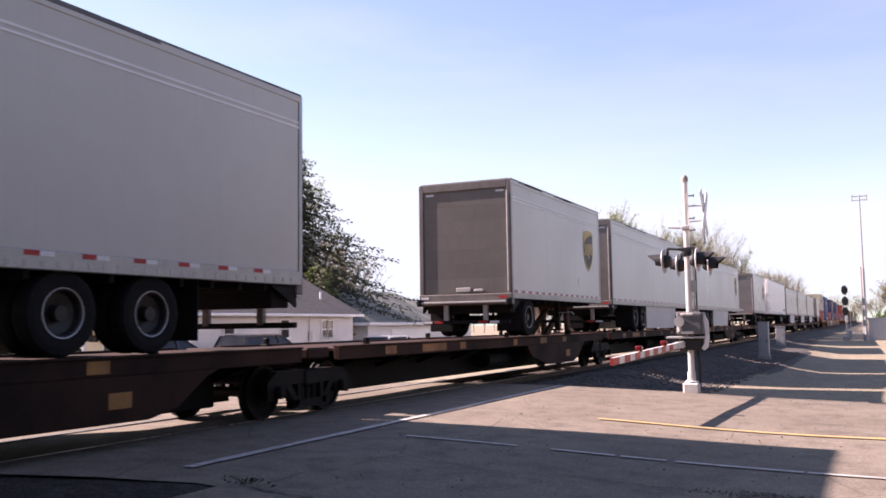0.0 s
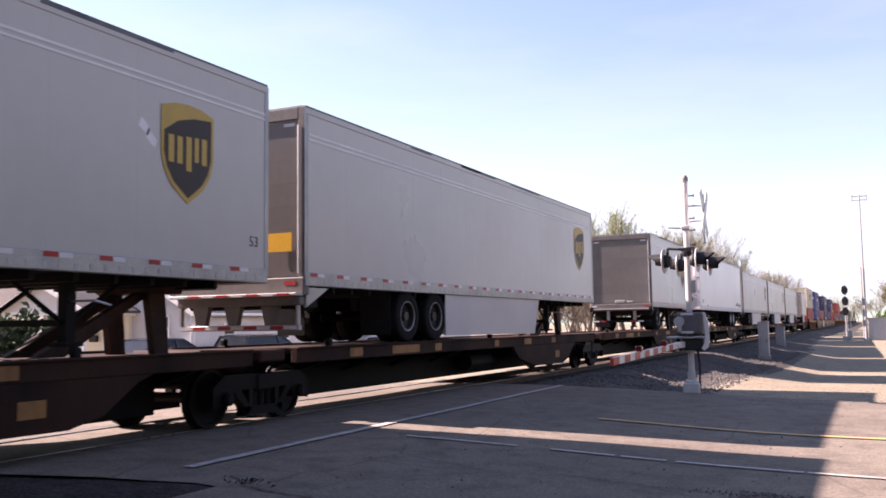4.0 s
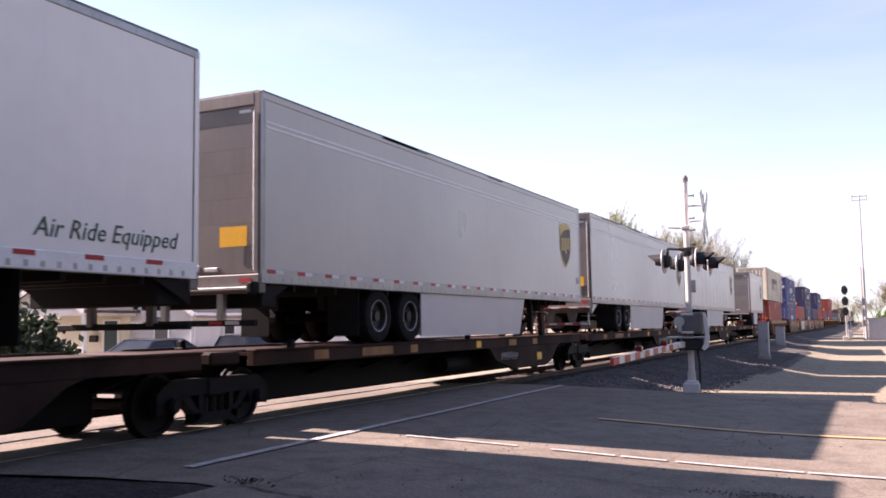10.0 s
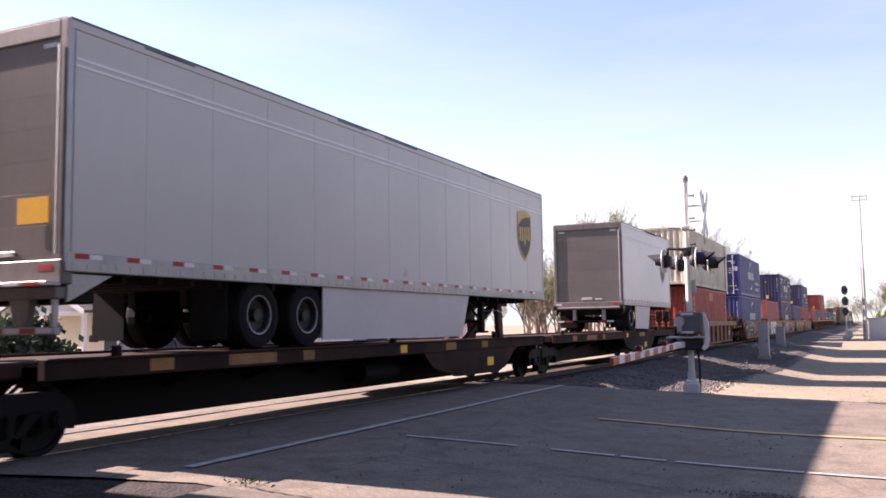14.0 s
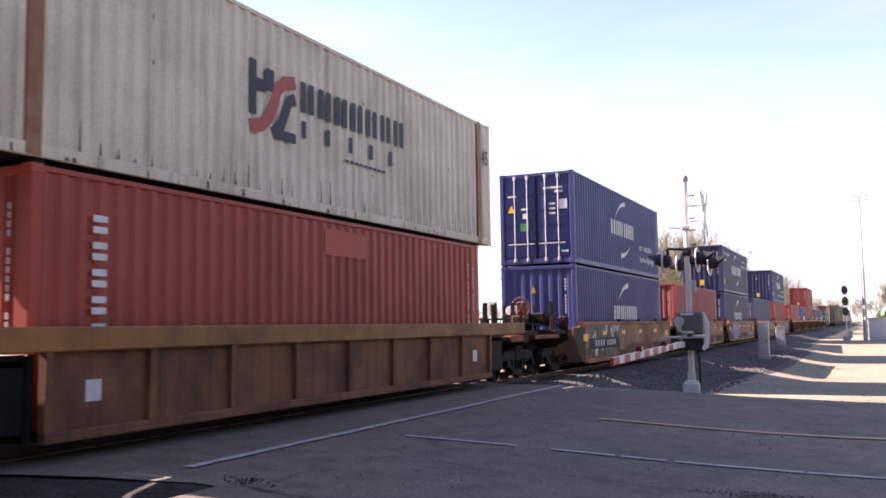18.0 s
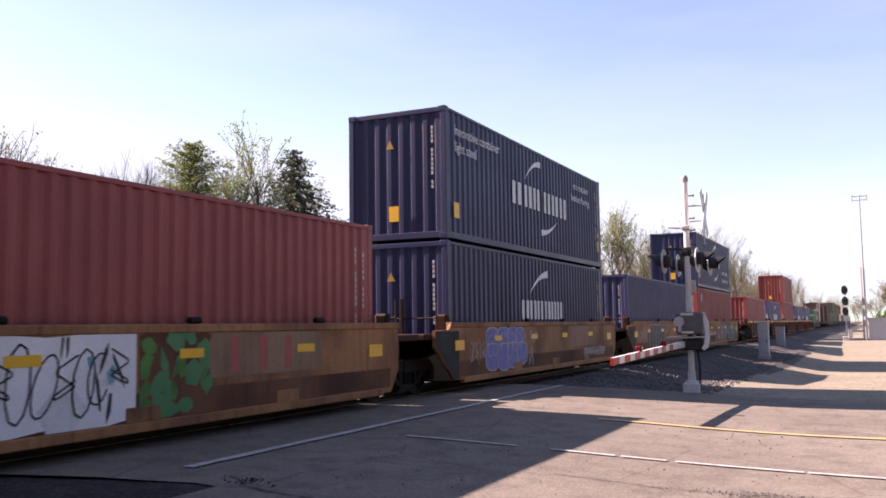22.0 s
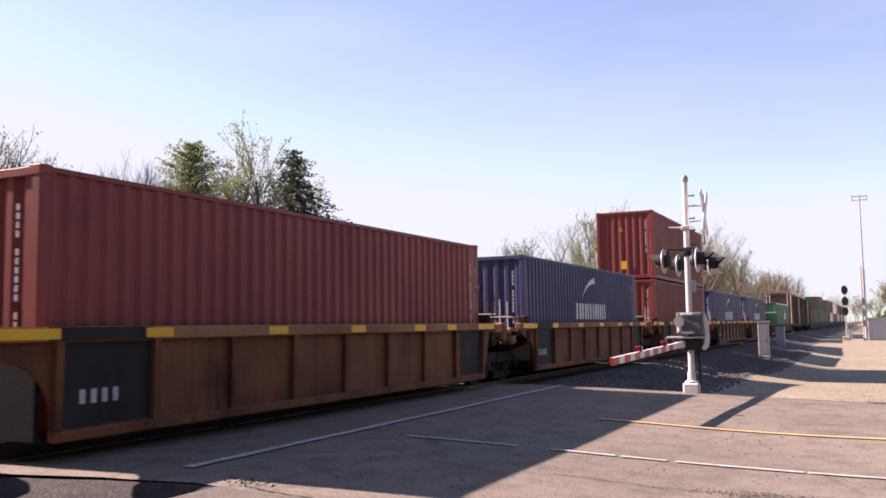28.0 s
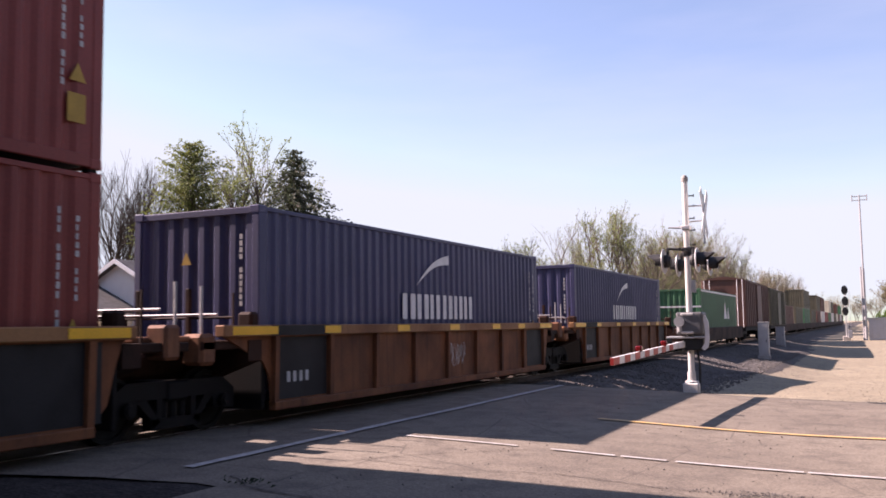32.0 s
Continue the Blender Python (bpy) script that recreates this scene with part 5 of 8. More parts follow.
def shards(car, y0, y1, z0, z1, fill, mats, seed, n=9, size=0.35, tall=0.7, x=1.5045):
    """An angular sprayed panel: ragged ground with uneven blocks of other colours on it."""
    r = random.Random(seed)
    g = None
    if fill:
        m = 12
        up = [(y0 + (y1 - y0) * k / m, z1 - (0 if k % 3 else r.uniform(0, 0.10)) * (z1 - z0)) for k in range(m + 1)]
        dn = [(y1 - (y1 - y0) * k / m, z0 + (0 if k % 3 else r.uniform(0, 0.08)) * (z1 - z0)) for k in range(m + 1)]
        g = part("graffiti", Build().poly([(x, p, q) for p, q in up + dn]), M[fill], car, "ragged sprayed panel", fix=False)
    for c, mt in enumerate(mats):
        b = Build()
        for i in range(n):
            cy, cz = r.uniform(y0, y1), r.uniform(z0, z1)
            a0, k = r.uniform(0, 6.28), r.choice((4, 5, 6, 7))
            w, h = size * r.uniform(0.35, 1.0), (z1 - z0) * tall * 0.5 * r.uniform(0.4, 1.0)
            lean = r.uniform(-0.5, 0.5)
            pts = []
            for q in range(k):
                a = a0 + 6.283 * q / k
                dy, dz = math.cos(a) * w * r.uniform(0.6, 1.1), math.sin(a) * h * r.uniform(0.7, 1.1)
                pts.append((max(y0, min(y1, cy + dy + lean * dz)), max(z0, min(z1, cz + dz))))
            b.poly([(x + 0.0004 + 0.0001 * (c * n + i), p, q) for p, q in pts])
        tagged(part("patch", b, M[mt], g or car, "sprayed colour blocks", fix=False), kind="stuff")
    return g


def rail_truck(car, y, wheel_r=0.42, base=1.78, spin=True):
    """A two-axle freight truck: cast side frames, bolster, springs, wheelsets."""
    def frame_mesh():
        b = Build()
        for sx in (-1, 1):
            x0, x1 = (0.93, 1.09) if sx > 0 else (-1.09, -0.93)
            h = base / 2
            for prof in ([(-h - 0.26, 0.30), (-h - 0.26, 0.58), (-h - 0.02, 0.74), (h + 0.02, 0.74), (h + 0.26, 0.58), (h + 0.26, 0.30), (h - 0.16, 0.34), (h - 0.20, 0.52), (-h + 0.20, 0.52), (-h + 0.16, 0.34)],
                         [(-h + 0.16, 0.53), (-h + 0.34, 0.53), (-0.30, 0.23), (-0.43, 0.15), (-0.46, 0.27)], [(h - 0.16, 0.53), (h - 0.34, 0.53), (0.30, 0.23), (0.43, 0.15), (0.46, 0.27)],
                         [(-0.45, 0.14), (0.45, 0.14), (0.45, 0.27), (-0.45, 0.27)], [(-0.36, 0.27), (-0.27, 0.27), (-0.27, 0.52), (-0.36, 0.52)], [(0.27, 0.27), (0.36, 0.27), (0.36, 0.52), (0.27, 0.52)]):
                b.prism(prof, "x", x0, x1)
        b.cbox(-1.12, 1.12, -0.2, 0.2, 0.48, 0.74, 0.03)
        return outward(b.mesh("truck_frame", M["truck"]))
    tr = part("truck_frame", shared(("truck", base), frame_mesh), None, car)
    tr.location = (0, y, 0)
    spr = shared("spring_nest", lambda: Build().tube((1.0, -0.17, 0.27), (1.0, -0.17, 0.50), 0.06, n=8).tube((1.0, 0.0, 0.27), (1.0, 0.0, 0.50), 0.06, n=8).tube((1.0, 0.17, 0.27), (1.0, 0.17, 0.50), 0.06, n=8).mesh("spring_nest", M["truck"]))
    part("spring_nest", spr, None, tr)
    cap = shared("bearing", lambda: outward(Build().tube((0.93, 0, 0), (1.17, 0, 0), 0.10, n=12).tube((1.17, 0, 0), (1.19, 0, 0), 0.07, n=12).mesh("bearing_cap", M["truck"])))

    def wheel_mesh():
        b = Build()
        for sx in (-1, 1):
            prof = [(-0.012, 0.0), (-0.012, 0.13), (-0.03, 0.20), (-0.02, wheel_r - 0.07), (-0.075, wheel_r - 0.055), (-0.075, wheel_r + 0.028), (-0.045, wheel_r + 0.028), (-0.03, wheel_r), (0.06, wheel_r - 0.004), (0.06, wheel_r - 0.06), (0.02, wheel_r - 0.07), (0.0, 0.2), (0.04, 0.13), (0.04, 0.0)]
            b.lathe([(sx * (0.755 + o), r) for o, r in prof], "x", (0, 0, 0), 26)
        b.tube((-1.0, 0, 0), (1.0, 0, 0), 0.078, n=10)
        return outward(b.mesh("wheelset", M["wheel"]))
    ws = shared(("wheelset", wheel_r), wheel_mesh)
    for a in (-base / 2, base / 2):
        c = part("bearing_cap", cap, None, tr)
        c.location = (0, a, wheel_r)
        w = part("wheelset", ws, None, tr)
        w.location = (0, a, wheel_r)
        if spin:
            WHEELS.append((w, a, wheel_r))
    return tr


def brake_wheel(car, x, y, z, mat):
    b = Build().ring((x, y, z), "y", 0.27, 0.018, 22, 6)
    for k in range(6):
        a = math.pi * k / 3
        b.tube((x, y, z), (x + 0.27 * math.cos(a), y, z + 0.27 * math.sin(a)), 0.012, n=5)
    w = part("brake_wheel", b, mat, car, "round hand brake wheel")
    part("brake_stand", Build().cbox(x - 0.14, x + 0.14, y + 0.02, y + 0.24, z - 0.34, z + 0.16, 0.03).cbox(x - 0.05, x + 0.05, y + 0.05, y + 0.15, 1.0, z - 0.3, 0.01), mat, w)


def coupler(car, y0, y1):
    part("coupler", Build().cbox(-0.12, 0.12, y0, y1, 0.70, 0.90, 0.03).cbox(-0.2, 0.2, (y0 + y1) / 2 - 0.18, (y0 + y1) / 2 + 0.18, 0.64, 0.96, 0.05), M["truck"], car)
    part("air_hose", Build().tube((0.35, y0, 0.75), (0.3, (y0 + y1) / 2, 0.35), 0.025, n=6).tube((0.3, (y0 + y1) / 2, 0.35), (0.35, y1, 0.75), 0.025, n=6), M["black"], car)


def spine_car(u0, joints, ends, label, plate="yellow", bare=(0,)):
    """Articulated skeleton flat for trailers: one platform between each pair of joints."""
    c = moving("spine_car", label, "rail car", u0, "rail cars of the train")
    js = [j - u0 for j in joints]
    for k in range(len(js) - 1):
        a, b_ = js[k], js[k + 1]
        d0 = a + (0.55 if k else -1.5 if ends[0] else 0.55)
        d1 = b_ - (0.55 if k < len(js) - 2 else -1.5 if ends[1] else 0.55)
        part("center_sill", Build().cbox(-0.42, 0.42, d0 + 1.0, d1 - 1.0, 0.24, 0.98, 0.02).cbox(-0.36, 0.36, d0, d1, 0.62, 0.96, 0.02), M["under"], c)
        part("deck", Build().cbox(-1.18, 1.18, d0 + 0.1, d1 - 0.1, 1.0, 1.06, 0.01), M["spine"], c)
        for sx in (-1, 1):
            x0, x1 = (1.18, 1.30) if sx > 0 else (-1.30, -1.18)
            sl = part("side_sill", Build().cbox(x0, x1, d0, d1, 0.86, 1.09, 0.012).cbox(x0 - 0.03 * sx, x1 + 0.03 * sx, d0, d1, 1.07, 1.10, 0.008), M["spine"], c)
            part("gusset", Build().prism([(b_ - 7.7, 0.86), (b_ - 7.3, 0.56), (b_ - 6.1, 0.32), (b_ - 3.8, 0.31), (b_ - 3.3, 0.42), (b_ - 2.75, 0.78), (b_ - 2.5, 0.86)], "x", x0 + 0.01, x1 - 0.01), M["spine"], sl, "deep rusty side plate")
            if sx > 0:
                for y, w, mt in ((a + 2.1, 0.42, "ochre"), (a + 5.4, 0.30, "ochre"), (a + 8.6, 0.26, plate), (b_ - 4.8, 0.34, "ochre"), (a + 3.6, 1.1, "ochre"), (a + 10.6, 0.5, "ochre")):
                    part("reflector", Build().box(x1 + 0.0005, x1 + 0.004, y, y + w, 0.90, 1.05), M[mt], sl, "faded ochre marking plate")
                part("reflector", Build().box(x1 - 0.0095, x1 - 0.005, b_ - 4.46, b_ - 4.10, 0.48, 0.67), M[plate], sl, "orange-yellow marking plate")
        for i in range(9):
            y = d0 + 1.0 + i * (d1 - d0 - 2.0) / 8
            part("cross_bearer", Build().prism([(-1.18, 0.98), (-1.18, 0.86), (-0.42, 0.6), (0.42, 0.6), (1.18, 0.86), (1.18, 0.98)], "y", y - 0.06, y + 0.06), M["under"], c)
        part("brake_rigging", Build().tube((0.55, d0 + 1.6, 0.74), (0.55, d1 - 2.0, 0.70), 0.03, n=6).tube((-0.55, d0 + 1.6, 0.74), (-0.55, d1 - 2.0, 0.7), 0.03, n=6).tube((0.7, (d0 + d1) / 2 - 0.6, 0.55), (0.7, (d0 + d1) / 2 + 0.7, 0.55), 0.19, n=12), M["under"], c)
        # folding hitch near the far joint
        hy = b_ - (0.25 if ends[1] and k == len(js) - 2 else 1.45)
        if k not in bare:
            ht = part("trailer_hitch", Build().cbox(-0.5, 0.5, hy - 0.35, hy + 0.35, 1.90, 2.04, 0.03), M["hitch"], c)
            for sx in (-1, 1):
                part("strut", Build().prism([(hy - 0.30, 1.92), (hy + 0.02, 1.92), (hy + 0.10, 1.06), (hy - 0.16, 1.06)], "x", sx * 0.40 - 0.06, sx * 0.40 + 0.06), M["hitch"], ht)
                part("brace", Build().prism([(hy - 0.1, 1.9), (hy - 0.35, 1.9), (hy - 2.0, 1.08), (hy - 1.55, 1.08)], "x", sx * 0.25 - 0.06, sx * 0.25 + 0.06), M["hitch"], ht)
        if ends[0] and k == 0:
            ny = a - 0.08
            ht = part("trailer_hitch", Build().cbox(-0.5, 0.5, ny - 0.35, ny + 0.35, 1.90, 2.04, 0.03), M["hitch"], c)
            for sx in (-1, 1):
                part("strut", Build().prism([(ny - 0.16, 1.92), (ny + 0.16, 1.92), (ny + 0.16, 1.06), (ny - 0.16, 1.06)], "x", sx * 0.40 - 0.06, sx * 0.40 + 0.06), M["hitch"], ht)
                part("brace", Build().prism([(ny - 0.05, 1.9), (ny + 0.25, 1.9), (ny + 1.75, 1.08), (ny + 1.35, 1.08)], "x", sx * 0.25 - 0.06, sx * 0.25 + 0.06), M["hitch"], ht)
        for y in (d0 + 1.2, d1 - 3.0, (d0 + d1) / 2):
            for x in (-1.1, 1.1):
                part("stanchion", Build().cbox(x - 0.05, x + 0.05, y - 0.06, y + 0.06, 1.06, 1.22, 0.02).cbox(x - 0.08, x + 0.08, y - 0.09, y + 0.09, 1.04, 1.10, 0.01), M["under"], c)
    for j in js:
        rail_truck(c, j)
        part("articulation", Build().cbox(-0.34, 0.34, j - 0.75, j + 0.75, 0.70, 1.02, 0.06).cbox(-1.25, 1.25, j - 0.32, j + 0.32, 0.90, 1.08, 0.03), M["spine"], c)
    return c


def tyre_pair(parent, y, z, r, white=False):
    for sx in (-1, 1):
        for off in (1.10, 0.80):
            x = sx * off
            w = part("tyre", shared(("tyre", r, sx, off), lambda: outward(Build().lathe([(-0.12, r * 0.56), (-0.13, r * 0.8), (-0.115, r * 0.96), (-0.07, r), (0.07, r), (0.115, r * 0.96), (0.13, r * 0.8), (0.12, r * 0.56), (-0.12, r * 0.56)], "x", (x, 0, 0), 28).mesh("tyre", M["tyre"]))), None, parent)
            w.location = (0, y, z)
            if off > 1:
                rm = part("rim", shared(("rim", r, sx, white), lambda: outward(Build().lathe([(sx * 0.118, r * 0.57), (sx * 0.10, r * 0.52), (sx * 0.02, r * 0.48), (-sx * 0.02, r * 0.2), (sx * 0.09, r * 0.18), (sx * 0.09, 0.0)], "x", (x, 0, 0), 20).mesh("rim", M["rim_white" if white else "rim"]))), None, w)
                if not white and sx > 0:
                    part("rim_flange", shared(("flange", r), lambda: outward(Build().ring((x + 0.118, 0, 0), "x", r * 0.575, 0.010, 28, 5).mesh("rim_flange", M["rail"]))), None, rm, "worn bright rim flange")
    part("axle", Build().tube((-0.75, y, z), (0.75, y, z), 0.07, n=8), M["under"], parent)


def highway_trailer(u, length, label, kind="parcel", rear_near=True, skirt=True, badge=True, paint="trailer", top=5.08, shift=0.0, seam=0.0007, guard=False):
    """A van trailer on its own wheels. rear_near: doors at the end that comes first."""
    t = moving("highway_trailer", label, "trailer", u, "highway trailers on the train")
    W, L, zb, zt = 1.295, length, 2.06, top
    mat = M[paint]

    def Y(d):
        """Metres ahead of the rear, as a place along the trailer."""
        return d if rear_near else L - d

    def yy(d0, d1):
        a, b_ = Y(d0), Y(d1)
        return (a, b_) if a < b_ else (b_, a)

    for sx in (-1, 1):
        x0, x1 = (W - 0.03, W) if sx > 0 else (-W, -W + 0.03)
        sd = part("side_wall", Build().box(x0, x1, 0.05, L - 0.05, zb + 0.22, zt - 0.10), mat, t)
        n = int(L / 1.22)
        sm = Build()
        for i in range(1, n):
            y = i * L / n
            sd_t = seam
            sm.box(W if sx > 0 else -W - sd_t, W + sd_t if sx > 0 else -W, y - 0.008, y + 0.008, zb + 0.22, zt - 0.12)
        part("panel_seam", sm, mat, sd)
        part("top_rail", Build().cbox(x0 - (0.03 if sx > 0 else 0), x1 + 0.012 * sx if sx > 0 else x1 + 0.03, 0.02, L - 0.02, zt - 0.12, zt, 0.012), M["rail"] if paint == "trailer_new" else mat, sd)
        part("bottom_rail", Build().cbox(W - 0.06 if sx > 0 else -W - 0.015, W + 0.015 if sx > 0 else -W + 0.06, 0.02, L - 0.02, zb, zb + 0.22, 0.012), M["stripe"] if paint == "trailer_new" else M["rail"], sd)
        rv = Build()
        k = int(L / 0.22)
        for i in range(k):
            y = 0.1 + i * (L - 0.2) / k
            rv.box(W + 0.015 if sx > 0 else -W - 0.02, W + 0.02 if sx > 0 else -W - 0.015, y, y + 0.05, zb + 0.03, zb + 0.10)
        tagged(part("rivet_row", rv, M["rail"], sd), kind="stuff")
        if sx > 0:
            red = [shared(("tape", kind), lambda: Build().box(0, 0.003, 0, 0.28 if kind == "white" else 0.20, 0, 0.058).mesh("red_tape", M["tape_red"])), shared("tape_w", lambda: Build().box(0, 0.003, 0, 0.19, 0, 0.055).mesh("white_tape", M["tape_white"]))]
            y = 0.15
            while y < L - 0.5:
                part("red_tape", red[0], None, sd).location = (W + 0.016, y, zb + 0.15)
                if kind != "white":
                    part("white_tape", red[1], None, sd).location = (W + 0.016, y + 0.205, zb + 0.15)
                y += 0.95 if kind == "white" else 0.52 if length < 10 else 0.78
    if kind != "white":
        for z in (zt - 0.545, zt - 0.465):
            part("stripe", Build().cbox(W, W + 0.008, 0.12, L - 0.05, z, z + 0.036, 0.003), M["stripe"], t, "pale raised stripe")
    for y0 in (0.0, L - 0.09):
        part("corner_post", Build().cbox(W - 0.002, W + 0.009, y0, y0 + 0.09, zb + 0.1, zt - 0.02, 0.003), M["rail"] if kind != "white" else mat, t, "pale aluminium corner post")
    part("roof", Build().prism([(-W + 0.01, zt - 0.02), (W - 0.01, zt - 0.02), (W - 0.06, zt + 0.02), (-W + 0.06, zt + 0.02)], "y", 0.02, L - 0.02), M["roof_dark"], t)
    part("roof_edge", Build().cbox(W - 0.05, W + 0.013, 0.03, L - 0.03, zt - 0.022, zt + 0.016, 0.005), M["roof_dark"], t, "thin dark roof edge")
    r = random.Random(int(abs(u) * 10))
    for i in range(4):
        y = r.uniform(0.5, L - 3)
        part("roof_patch", Build().cbox(W - 0.04, W + 0.014, y, y + r.uniform(0.8, 2.4), zt - 0.055, zt + 0.012, 0.006), M["roof_dark"], t, "dark patched roof edge")
    part("floor", Build().box(-W + 0.05, W - 0.05, 0.06, L - 0.06, zb + 0.02, zb + 0.12), M["under"], t)
    f0, f1 = yy(L - 0.05, L)
    fw = part("front_wall", Build().cbox(-W, W, f0, f1, zb, zt, 0.02), mat, t)
    # rear frame and roll door
    r0, r1 = yy(0.0, 0.12)
    part("rear_frame", Build().cbox(-W, -W + 0.12, r0, r1, zb - 0.02, zt, 0.012).cbox(W - 0.12, W, r0, r1, zb - 0.02, zt, 0.012).cbox(-W + 0.12, W - 0.12, r0, r1, zt - 0.20, zt, 0.012), M["frame_grey"] if kind != "white" else mat, t)
    part("rear_sill", Build().cbox(-W, W, *yy(-0.03, 0.14), zb - 0.14, zb + 0.14, 0.015), M["frame_grey"], t)
    d0, d1 = yy(0.05, 0.09)
    if kind == "white":
        for sx in (-1, 1):
            part("rear_door", Build().cbox(0.01 if sx > 0 else -W + 0.12, W - 0.12 if sx > 0 else -0.01, d0, d1, zb + 0.14, zt - 0.2, 0.01), mat, t)
    else:
        dr = part("roll_door", Build().box(-W + 0.12, W - 0.12, d0, d1, zb + 0.14, zt - 0.20), M["door_grey"], t, "grey roll-up rear door")
        for i in range(7):
            z = zb + 0.16 + i * 0.375
            e0, e1 = yy(0.035, 0.05)
            part("slat", Build().cbox(-W + 0.14, W - 0.14, e0, e1, z, z + 0.374, 0.002), M["door_grey"], dr)
        part("latch", Build().cbox(-0.25, 0.15, *yy(0.0, 0.035), zb + 0.2, zb + 0.30, 0.01).cbox(0.25, 0.5, *yy(0.0, 0.035), zb + 0.2, zb + 0.26, 0.01), M["galv"], dr)
        for x0, x1 in ((-W + 0.20, -W + 0.42), (W - 0.42, W - 0.20)):
            part("white_tape", Build().box(x0, x1, *yy(0.031, 0.034), zt - 0.30, zt - 0.25), M["tape_white"], dr)
        part("hinge_rod", Build().tube((W - 0.10, Y(-0.02), zb + 0.2), (W - 0.10, Y(-0.02), zt - 0.3), 0.016, n=6), M["galv"], t)
        for i in (0, 7):
            x = -W + 0.06 + i * 0.31
            part("red_tape" if i % 2 else "white_tape", Build().box(x, x + 0.22, *yy(-0.034, -0.03), zb + 0.02, zb + 0.08), M["tape_red" if i % 2 else "tape_white"], t)
    # bumper
    bz = 1.36 if guard else 1.44 if rear_near else 1.40
    bp = part("bumper", Build().cbox(-1.20, 1.20, *yy(-0.02, 0.08), bz, bz + 0.09, 0.012), M["rail"] if guard else M["under"], t)
    for i in range(9) if guard else (0, 1, 5, 6):
        x = -1.18 + i * (0.262 if guard else 0.31)
        part("red_tape" if i % 2 else "white_tape", Build().box(x, x + 0.25, *yy(-0.024, -0.02), bz + 0.02, bz + 0.075), M["tape_red" if i % 2 else "tape_white"], bp)
    if guard:
        # deep rear guard: dock ledge, broad tapered posts, pale end straps
        part("dock_ledge", Build().cbox(-1.28, 1.28, *yy(-0.22, 0.0), zb - 0.16, zb - 0.11, 0.01), M["rail"], bp, "pale dock ledge")
        part("guard_beam", Build().cbox(-1.24, 1.24, *yy(-0.05, 0.10), zb - 0.30, zb - 0.16, 0.012), M["frame_grey"], bp)
        for x in (-0.78, -0.12, 0.62):
            part("bumper_post", Build().prism([(x - 0.17, zb - 0.30), (x + 0.17, zb - 0.30), (x + 0.09, bz + 0.09), (x - 0.09, bz + 0.09)], "y", *yy(0.0, 0.10)), M["frame_grey"], bp)
        for x in (-1.19, 1.17):
            part("strap", Build().cbox(x - 0.02, x + 0.02, *yy(-0.03, 0.05), bz + 0.09, zb - 0.16, 0.006), M["rail"], bp)
        for i in range(8):
            x = -1.18 + i * 0.3
            part("red_tape" if i % 2 else "white_tape", Build().box(x, x + 0.24, *yy(-0.224, -0.22), zb - 0.155, zb - 0.115), M["tape_red" if i % 2 else "tape_white"], bp)
    else:
        for x in (-0.55, 0.55):
            part("bumper_post", Build().cbox(x - 0.06, x + 0.06, *yy(0.0, 0.10), bz + 0.05, zb, 0.01), M["rail"] if rear_near else M["frame_grey"], bp)
        if rear_near:
            part("dock_ledge", Build().cbox(-1.26, 1.26, *yy(-0.16, 0.0), zb - 0.10, zb - 0.05, 0.01), M["rail"], bp, "pale dock ledge")
            for x in (-1.24, 1.24):
                part("dock_bumper", Build().cbox(x - 0.06, x + 0.06, *yy(-0.20, 0.0), zb - 0.16, zb + 0.02, 0.03), M["tyre"], bp, "black rubber dock bumper")
    for sx in (-1, 1):
        x0 = sx * 1.24
        part("tail_gusset", Build().prism([(Y(0.1), zb - 0.02), (Y(0.1), zb - 0.34), (Y(0.75), zb - 0.02)], "x", x0 - 0.02, x0 + 0.02), M["rail"] if guard else M["under"], t)
    # running gear
    axles = (1.37,) if length < 10 else (3.62, 4.86)
    if kind == "white":
        axles = (3.50, 4.72)
    if kind == "plain":
        axles = (3.16, 4.52)
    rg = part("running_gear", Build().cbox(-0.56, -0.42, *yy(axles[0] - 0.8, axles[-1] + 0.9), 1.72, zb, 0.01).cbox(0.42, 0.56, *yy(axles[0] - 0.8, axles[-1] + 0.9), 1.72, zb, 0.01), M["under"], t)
    for a in axles:
        tyre_pair(rg, Y(a), 1.10 + 0.50, 0.49, kind == "white")
        for x in (-0.48, 0.48):
            part("spring", Build().cbox(x - 0.04, x + 0.04, *yy(a - 0.45, a + 0.45), 1.5, 1.66, 0.02), M["under"], rg)
    for x in (-0.95, 0.95):
        part("mud_flap", Build().cbox(x - 0.32, x + 0.32, *yy(axles[0] - 0.80, axles[0] - 0.78), 1.25, zb, 0.004), M["tyre"], t)
    cm = shared("cross_member", lambda: outward(Build().cbox(-1.2, 1.2, -0.04, 0.04, -0.10, 0.02, 0.008).mesh("cross_member", M["under"])))
    for k in range(int((L - 0.6) / 0.6)):
        part("cross_member", cm, None, t).location = (0, 0.4 + k * 0.6, zb)
    part("kingpin_plate", Build().cbox(-0.6, 0.6, *yy(L - 1.7, L - 0.3), zb - 0.08, zb + 0.02, 0.01), M["under"], t)
    ld = L - (3.0 if length < 10 else 3.2)
    lg = part("landing_gear", Build().cbox(-0.75, 0.75, *yy(ld - 0.05, ld + 0.05), 1.46, 1.54, 0.01), M["under"], t)
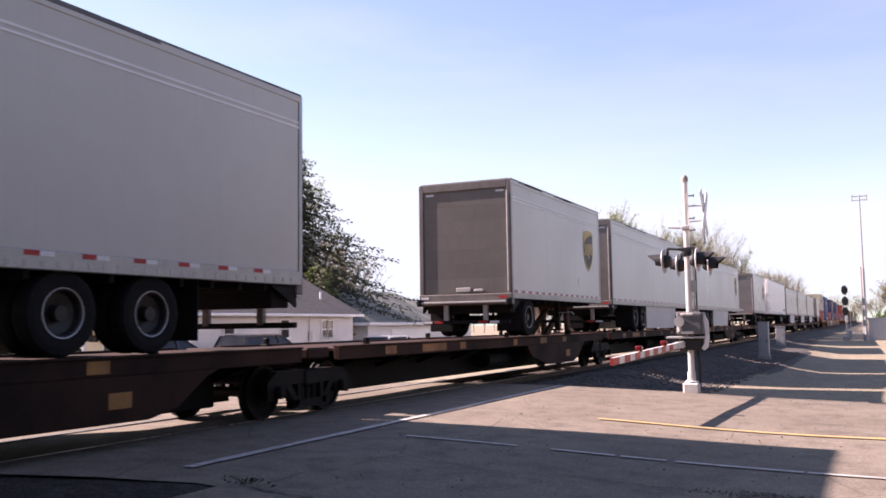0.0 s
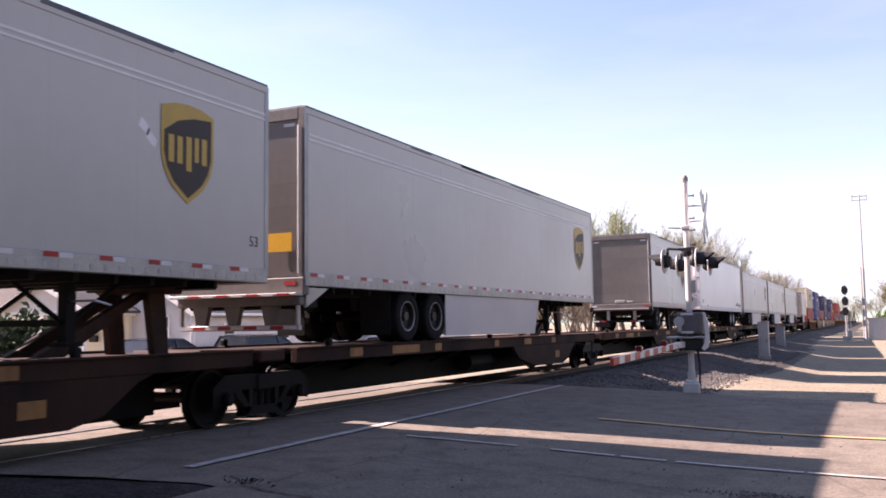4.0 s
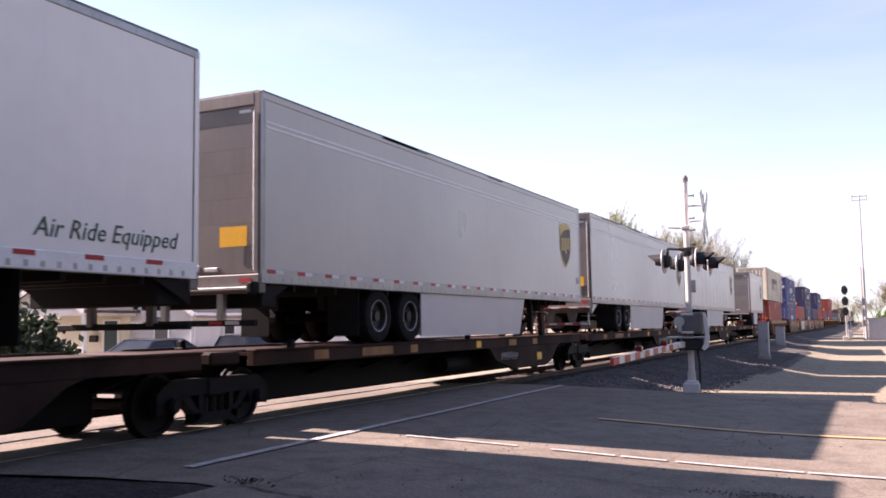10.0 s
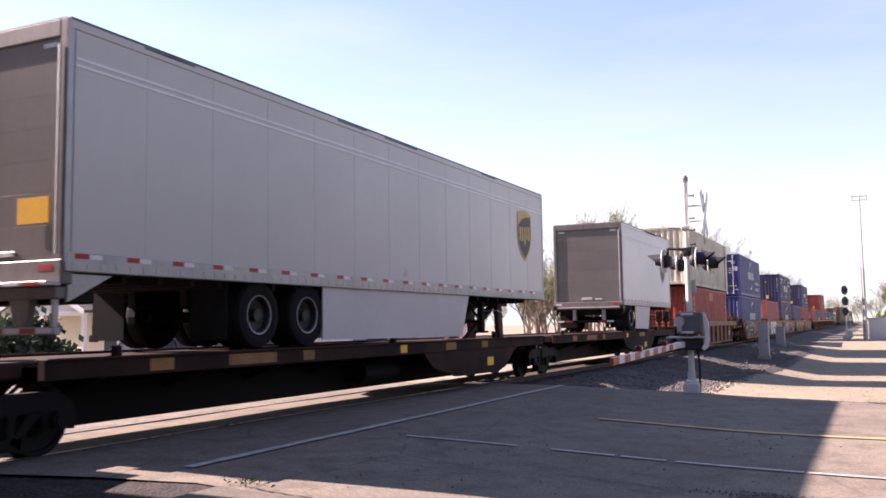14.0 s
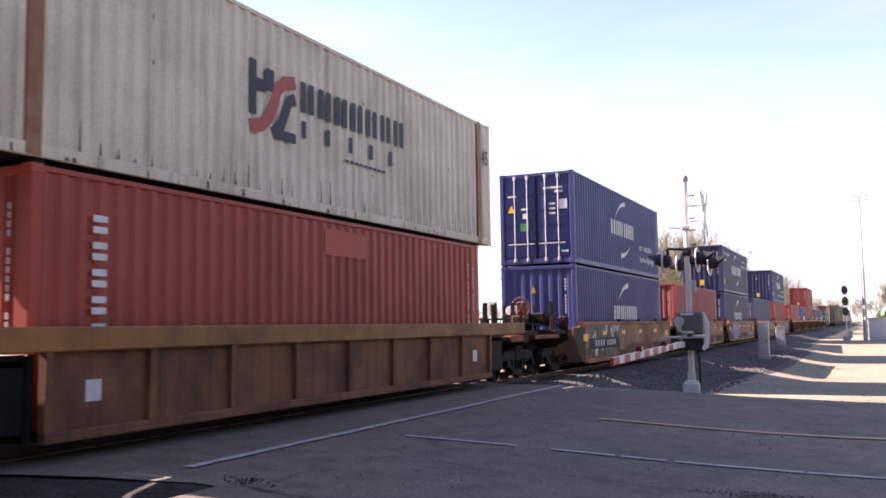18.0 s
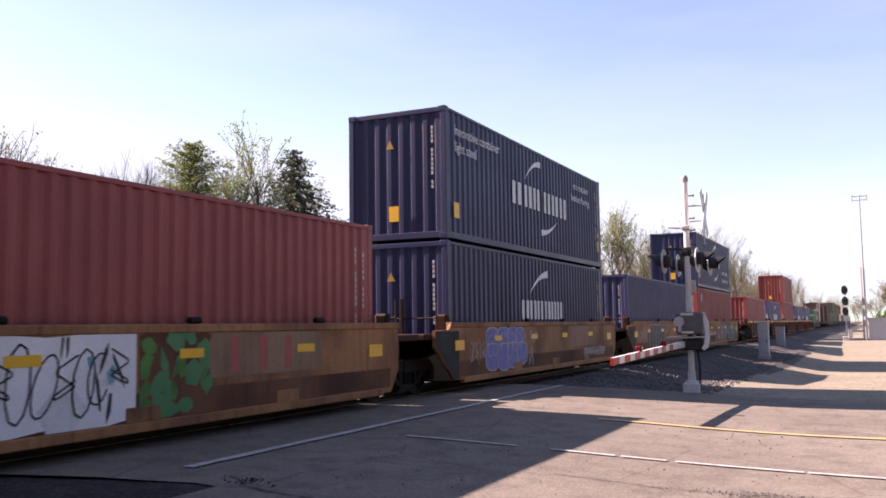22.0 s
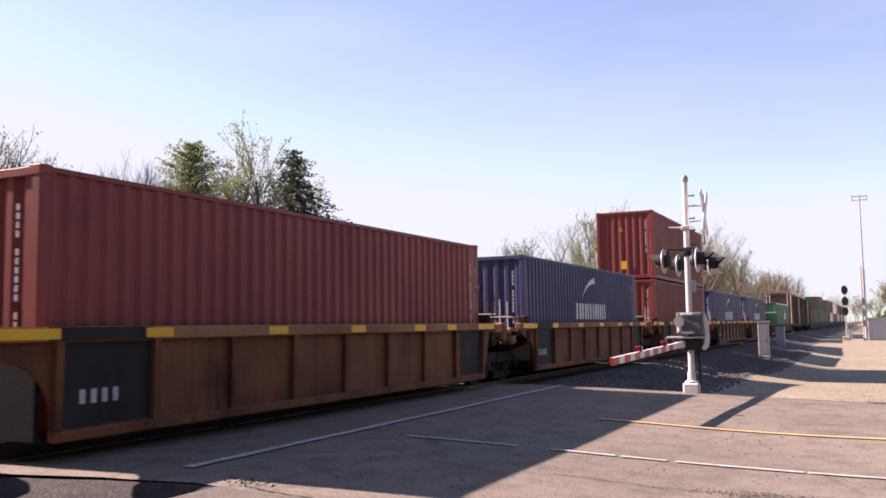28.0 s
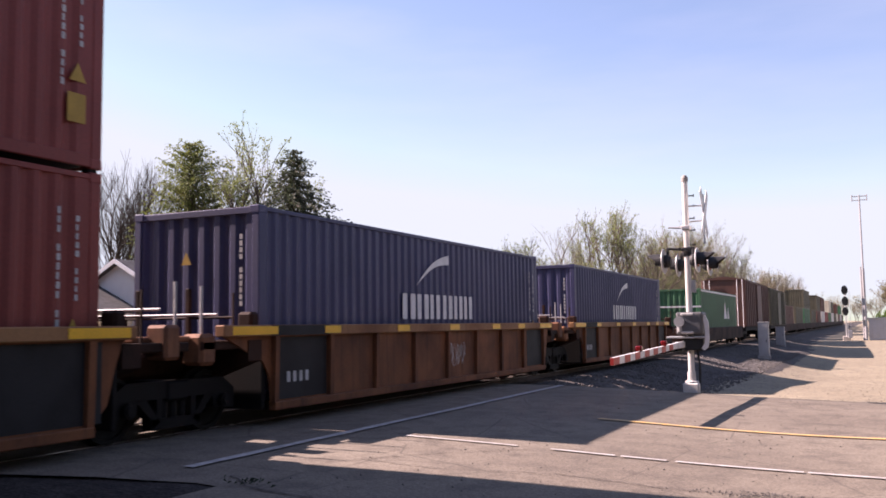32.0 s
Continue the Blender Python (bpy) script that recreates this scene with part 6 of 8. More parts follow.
    for x in (-0.78, 0.78):
        leg = part("leg", Build().cbox(x - 0.07, x + 0.07, *yy(ld - 0.08, ld + 0.08), 1.26, zb, 0.01), M["under"], lg)
        part("foot", Build().cbox(x - 0.14, x + 0.14, *yy(ld - 0.14, ld + 0.14), 1.22, 1.27, 0.01), M["under"], leg)
        part("brace", Build().tube((x, Y(ld), 1.45), (x, Y(ld - 0.9), zb), 0.03, n=6).tube((x, Y(ld), 1.45), (x, Y(ld + 0.9), zb), 0.03, n=6), M["under"], lg)
    part("crank", Build().tube((0.85, Y(ld), 1.75), (1.22, Y(ld), 1.75), 0.015, n=6).tube((1.22, Y(ld), 1.75), (1.22, Y(ld + 0.25), 1.70), 0.015, n=6), M["galv"], lg)
    if length < 10:
        for x in (-0.5, 0.5):
            part("frame_truss", Build().tube((x, Y(2.6), zb), (x, Y(2.7), 1.5), 0.045, n=6).tube((x, Y(2.7), 1.5), (x, Y(ld), 1.5), 0.035, n=6).tube((x, Y(2.7), 1.5), (x, Y(3.6), zb), 0.03, n=6), M["under"], t)
    if skirt:
        s0, s1 = (5.25, 11.0) if length > 10 else (1.95, 4.3)
        for sx in (-1, 1):
            b = Build()
            pr = [(Y(s0), zb), (Y(s1 + 0.15), zb), (Y(s1 - 0.25), 1.17), (Y(s0), 1.20)]
            b.prism(pr, "x", sx * 1.25 - 0.012, sx * 1.25 + 0.012)
            part("side_skirt", b, M["skirt"], t, "pale side skirt panel")
    part("wheel_tub", Build().cbox(-1.15, 1.15, *yy(0.15, 0.6), zb - 0.35, zb, 0.02), M["under"], t)
    if badge:
        cy = L - (1.45 if length > 10 else 1.30) - shift
        x = W + 0.012
        sh = [(-0.50, 4.22), (-0.25, 4.29), (0.0, 4.31), (0.25, 4.29), (0.50, 4.22), (0.50, 3.62), (0.44, 3.40), (0.30, 3.20), (0.0, 2.99), (-0.30, 3.20), (-0.44, 3.40), (-0.50, 3.62)]
        bg = part("badge", Build().poly([(x, cy + p, q + 0.05) for p, q in sh]), M["gold"], t, "gold and brown shield badge", fix=False)
        inn = [(-0.45, 3.90), (-0.2, 4.06), (0.1, 4.14), (0.45, 4.17), (0.45, 3.63), (0.39, 3.43), (0.27, 3.26), (0.0, 3.06), (-0.27, 3.26), (-0.39, 3.43), (-0.45, 3.63)]
        part("field", Build().poly([(x + 0.003, cy + p, q + 0.05) for p, q in inn]), M["brown"], bg, "dark brown shield field", fix=False)
        g = Build()
        for a, b_, c, d in ((-0.37, -0.27, 3.50, 3.86), (-0.21, -0.11, 3.50, 3.86), (-0.04, 0.06, 3.42, 3.88), (0.12, 0.20, 3.56, 3.89), (0.26, 0.36, 3.54, 3.90)):
            g.poly([(x + 0.006, cy + a, c + 0.05), (x + 0.006, cy + b_, c + 0.05), (x + 0.006, cy + b_, d + 0.05), (x + 0.006, cy + a, d + 0.05)])
        tagged(part("bars", g, M["gold"], bg, "gold bars", fix=False), kind="stuff")
    return t


PARCEL = "aged white parcel trailer with a shield badge"
s1 = spine_car(-136.0, (-153.2, -136.0, -118.7, -101.75, -84.2, -68.3), (False, True), "rust-brown articulated spine car carrying highway trailers", "ochre")
s2 = spine_car(-64.1, (-64.1, -47.6, -30.5, -13.1, 4.2, 20.1), (True, True), "rust-brown articulated spine car carrying highway trailers")
highway_trailer(-136.55 - 16.2, 16.2, "plain grey-white trailer with its tandem wheels at the rear end", "plain", False, False, False)
highway_trailer(-127.4, 8.05, "short " + PARCEL, skirt=False)
t2 = highway_trailer(-117.8, 15.85, "long " + PARCEL, top=5.03, shift=0.30)
t3 = highway_trailer(-101.0, 16.3, "long parcel trailer, aged white, shield badge and yellow door plate", top=4.945, guard=True)
highway_trailer(-76.1, 8.35, "short " + PARCEL, skirt=False, shift=0.30)
t5 = highway_trailer(-64.55, 16.3, "clean white rental trailer with its nose foremost and no badge", "white", False, False, False, "trailer_new", top=5.15)
t6 = highway_trailer(-46.9, 16.05, "long parcel trailer, aged white, shield badge and yellow door plate", top=4.93)
t7 = highway_trailer(-29.66, 16.1, "long parcel trailer, aged white, shield badge and yellow door plate", top=4.97, guard=True)
t8 = highway_trailer(-12.34, 16.13, "long parcel trailer, panelled sides, shield badge and yellow door plate", top=4.945, seam=0.003, guard=True)
highway_trailer(12.5, 8.4, "short skirted parcel trailer, aged white, shield badge", shift=0.18)
for tt in (t3, t6, t7, t8):
    part("door_plate", Build().box(0.55, 1.05, -0.006, 0.0, 2.62, 2.92), M["yellow"], tt, "yellow door placard")
words(t5, "lettering", "Air Ride Equipped", 13.70, 2.43, 0.31, 1.302, M["mark_pine"], 0.96, label="dark green italic lettering")
ride = [o for o in t5.children if o.name.startswith("lettering")][-1]
ride.data.transform(Matrix(((1, 0.25, 0, 0), (0, 1, 0, 0), (0, 0, 1, 0), (0, 0, 0, 1))))
blocks(t5, "code_bars", [(0.55 + 0.2 * i, 0.70 + 0.2 * i, 2.55, 2.60) for i in range(3)] + [(0.55, 1.1, 2.46, 2.50)], 1.299, M["mark_dark"])
nose = Build()
for i in range(10):
    nose.box(-0.2 + i * 0.115, -0.12 + i * 0.115, -0.006, 0, 4.72, 4.88)
part("code_bars", nose, M["mark_dark"], t5, "dark code bars on the nose", fix=False)
emblem = part("emblem", Build().box(-0.62, 0.17, -0.008, -0.005, 4.505, 4.52).box(-0.62, 0.17, -0.008, -0.005, 4.235, 4.25).box(-0.62, -0.60, -0.008, -0.005, 4.25, 4.50).box(0.15, 0.17, -0.008, -0.005, 4.25, 4.50), M["mark_pine"], t5, "dark green framed maker's emblem", fix=False)
marks = Build()
for k in range(7):
    marks.box(-0.53 + 0.09 * k, -0.475 + 0.09 * k, -0.008, -0.005, 4.30, 4.46 if k in (0, 4) else 4.41)
part("emblem_mark", marks, M["mark_pine"], emblem, fix=False)
for x0, x1 in ((-1.27, -0.55), (-0.542, 0.10), (0.108, 0.74), (0.748, 1.12)):
    part("nose_panel", Build().cbox(x0, x1, -0.005, 0.0, 2.24, 4.70, 0.002), M["nose_skin"], t5, "grimy white nose sheet")
part("nose_rail", Build().cbox(-1.29, 1.29, -0.02, 0.0, 2.08, 2.22, 0.006), M["nose_skin"], t5)
part("placard", Build().box(-0.30, -0.05, -0.008, -0.005, 2.98, 3.04).box(-0.14, -0.02, -0.008, -0.005, 2.50, 2.64), M["mark_dark"], t5, "small dark placards", fix=False)
part("placard", Build().box(0.18, 0.34, -0.008, -0.005, 2.40, 2.54), M["yellow"], t5, "small yellow placard", fix=False)
part("nose_corner", Build().cbox(1.0, 1.30, -0.03, 0.30, 3.78, 4.95, 0.02), M["trailer_new"], t5)
for yl in (6.1, 7.3):
    part("spare_rack", Build().tube((1.0, yl, 2.06), (1.0, yl, 1.50), 0.035, n=6).tube((-1.0, yl, 2.06), (-1.0, yl, 1.50), 0.035, n=6).tube((-1.0, yl, 1.50), (1.0, yl, 1.50), 0.035, n=6), M["under"], t5)
part("spare_rack", Build().tube((1.0, 6.1, 1.50), (1.0, 7.3, 1.46), 0.03, n=6).tube((0.4, 6.1, 1.50), (0.4, 7.3, 1.50), 0.03, n=6), M["under"], t5)
light_box = part("light_box", Build().cbox(0.58, 0.84, -0.04, 0.0, 3.22, 3.42, 0.01), M["stripe"], t5)
part("socket", Build().cbox(0.63, 0.79, -0.05, -0.03, 3.25, 3.39, 0.01), M["under"], light_box, "dark square socket")
part("coupling_panel", Build().cbox(0.50, 0.90, -0.05, 0.0, 2.50, 2.72, 0.02).tube((0.74, -0.06, 2.86), (0.74, 0, 2.86), 0.06, n=10).tube((0.81, -0.06, 3.00), (0.81, 0, 3.00), 0.06, n=10).tube((0.70, -0.03, 2.52), (0.72, -0.02, 2.10), 0.02, n=6), M["under"], t5)
words(t6, "lettering", "53", 15.55, 2.62, 0.26, 1.299, M["mark_dark"])
words(t2, "lettering", "53", 15.40, 2.58, 0.22, 1.299, M["mark_dark"])
for y, z, tilt in ((13.22, 3.92, 0.10), (13.34, 3.80, 0.12)):
    part("tape_patch", Build().poly([(1.2965, y, z), (1.2965, y + 0.16, z - tilt), (1.2965, y + 0.20, z - tilt + 0.10), (1.2965, y + 0.05, z + 0.12)]), M["stripe"], t2, "torn white tape patch", fix=False)


def side_poly(car, name, prof, mat, x0, x1, label=""):
    return [part(name, Build().prism(prof, "x", *((x0, x1) if s > 0 else (-x1, -x0))), mat, car, label) for s in (1, -1)]


def end_platform(c, y, sgn, mat):
    """Walkway, crossover rail and posts at a well end; sgn: +1 where the well begins after y."""
    part("end_platform", Build().cbox(-1.40, 1.40, min(y, y + sgn * 1.15), max(y, y + sgn * 1.15), 1.12, 1.24, 0.015), mat, c)
    part("end_sill", Build().prism([(-1.45, 1.24), (-1.45, 0.95), (-0.5, 0.62), (0.5, 0.62), (1.45, 0.95), (1.45, 1.24)], "y", min(y + sgn * 0.9, y + sgn * 1.2), max(y + sgn * 0.9, y + sgn * 1.2)), mat, c)
    hr = Build()
    for x in (-1.3, -0.45, 0.5, 1.3):
        hr.tube((x, y + sgn * 0.75, 1.2), (x, y + sgn * 0.75, 1.9), 0.018, n=6)
    hr.tube((-1.3, y + sgn * 0.75, 1.56), (1.3, y + sgn * 0.75, 1.56), 0.018, n=6)
    part("handrail", hr, M["spine"], c)
    for x in (-0.45, 0.5):
        part("end_post", Build().cbox(x - 0.035, x + 0.035, y + sgn * 0.75 - 0.035, y + sgn * 0.75 + 0.035, 1.2, 1.98, 0.008), M["rust_post"] if mat == M["well_red"] else M["spine"], c)
    for x in (-1.25, 1.25):
        part("corner_guide", Build().cbox(x - 0.13, x + 0.13, min(y + sgn * 1.05, y + sgn * 1.25), max(y + sgn * 1.05, y + sgn * 1.25), 1.24, 1.64, 0.04), mat, c)


def well_unit(c, n, e, style):
    """One well between its trucks; n and e are the box ends."""
    if style == "plate":
        a, b_ = n - 0.45, e + 0.45
        prof = [(a - 0.75, 1.30), (a - 0.75, 0.98), (a - 0.45, 0.72), (a + 0.15, 0.28), (b_ - 0.30, 0.24), (b_ - 0.02, 0.62), (b_ - 0.02, 1.44), (a, 1.44), (a - 0.1, 1.32)]
        sides = side_poly(c, "side_plate", prof, M["well_brown"], 1.43, 1.50)
        for k, s in enumerate((1, -1)):
            part("top_chord", Build().cbox(s * 1.45 - 0.07, s * 1.45 + 0.07, a, b_, 1.36, 1.47, 0.012), M["well_brown"], sides[k])
            part("bottom_chord", Build().cbox(s * 1.46 - 0.06, s * 1.46 + 0.06, a + 0.6, b_ - 0.6, 0.20, 0.32, 0.012), M["well_brown"], sides[k])
        part("patch", Build().prism([(a - 0.74, 1.29), (a - 0.74, 0.99), (a - 0.44, 0.74), (a + 0.15, 0.30), (a + 0.38, 0.30), (a + 0.38, 1.29)], "x", 1.5003, 1.503), M["patch_dark"], sides[0], "dark grimy end panel")
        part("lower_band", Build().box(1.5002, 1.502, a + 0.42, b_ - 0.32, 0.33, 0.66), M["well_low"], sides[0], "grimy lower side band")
        for y0, w in ((n - 0.27, 0.45), (n + 1.88, 0.45), (n + 4.36, 0.45), (n + 6.88, 0.44), (n + 9.42, 0.46), (e - 0.64, 0.46)):
            zc, zh = (0.99, 0.105) if y0 < n or y0 > e - 1 else (1.10, 0.06)
            part("reflector", Build().box(1.5005, 1.514, y0, y0 + w, zc - zh, zc + zh), M["yellow"], sides[0], "yellow reflector plate")
        for y0 in (n + 3.1, n + 6.0, n + 8.9):
            part("pad", Build().cbox(1.50, 1.515, y0, y0 + 0.55, 0.32, 0.50, 0.004), M["well_brown"], sides[0])
            part("lug", Build().cbox(1.38, 1.48, y0 + 1.1, y0 + 1.35, 1.47, 1.56, 0.03), M["truck"], sides[0])
    else:
        tan = M["well_red"] if style == "arch" else M["well_tan"]
        a = n - (1.15 if style == "arch" else 1.25)
        b_ = e + (0.30 if style == "arch" else 2.1)
        lo = [(a + 0.62 + 0.55 * math.cos(t_), 0.45 + 0.62 * math.sin(t_)) for t_ in [math.pi / 2 - math.pi / 2 * k / 6 for k in range(7)]] if style == "arch" else [(n + 0.0, 1.2)]
        hi = [(e - 0.30, 0.30), (e - 0.06, 0.55), (e + 0.06, 1.0)] if style == "arch" else [(e, 1.2)]
        prof = [(a + 0.1 if style == "arch" else n, 1.30)] + lo + [(lo[-1][0] + 0.0, 0.26), (hi[0][0], 0.26)] + hi + [(b_ - 0.12 if style == "arch" else e, 1.30)]
        sides = side_poly(c, "side_sheet", prof, tan, 1.40, 1.435)
        ch = M["chord_tan"] if style == "arch" else M["ochre"]
        for k, s in enumerate((1, -1)):
            part("top_chord", Build().cbox(s * 1.45 - 0.08, s * 1.45 + 0.08, a, b_, 1.29 if style == "arch" else 1.18, 1.45, 0.015), ch, sides[k])
            y0, y1 = (lo[-1][0], hi[0][0])
            part("bottom_chord", Build().cbox(s * 1.45 - 0.05, s * 1.45 + 0.07, y0, y1, 0.22, 0.34, 0.012), tan, sides[k])
            m = 8
            for i in range(m + 1):
                y = y0 + 0.05 + (y1 - y0 - 0.1) * i / m
                part("rib", Build().prism([(s * 1.435, 1.29), (s * 1.52, 1.29), (s * 1.50, 0.30), (s * 1.435, 0.30)], "y", y - 0.05, y + 0.05), tan, sides[k])
        if style == "arch":
            for y0, w in ((n - 0.97, 1.02), (n + 1.30, 0.46), (n + 3.71, 0.46), (n + 5.96, 0.46), (n + 8.24, 0.46), (e - 2.30, 0.44), (e - 0.71, 0.90)):
                part("reflector", Build().box(1.5305, 1.536, y0, y0 + w, 1.315, 1.43), M["yellow"], sides[0], "yellow reflector plate")
            for y0 in (n + 0.12, e - 1.5):
                part("patch", Build().box(1.4355, 1.439, y0, y0 + 1.35, 0.36, 1.27), M["patch_dark"], sides[0], "dark repainted panel")
            part("patch", Build().box(1.5302, 1.5304, n - 0.1, n + 1.42, 1.295, 1.445), M["patch_dark"], sides[0], "dark repainted rail length")
            blocks(c, "code_bars", [(n + 0.4 + i * 0.16, n + 0.48 + i * 0.16, 0.60, 0.76) for i in range(4)], 1.441, M["mark_grey"])
        else:
            for y0 in (n + 0.6, e - 0.9):
                part("placard", Build().box(1.4355, 1.44, y0, y0 + 0.22, 0.62, 0.86), M["mark"], sides[0], "white placard")
    if style == "rib":
        # flat black panels stand in for the deep shade around the trucks
        for y0, y1 in ((n - 0.85, n - 0.02), (e + 0.02, e + 1.0)):
            for x in (-1.36, 1.32):
                part("end_panel", Build().cbox(x, x + 0.04, y0, y1, 0.34, 1.16, 0.01), M["truck"], c, "black panel standing in for shade at the truck")
        part("end_deck", Build().cbox(-1.36, 1.36, e + 0.15, e + 2.5, 1.02, 1.11, 0.012), M["truck"], c)
        part("end_deck", Build().cbox(-1.36, 1.36, n - 2.3, n - 0.15, 1.02, 1.11, 0.012), M["truck"], c)
    # near-black boards added in place of the shade over the box ends
    for y0 in (n - 0.14, e + 0.06):
        part("bulkhead", Build().cbox(-1.39, 1.39, y0, y0 + 0.08, 0.24, 1.16, 0.015), M["truck"], c)
    for y in [n + 0.4 + k * (e - n - 0.8) / 5 for k in range(6)]:
        part("floor_beam", Build().cbox(-1.40, 1.40, y - 0.18, y + 0.18, 0.20, 0.33, 0.015), M["under"], c)


def well_car(u0, boxes, trucks, style, label, mat_end):
    c = moving("well_car", label, "rail car", u0, "rail cars of the train")
    for n, e in boxes:
        well_unit(c, n - u0, e - u0, style)
    for k, tk in enumerate(trucks):
        y = tk - u0
        rail_truck(c, y)
        part("bolster_casting", Build().cbox(-0.45, 0.45, y - 0.9, y + 0.9, 0.74, 1.08, 0.05), mat_end, c)
        if style == "arch" and 0 < k < len(trucks) - 1:
            part("end_bracket", Build().cbox(1.12, 1.46, y - 0.62, y - 0.34, 1.02, 1.46, 0.04).cbox(1.05, 1.40, y + 0.10, y + 0.42, 0.92, 1.34, 0.05).cbox(0.7, 1.2, y - 0.9, y + 0.6, 1.24, 1.31, 0.02), M["well_tan"], c, "tan cast end bracket")
            # rail highlights are put into its pale grey colour
            part("grab_rail", Build().tube((1.22, y - 0.2, 1.2), (1.22, y - 0.2, 2.02), 0.02, n=6).tube((1.22, y + 0.3, 1.2), (1.22, y + 0.3, 1.98), 0.02, n=6).tube((-1.2, y - 0.45, 1.66), (1.2, y - 0.45, 1.66), 0.018, n=6).tube((-1.2, y + 0.65, 1.60), (1.2, y + 0.65, 1.60), 0.018, n=6), M["cabinet"], c, "grab rail, pale grey for its highlights")
        if k > 0:
            end_platform(c, y - (0.12 if k < len(trucks) - 1 else -0.75), -1, mat_end)
        if k < len(trucks) - 1:
            end_platform(c, y + (0.12 if k else -0.75), 1, mat_end)
    return c


w1 = well_car(24.7, [(26.35, 38.54)], (24.7, 41.3), "rib", "tan-brown single well car with ribbed sides", M["spine"])
well2 = [(46.05, 58.24), (61.48, 73.67), (76.85, 89.04), (92.5, 104.6), (107.75, 119.95)]
w2 = well_car(46.05, well2, (44.3, 59.85, 75.25, 90.75, 106.15, 122.3), "plate", "dirty ochre five-unit well car covered in graffiti", M["spine"])
well3 = [(128.1, 140.1), (143.2, 155.39), (158.9, 171.09), (174.1, 186.3), (189.7, 201.9)]
w3 = well_car(128.1, well3, (126.2, 141.65, 157.15, 172.55, 188.0, 203.7), "arch", "brown five-unit well car with ribbed sides and yellow reflectors", M["spine"])
coupler(w1, 20.1 + 1.4 - 24.7, 24.7 - 1.0 - 24.7)
coupler(w2, 41.3 + 0.9 - 46.05, 44.3 - 0.9 - 46.05)
coupler(w3, 122.3 + 1.1 - 128.1, 126.2 - 1.1 - 128.1)
brake_wheel(s1, 0.6, -67.43 + 136.0, 1.72, M["truck"])
brake_wheel(w1, 0.62, 22.98 - 24.7, 1.79, M["truck"])
brake_wheel(s2, -0.22, -64.95 + 64.1, 1.74, M["truck"])
brake_wheel(s2, 0.62, 21.46 + 64.1, 1.79, M["spine"])
for x in (-1.3, -0.6, 0.6, 1.3):
    part("end_post", Build().cbox(x - 0.025, x + 0.025, -1.55, -1.5, 1.1, 1.55, 0.006), M["spine"], w1)
part("end_rail", Build().tube((-1.3, -1.52, 1.54), (1.3, -1.52, 1.54), 0.02, n=6).tube((-1.3, -1.52, 1.34), (1.3, -1.52, 1.34), 0.02, n=6), M["spine"], w1)
brake_wheel(w2, 0.60, 42.9 - 46.05, 1.88, M["rust_red"])
brake_wheel(w2, 0.60, 122.9 - 46.05, 2.05, M["spine"])
part("air_tank", Build().tube((0.2, -2.95, 1.80), (0.2, -1.85, 1.80), 0.13, n=14).tube((0.2, -3.0, 1.80), (0.2, -1.8, 1.80), 0.09, n=14), M["stripe"], w2, "pale air tank")
part("tank_cradle", Build().cbox(-0.1, 0.5, -2.8, -2.66, 1.24, 1.70, 0.02).cbox(-0.1, 0.5, -2.1, -1.96, 1.24, 1.70, 0.02).cbox(-0.5, 0.9, -3.1, -1.2, 1.36, 1.44, 0.02), M["truck"], w2)
part("valve_box", Build().cbox(0.55, 0.95, -2.2, -1.4, 1.44, 1.74, 0.04).tube((0.95, -2.0, 1.6), (1.1, -1.2, 1.3), 0.025, n=6), M["truck"], w2)
for x, y, z in ((0.6, -3.78, 2.0), (-0.5, -3.7, 1.95), (0.6, -0.55, 2.1), (1.25, -2.4, 1.6)):
    part("end_post", Build().cbox(x - 0.05, x + 0.05, y - 0.05, y + 0.05, 1.1, z, 0.01), M["spine"], w2)
for x, y, z in ((0.6, 40.35 - 24.7, 1.96), (0.6, 40.9 - 24.7, 1.93), (-0.6, 40.9 - 24.7, 1.93)):
    part("end_post", Build().cbox(x - 0.05, x + 0.05, y - 0.05, y + 0.05, 1.2, z, 0.01), M["truck"], w1)
part("step_plate", Build().cbox(1.25, 1.45, -4.4, -2.4, 1.02, 1.12, 0.015), M["well_red"], w2)
part("step_plate", Build().cbox(1.25, 1.44, 40.0 - 24.7, 41.2 - 24.7, 0.98, 1.14, 0.015), M["well_red"], w1)

# graffiti and markings along the plate-sided wells
A1, A2, A3, A4, A5 = [n - 46.05 for n, e in well2]
shards(w2, A1 + 0.32, A1 + 3.88, 0.36, 1.36, "camo_grey", ("camo_green", "well_tan", "spray_black", "mark_grey"), 3, 13, 0.20, 0.75)
part("number_panel", Build().box(1.5090, 1.5100, A1 + 0.30, A1 + 3.87, 0.62, 0.95), M["patch_dark"], w2, "dark stencil panel")
blocks(w2, "panel", [(A1 + 4.0, A1 + 4.76, 0.50, 1.02)], 1.509, M["well_pale"], "pale tan panel")
tag(w2, A1 + 6.3, A1 + 7.1, 0.72, 1.12, "mark_grey", 18, 0.014)
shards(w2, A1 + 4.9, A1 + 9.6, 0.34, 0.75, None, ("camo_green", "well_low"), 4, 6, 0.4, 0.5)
tag(w2, A1 + 10.6, A1 + 12.2, 0.6, 1.0, "mark_grey", 19, 0.018)
shards(w2, A2 - 0.5, A2 + 1.1, 0.38, 1.30, "camo_grey", ("spray_green", "spray_black"), 5, 8, 0.3, 0.6)
shards(w2, A2 + 1.06, A2 + 6.15, 0.33, 1.36, "stripe", ("mark",), 6, 5, 0.4, 0.9)
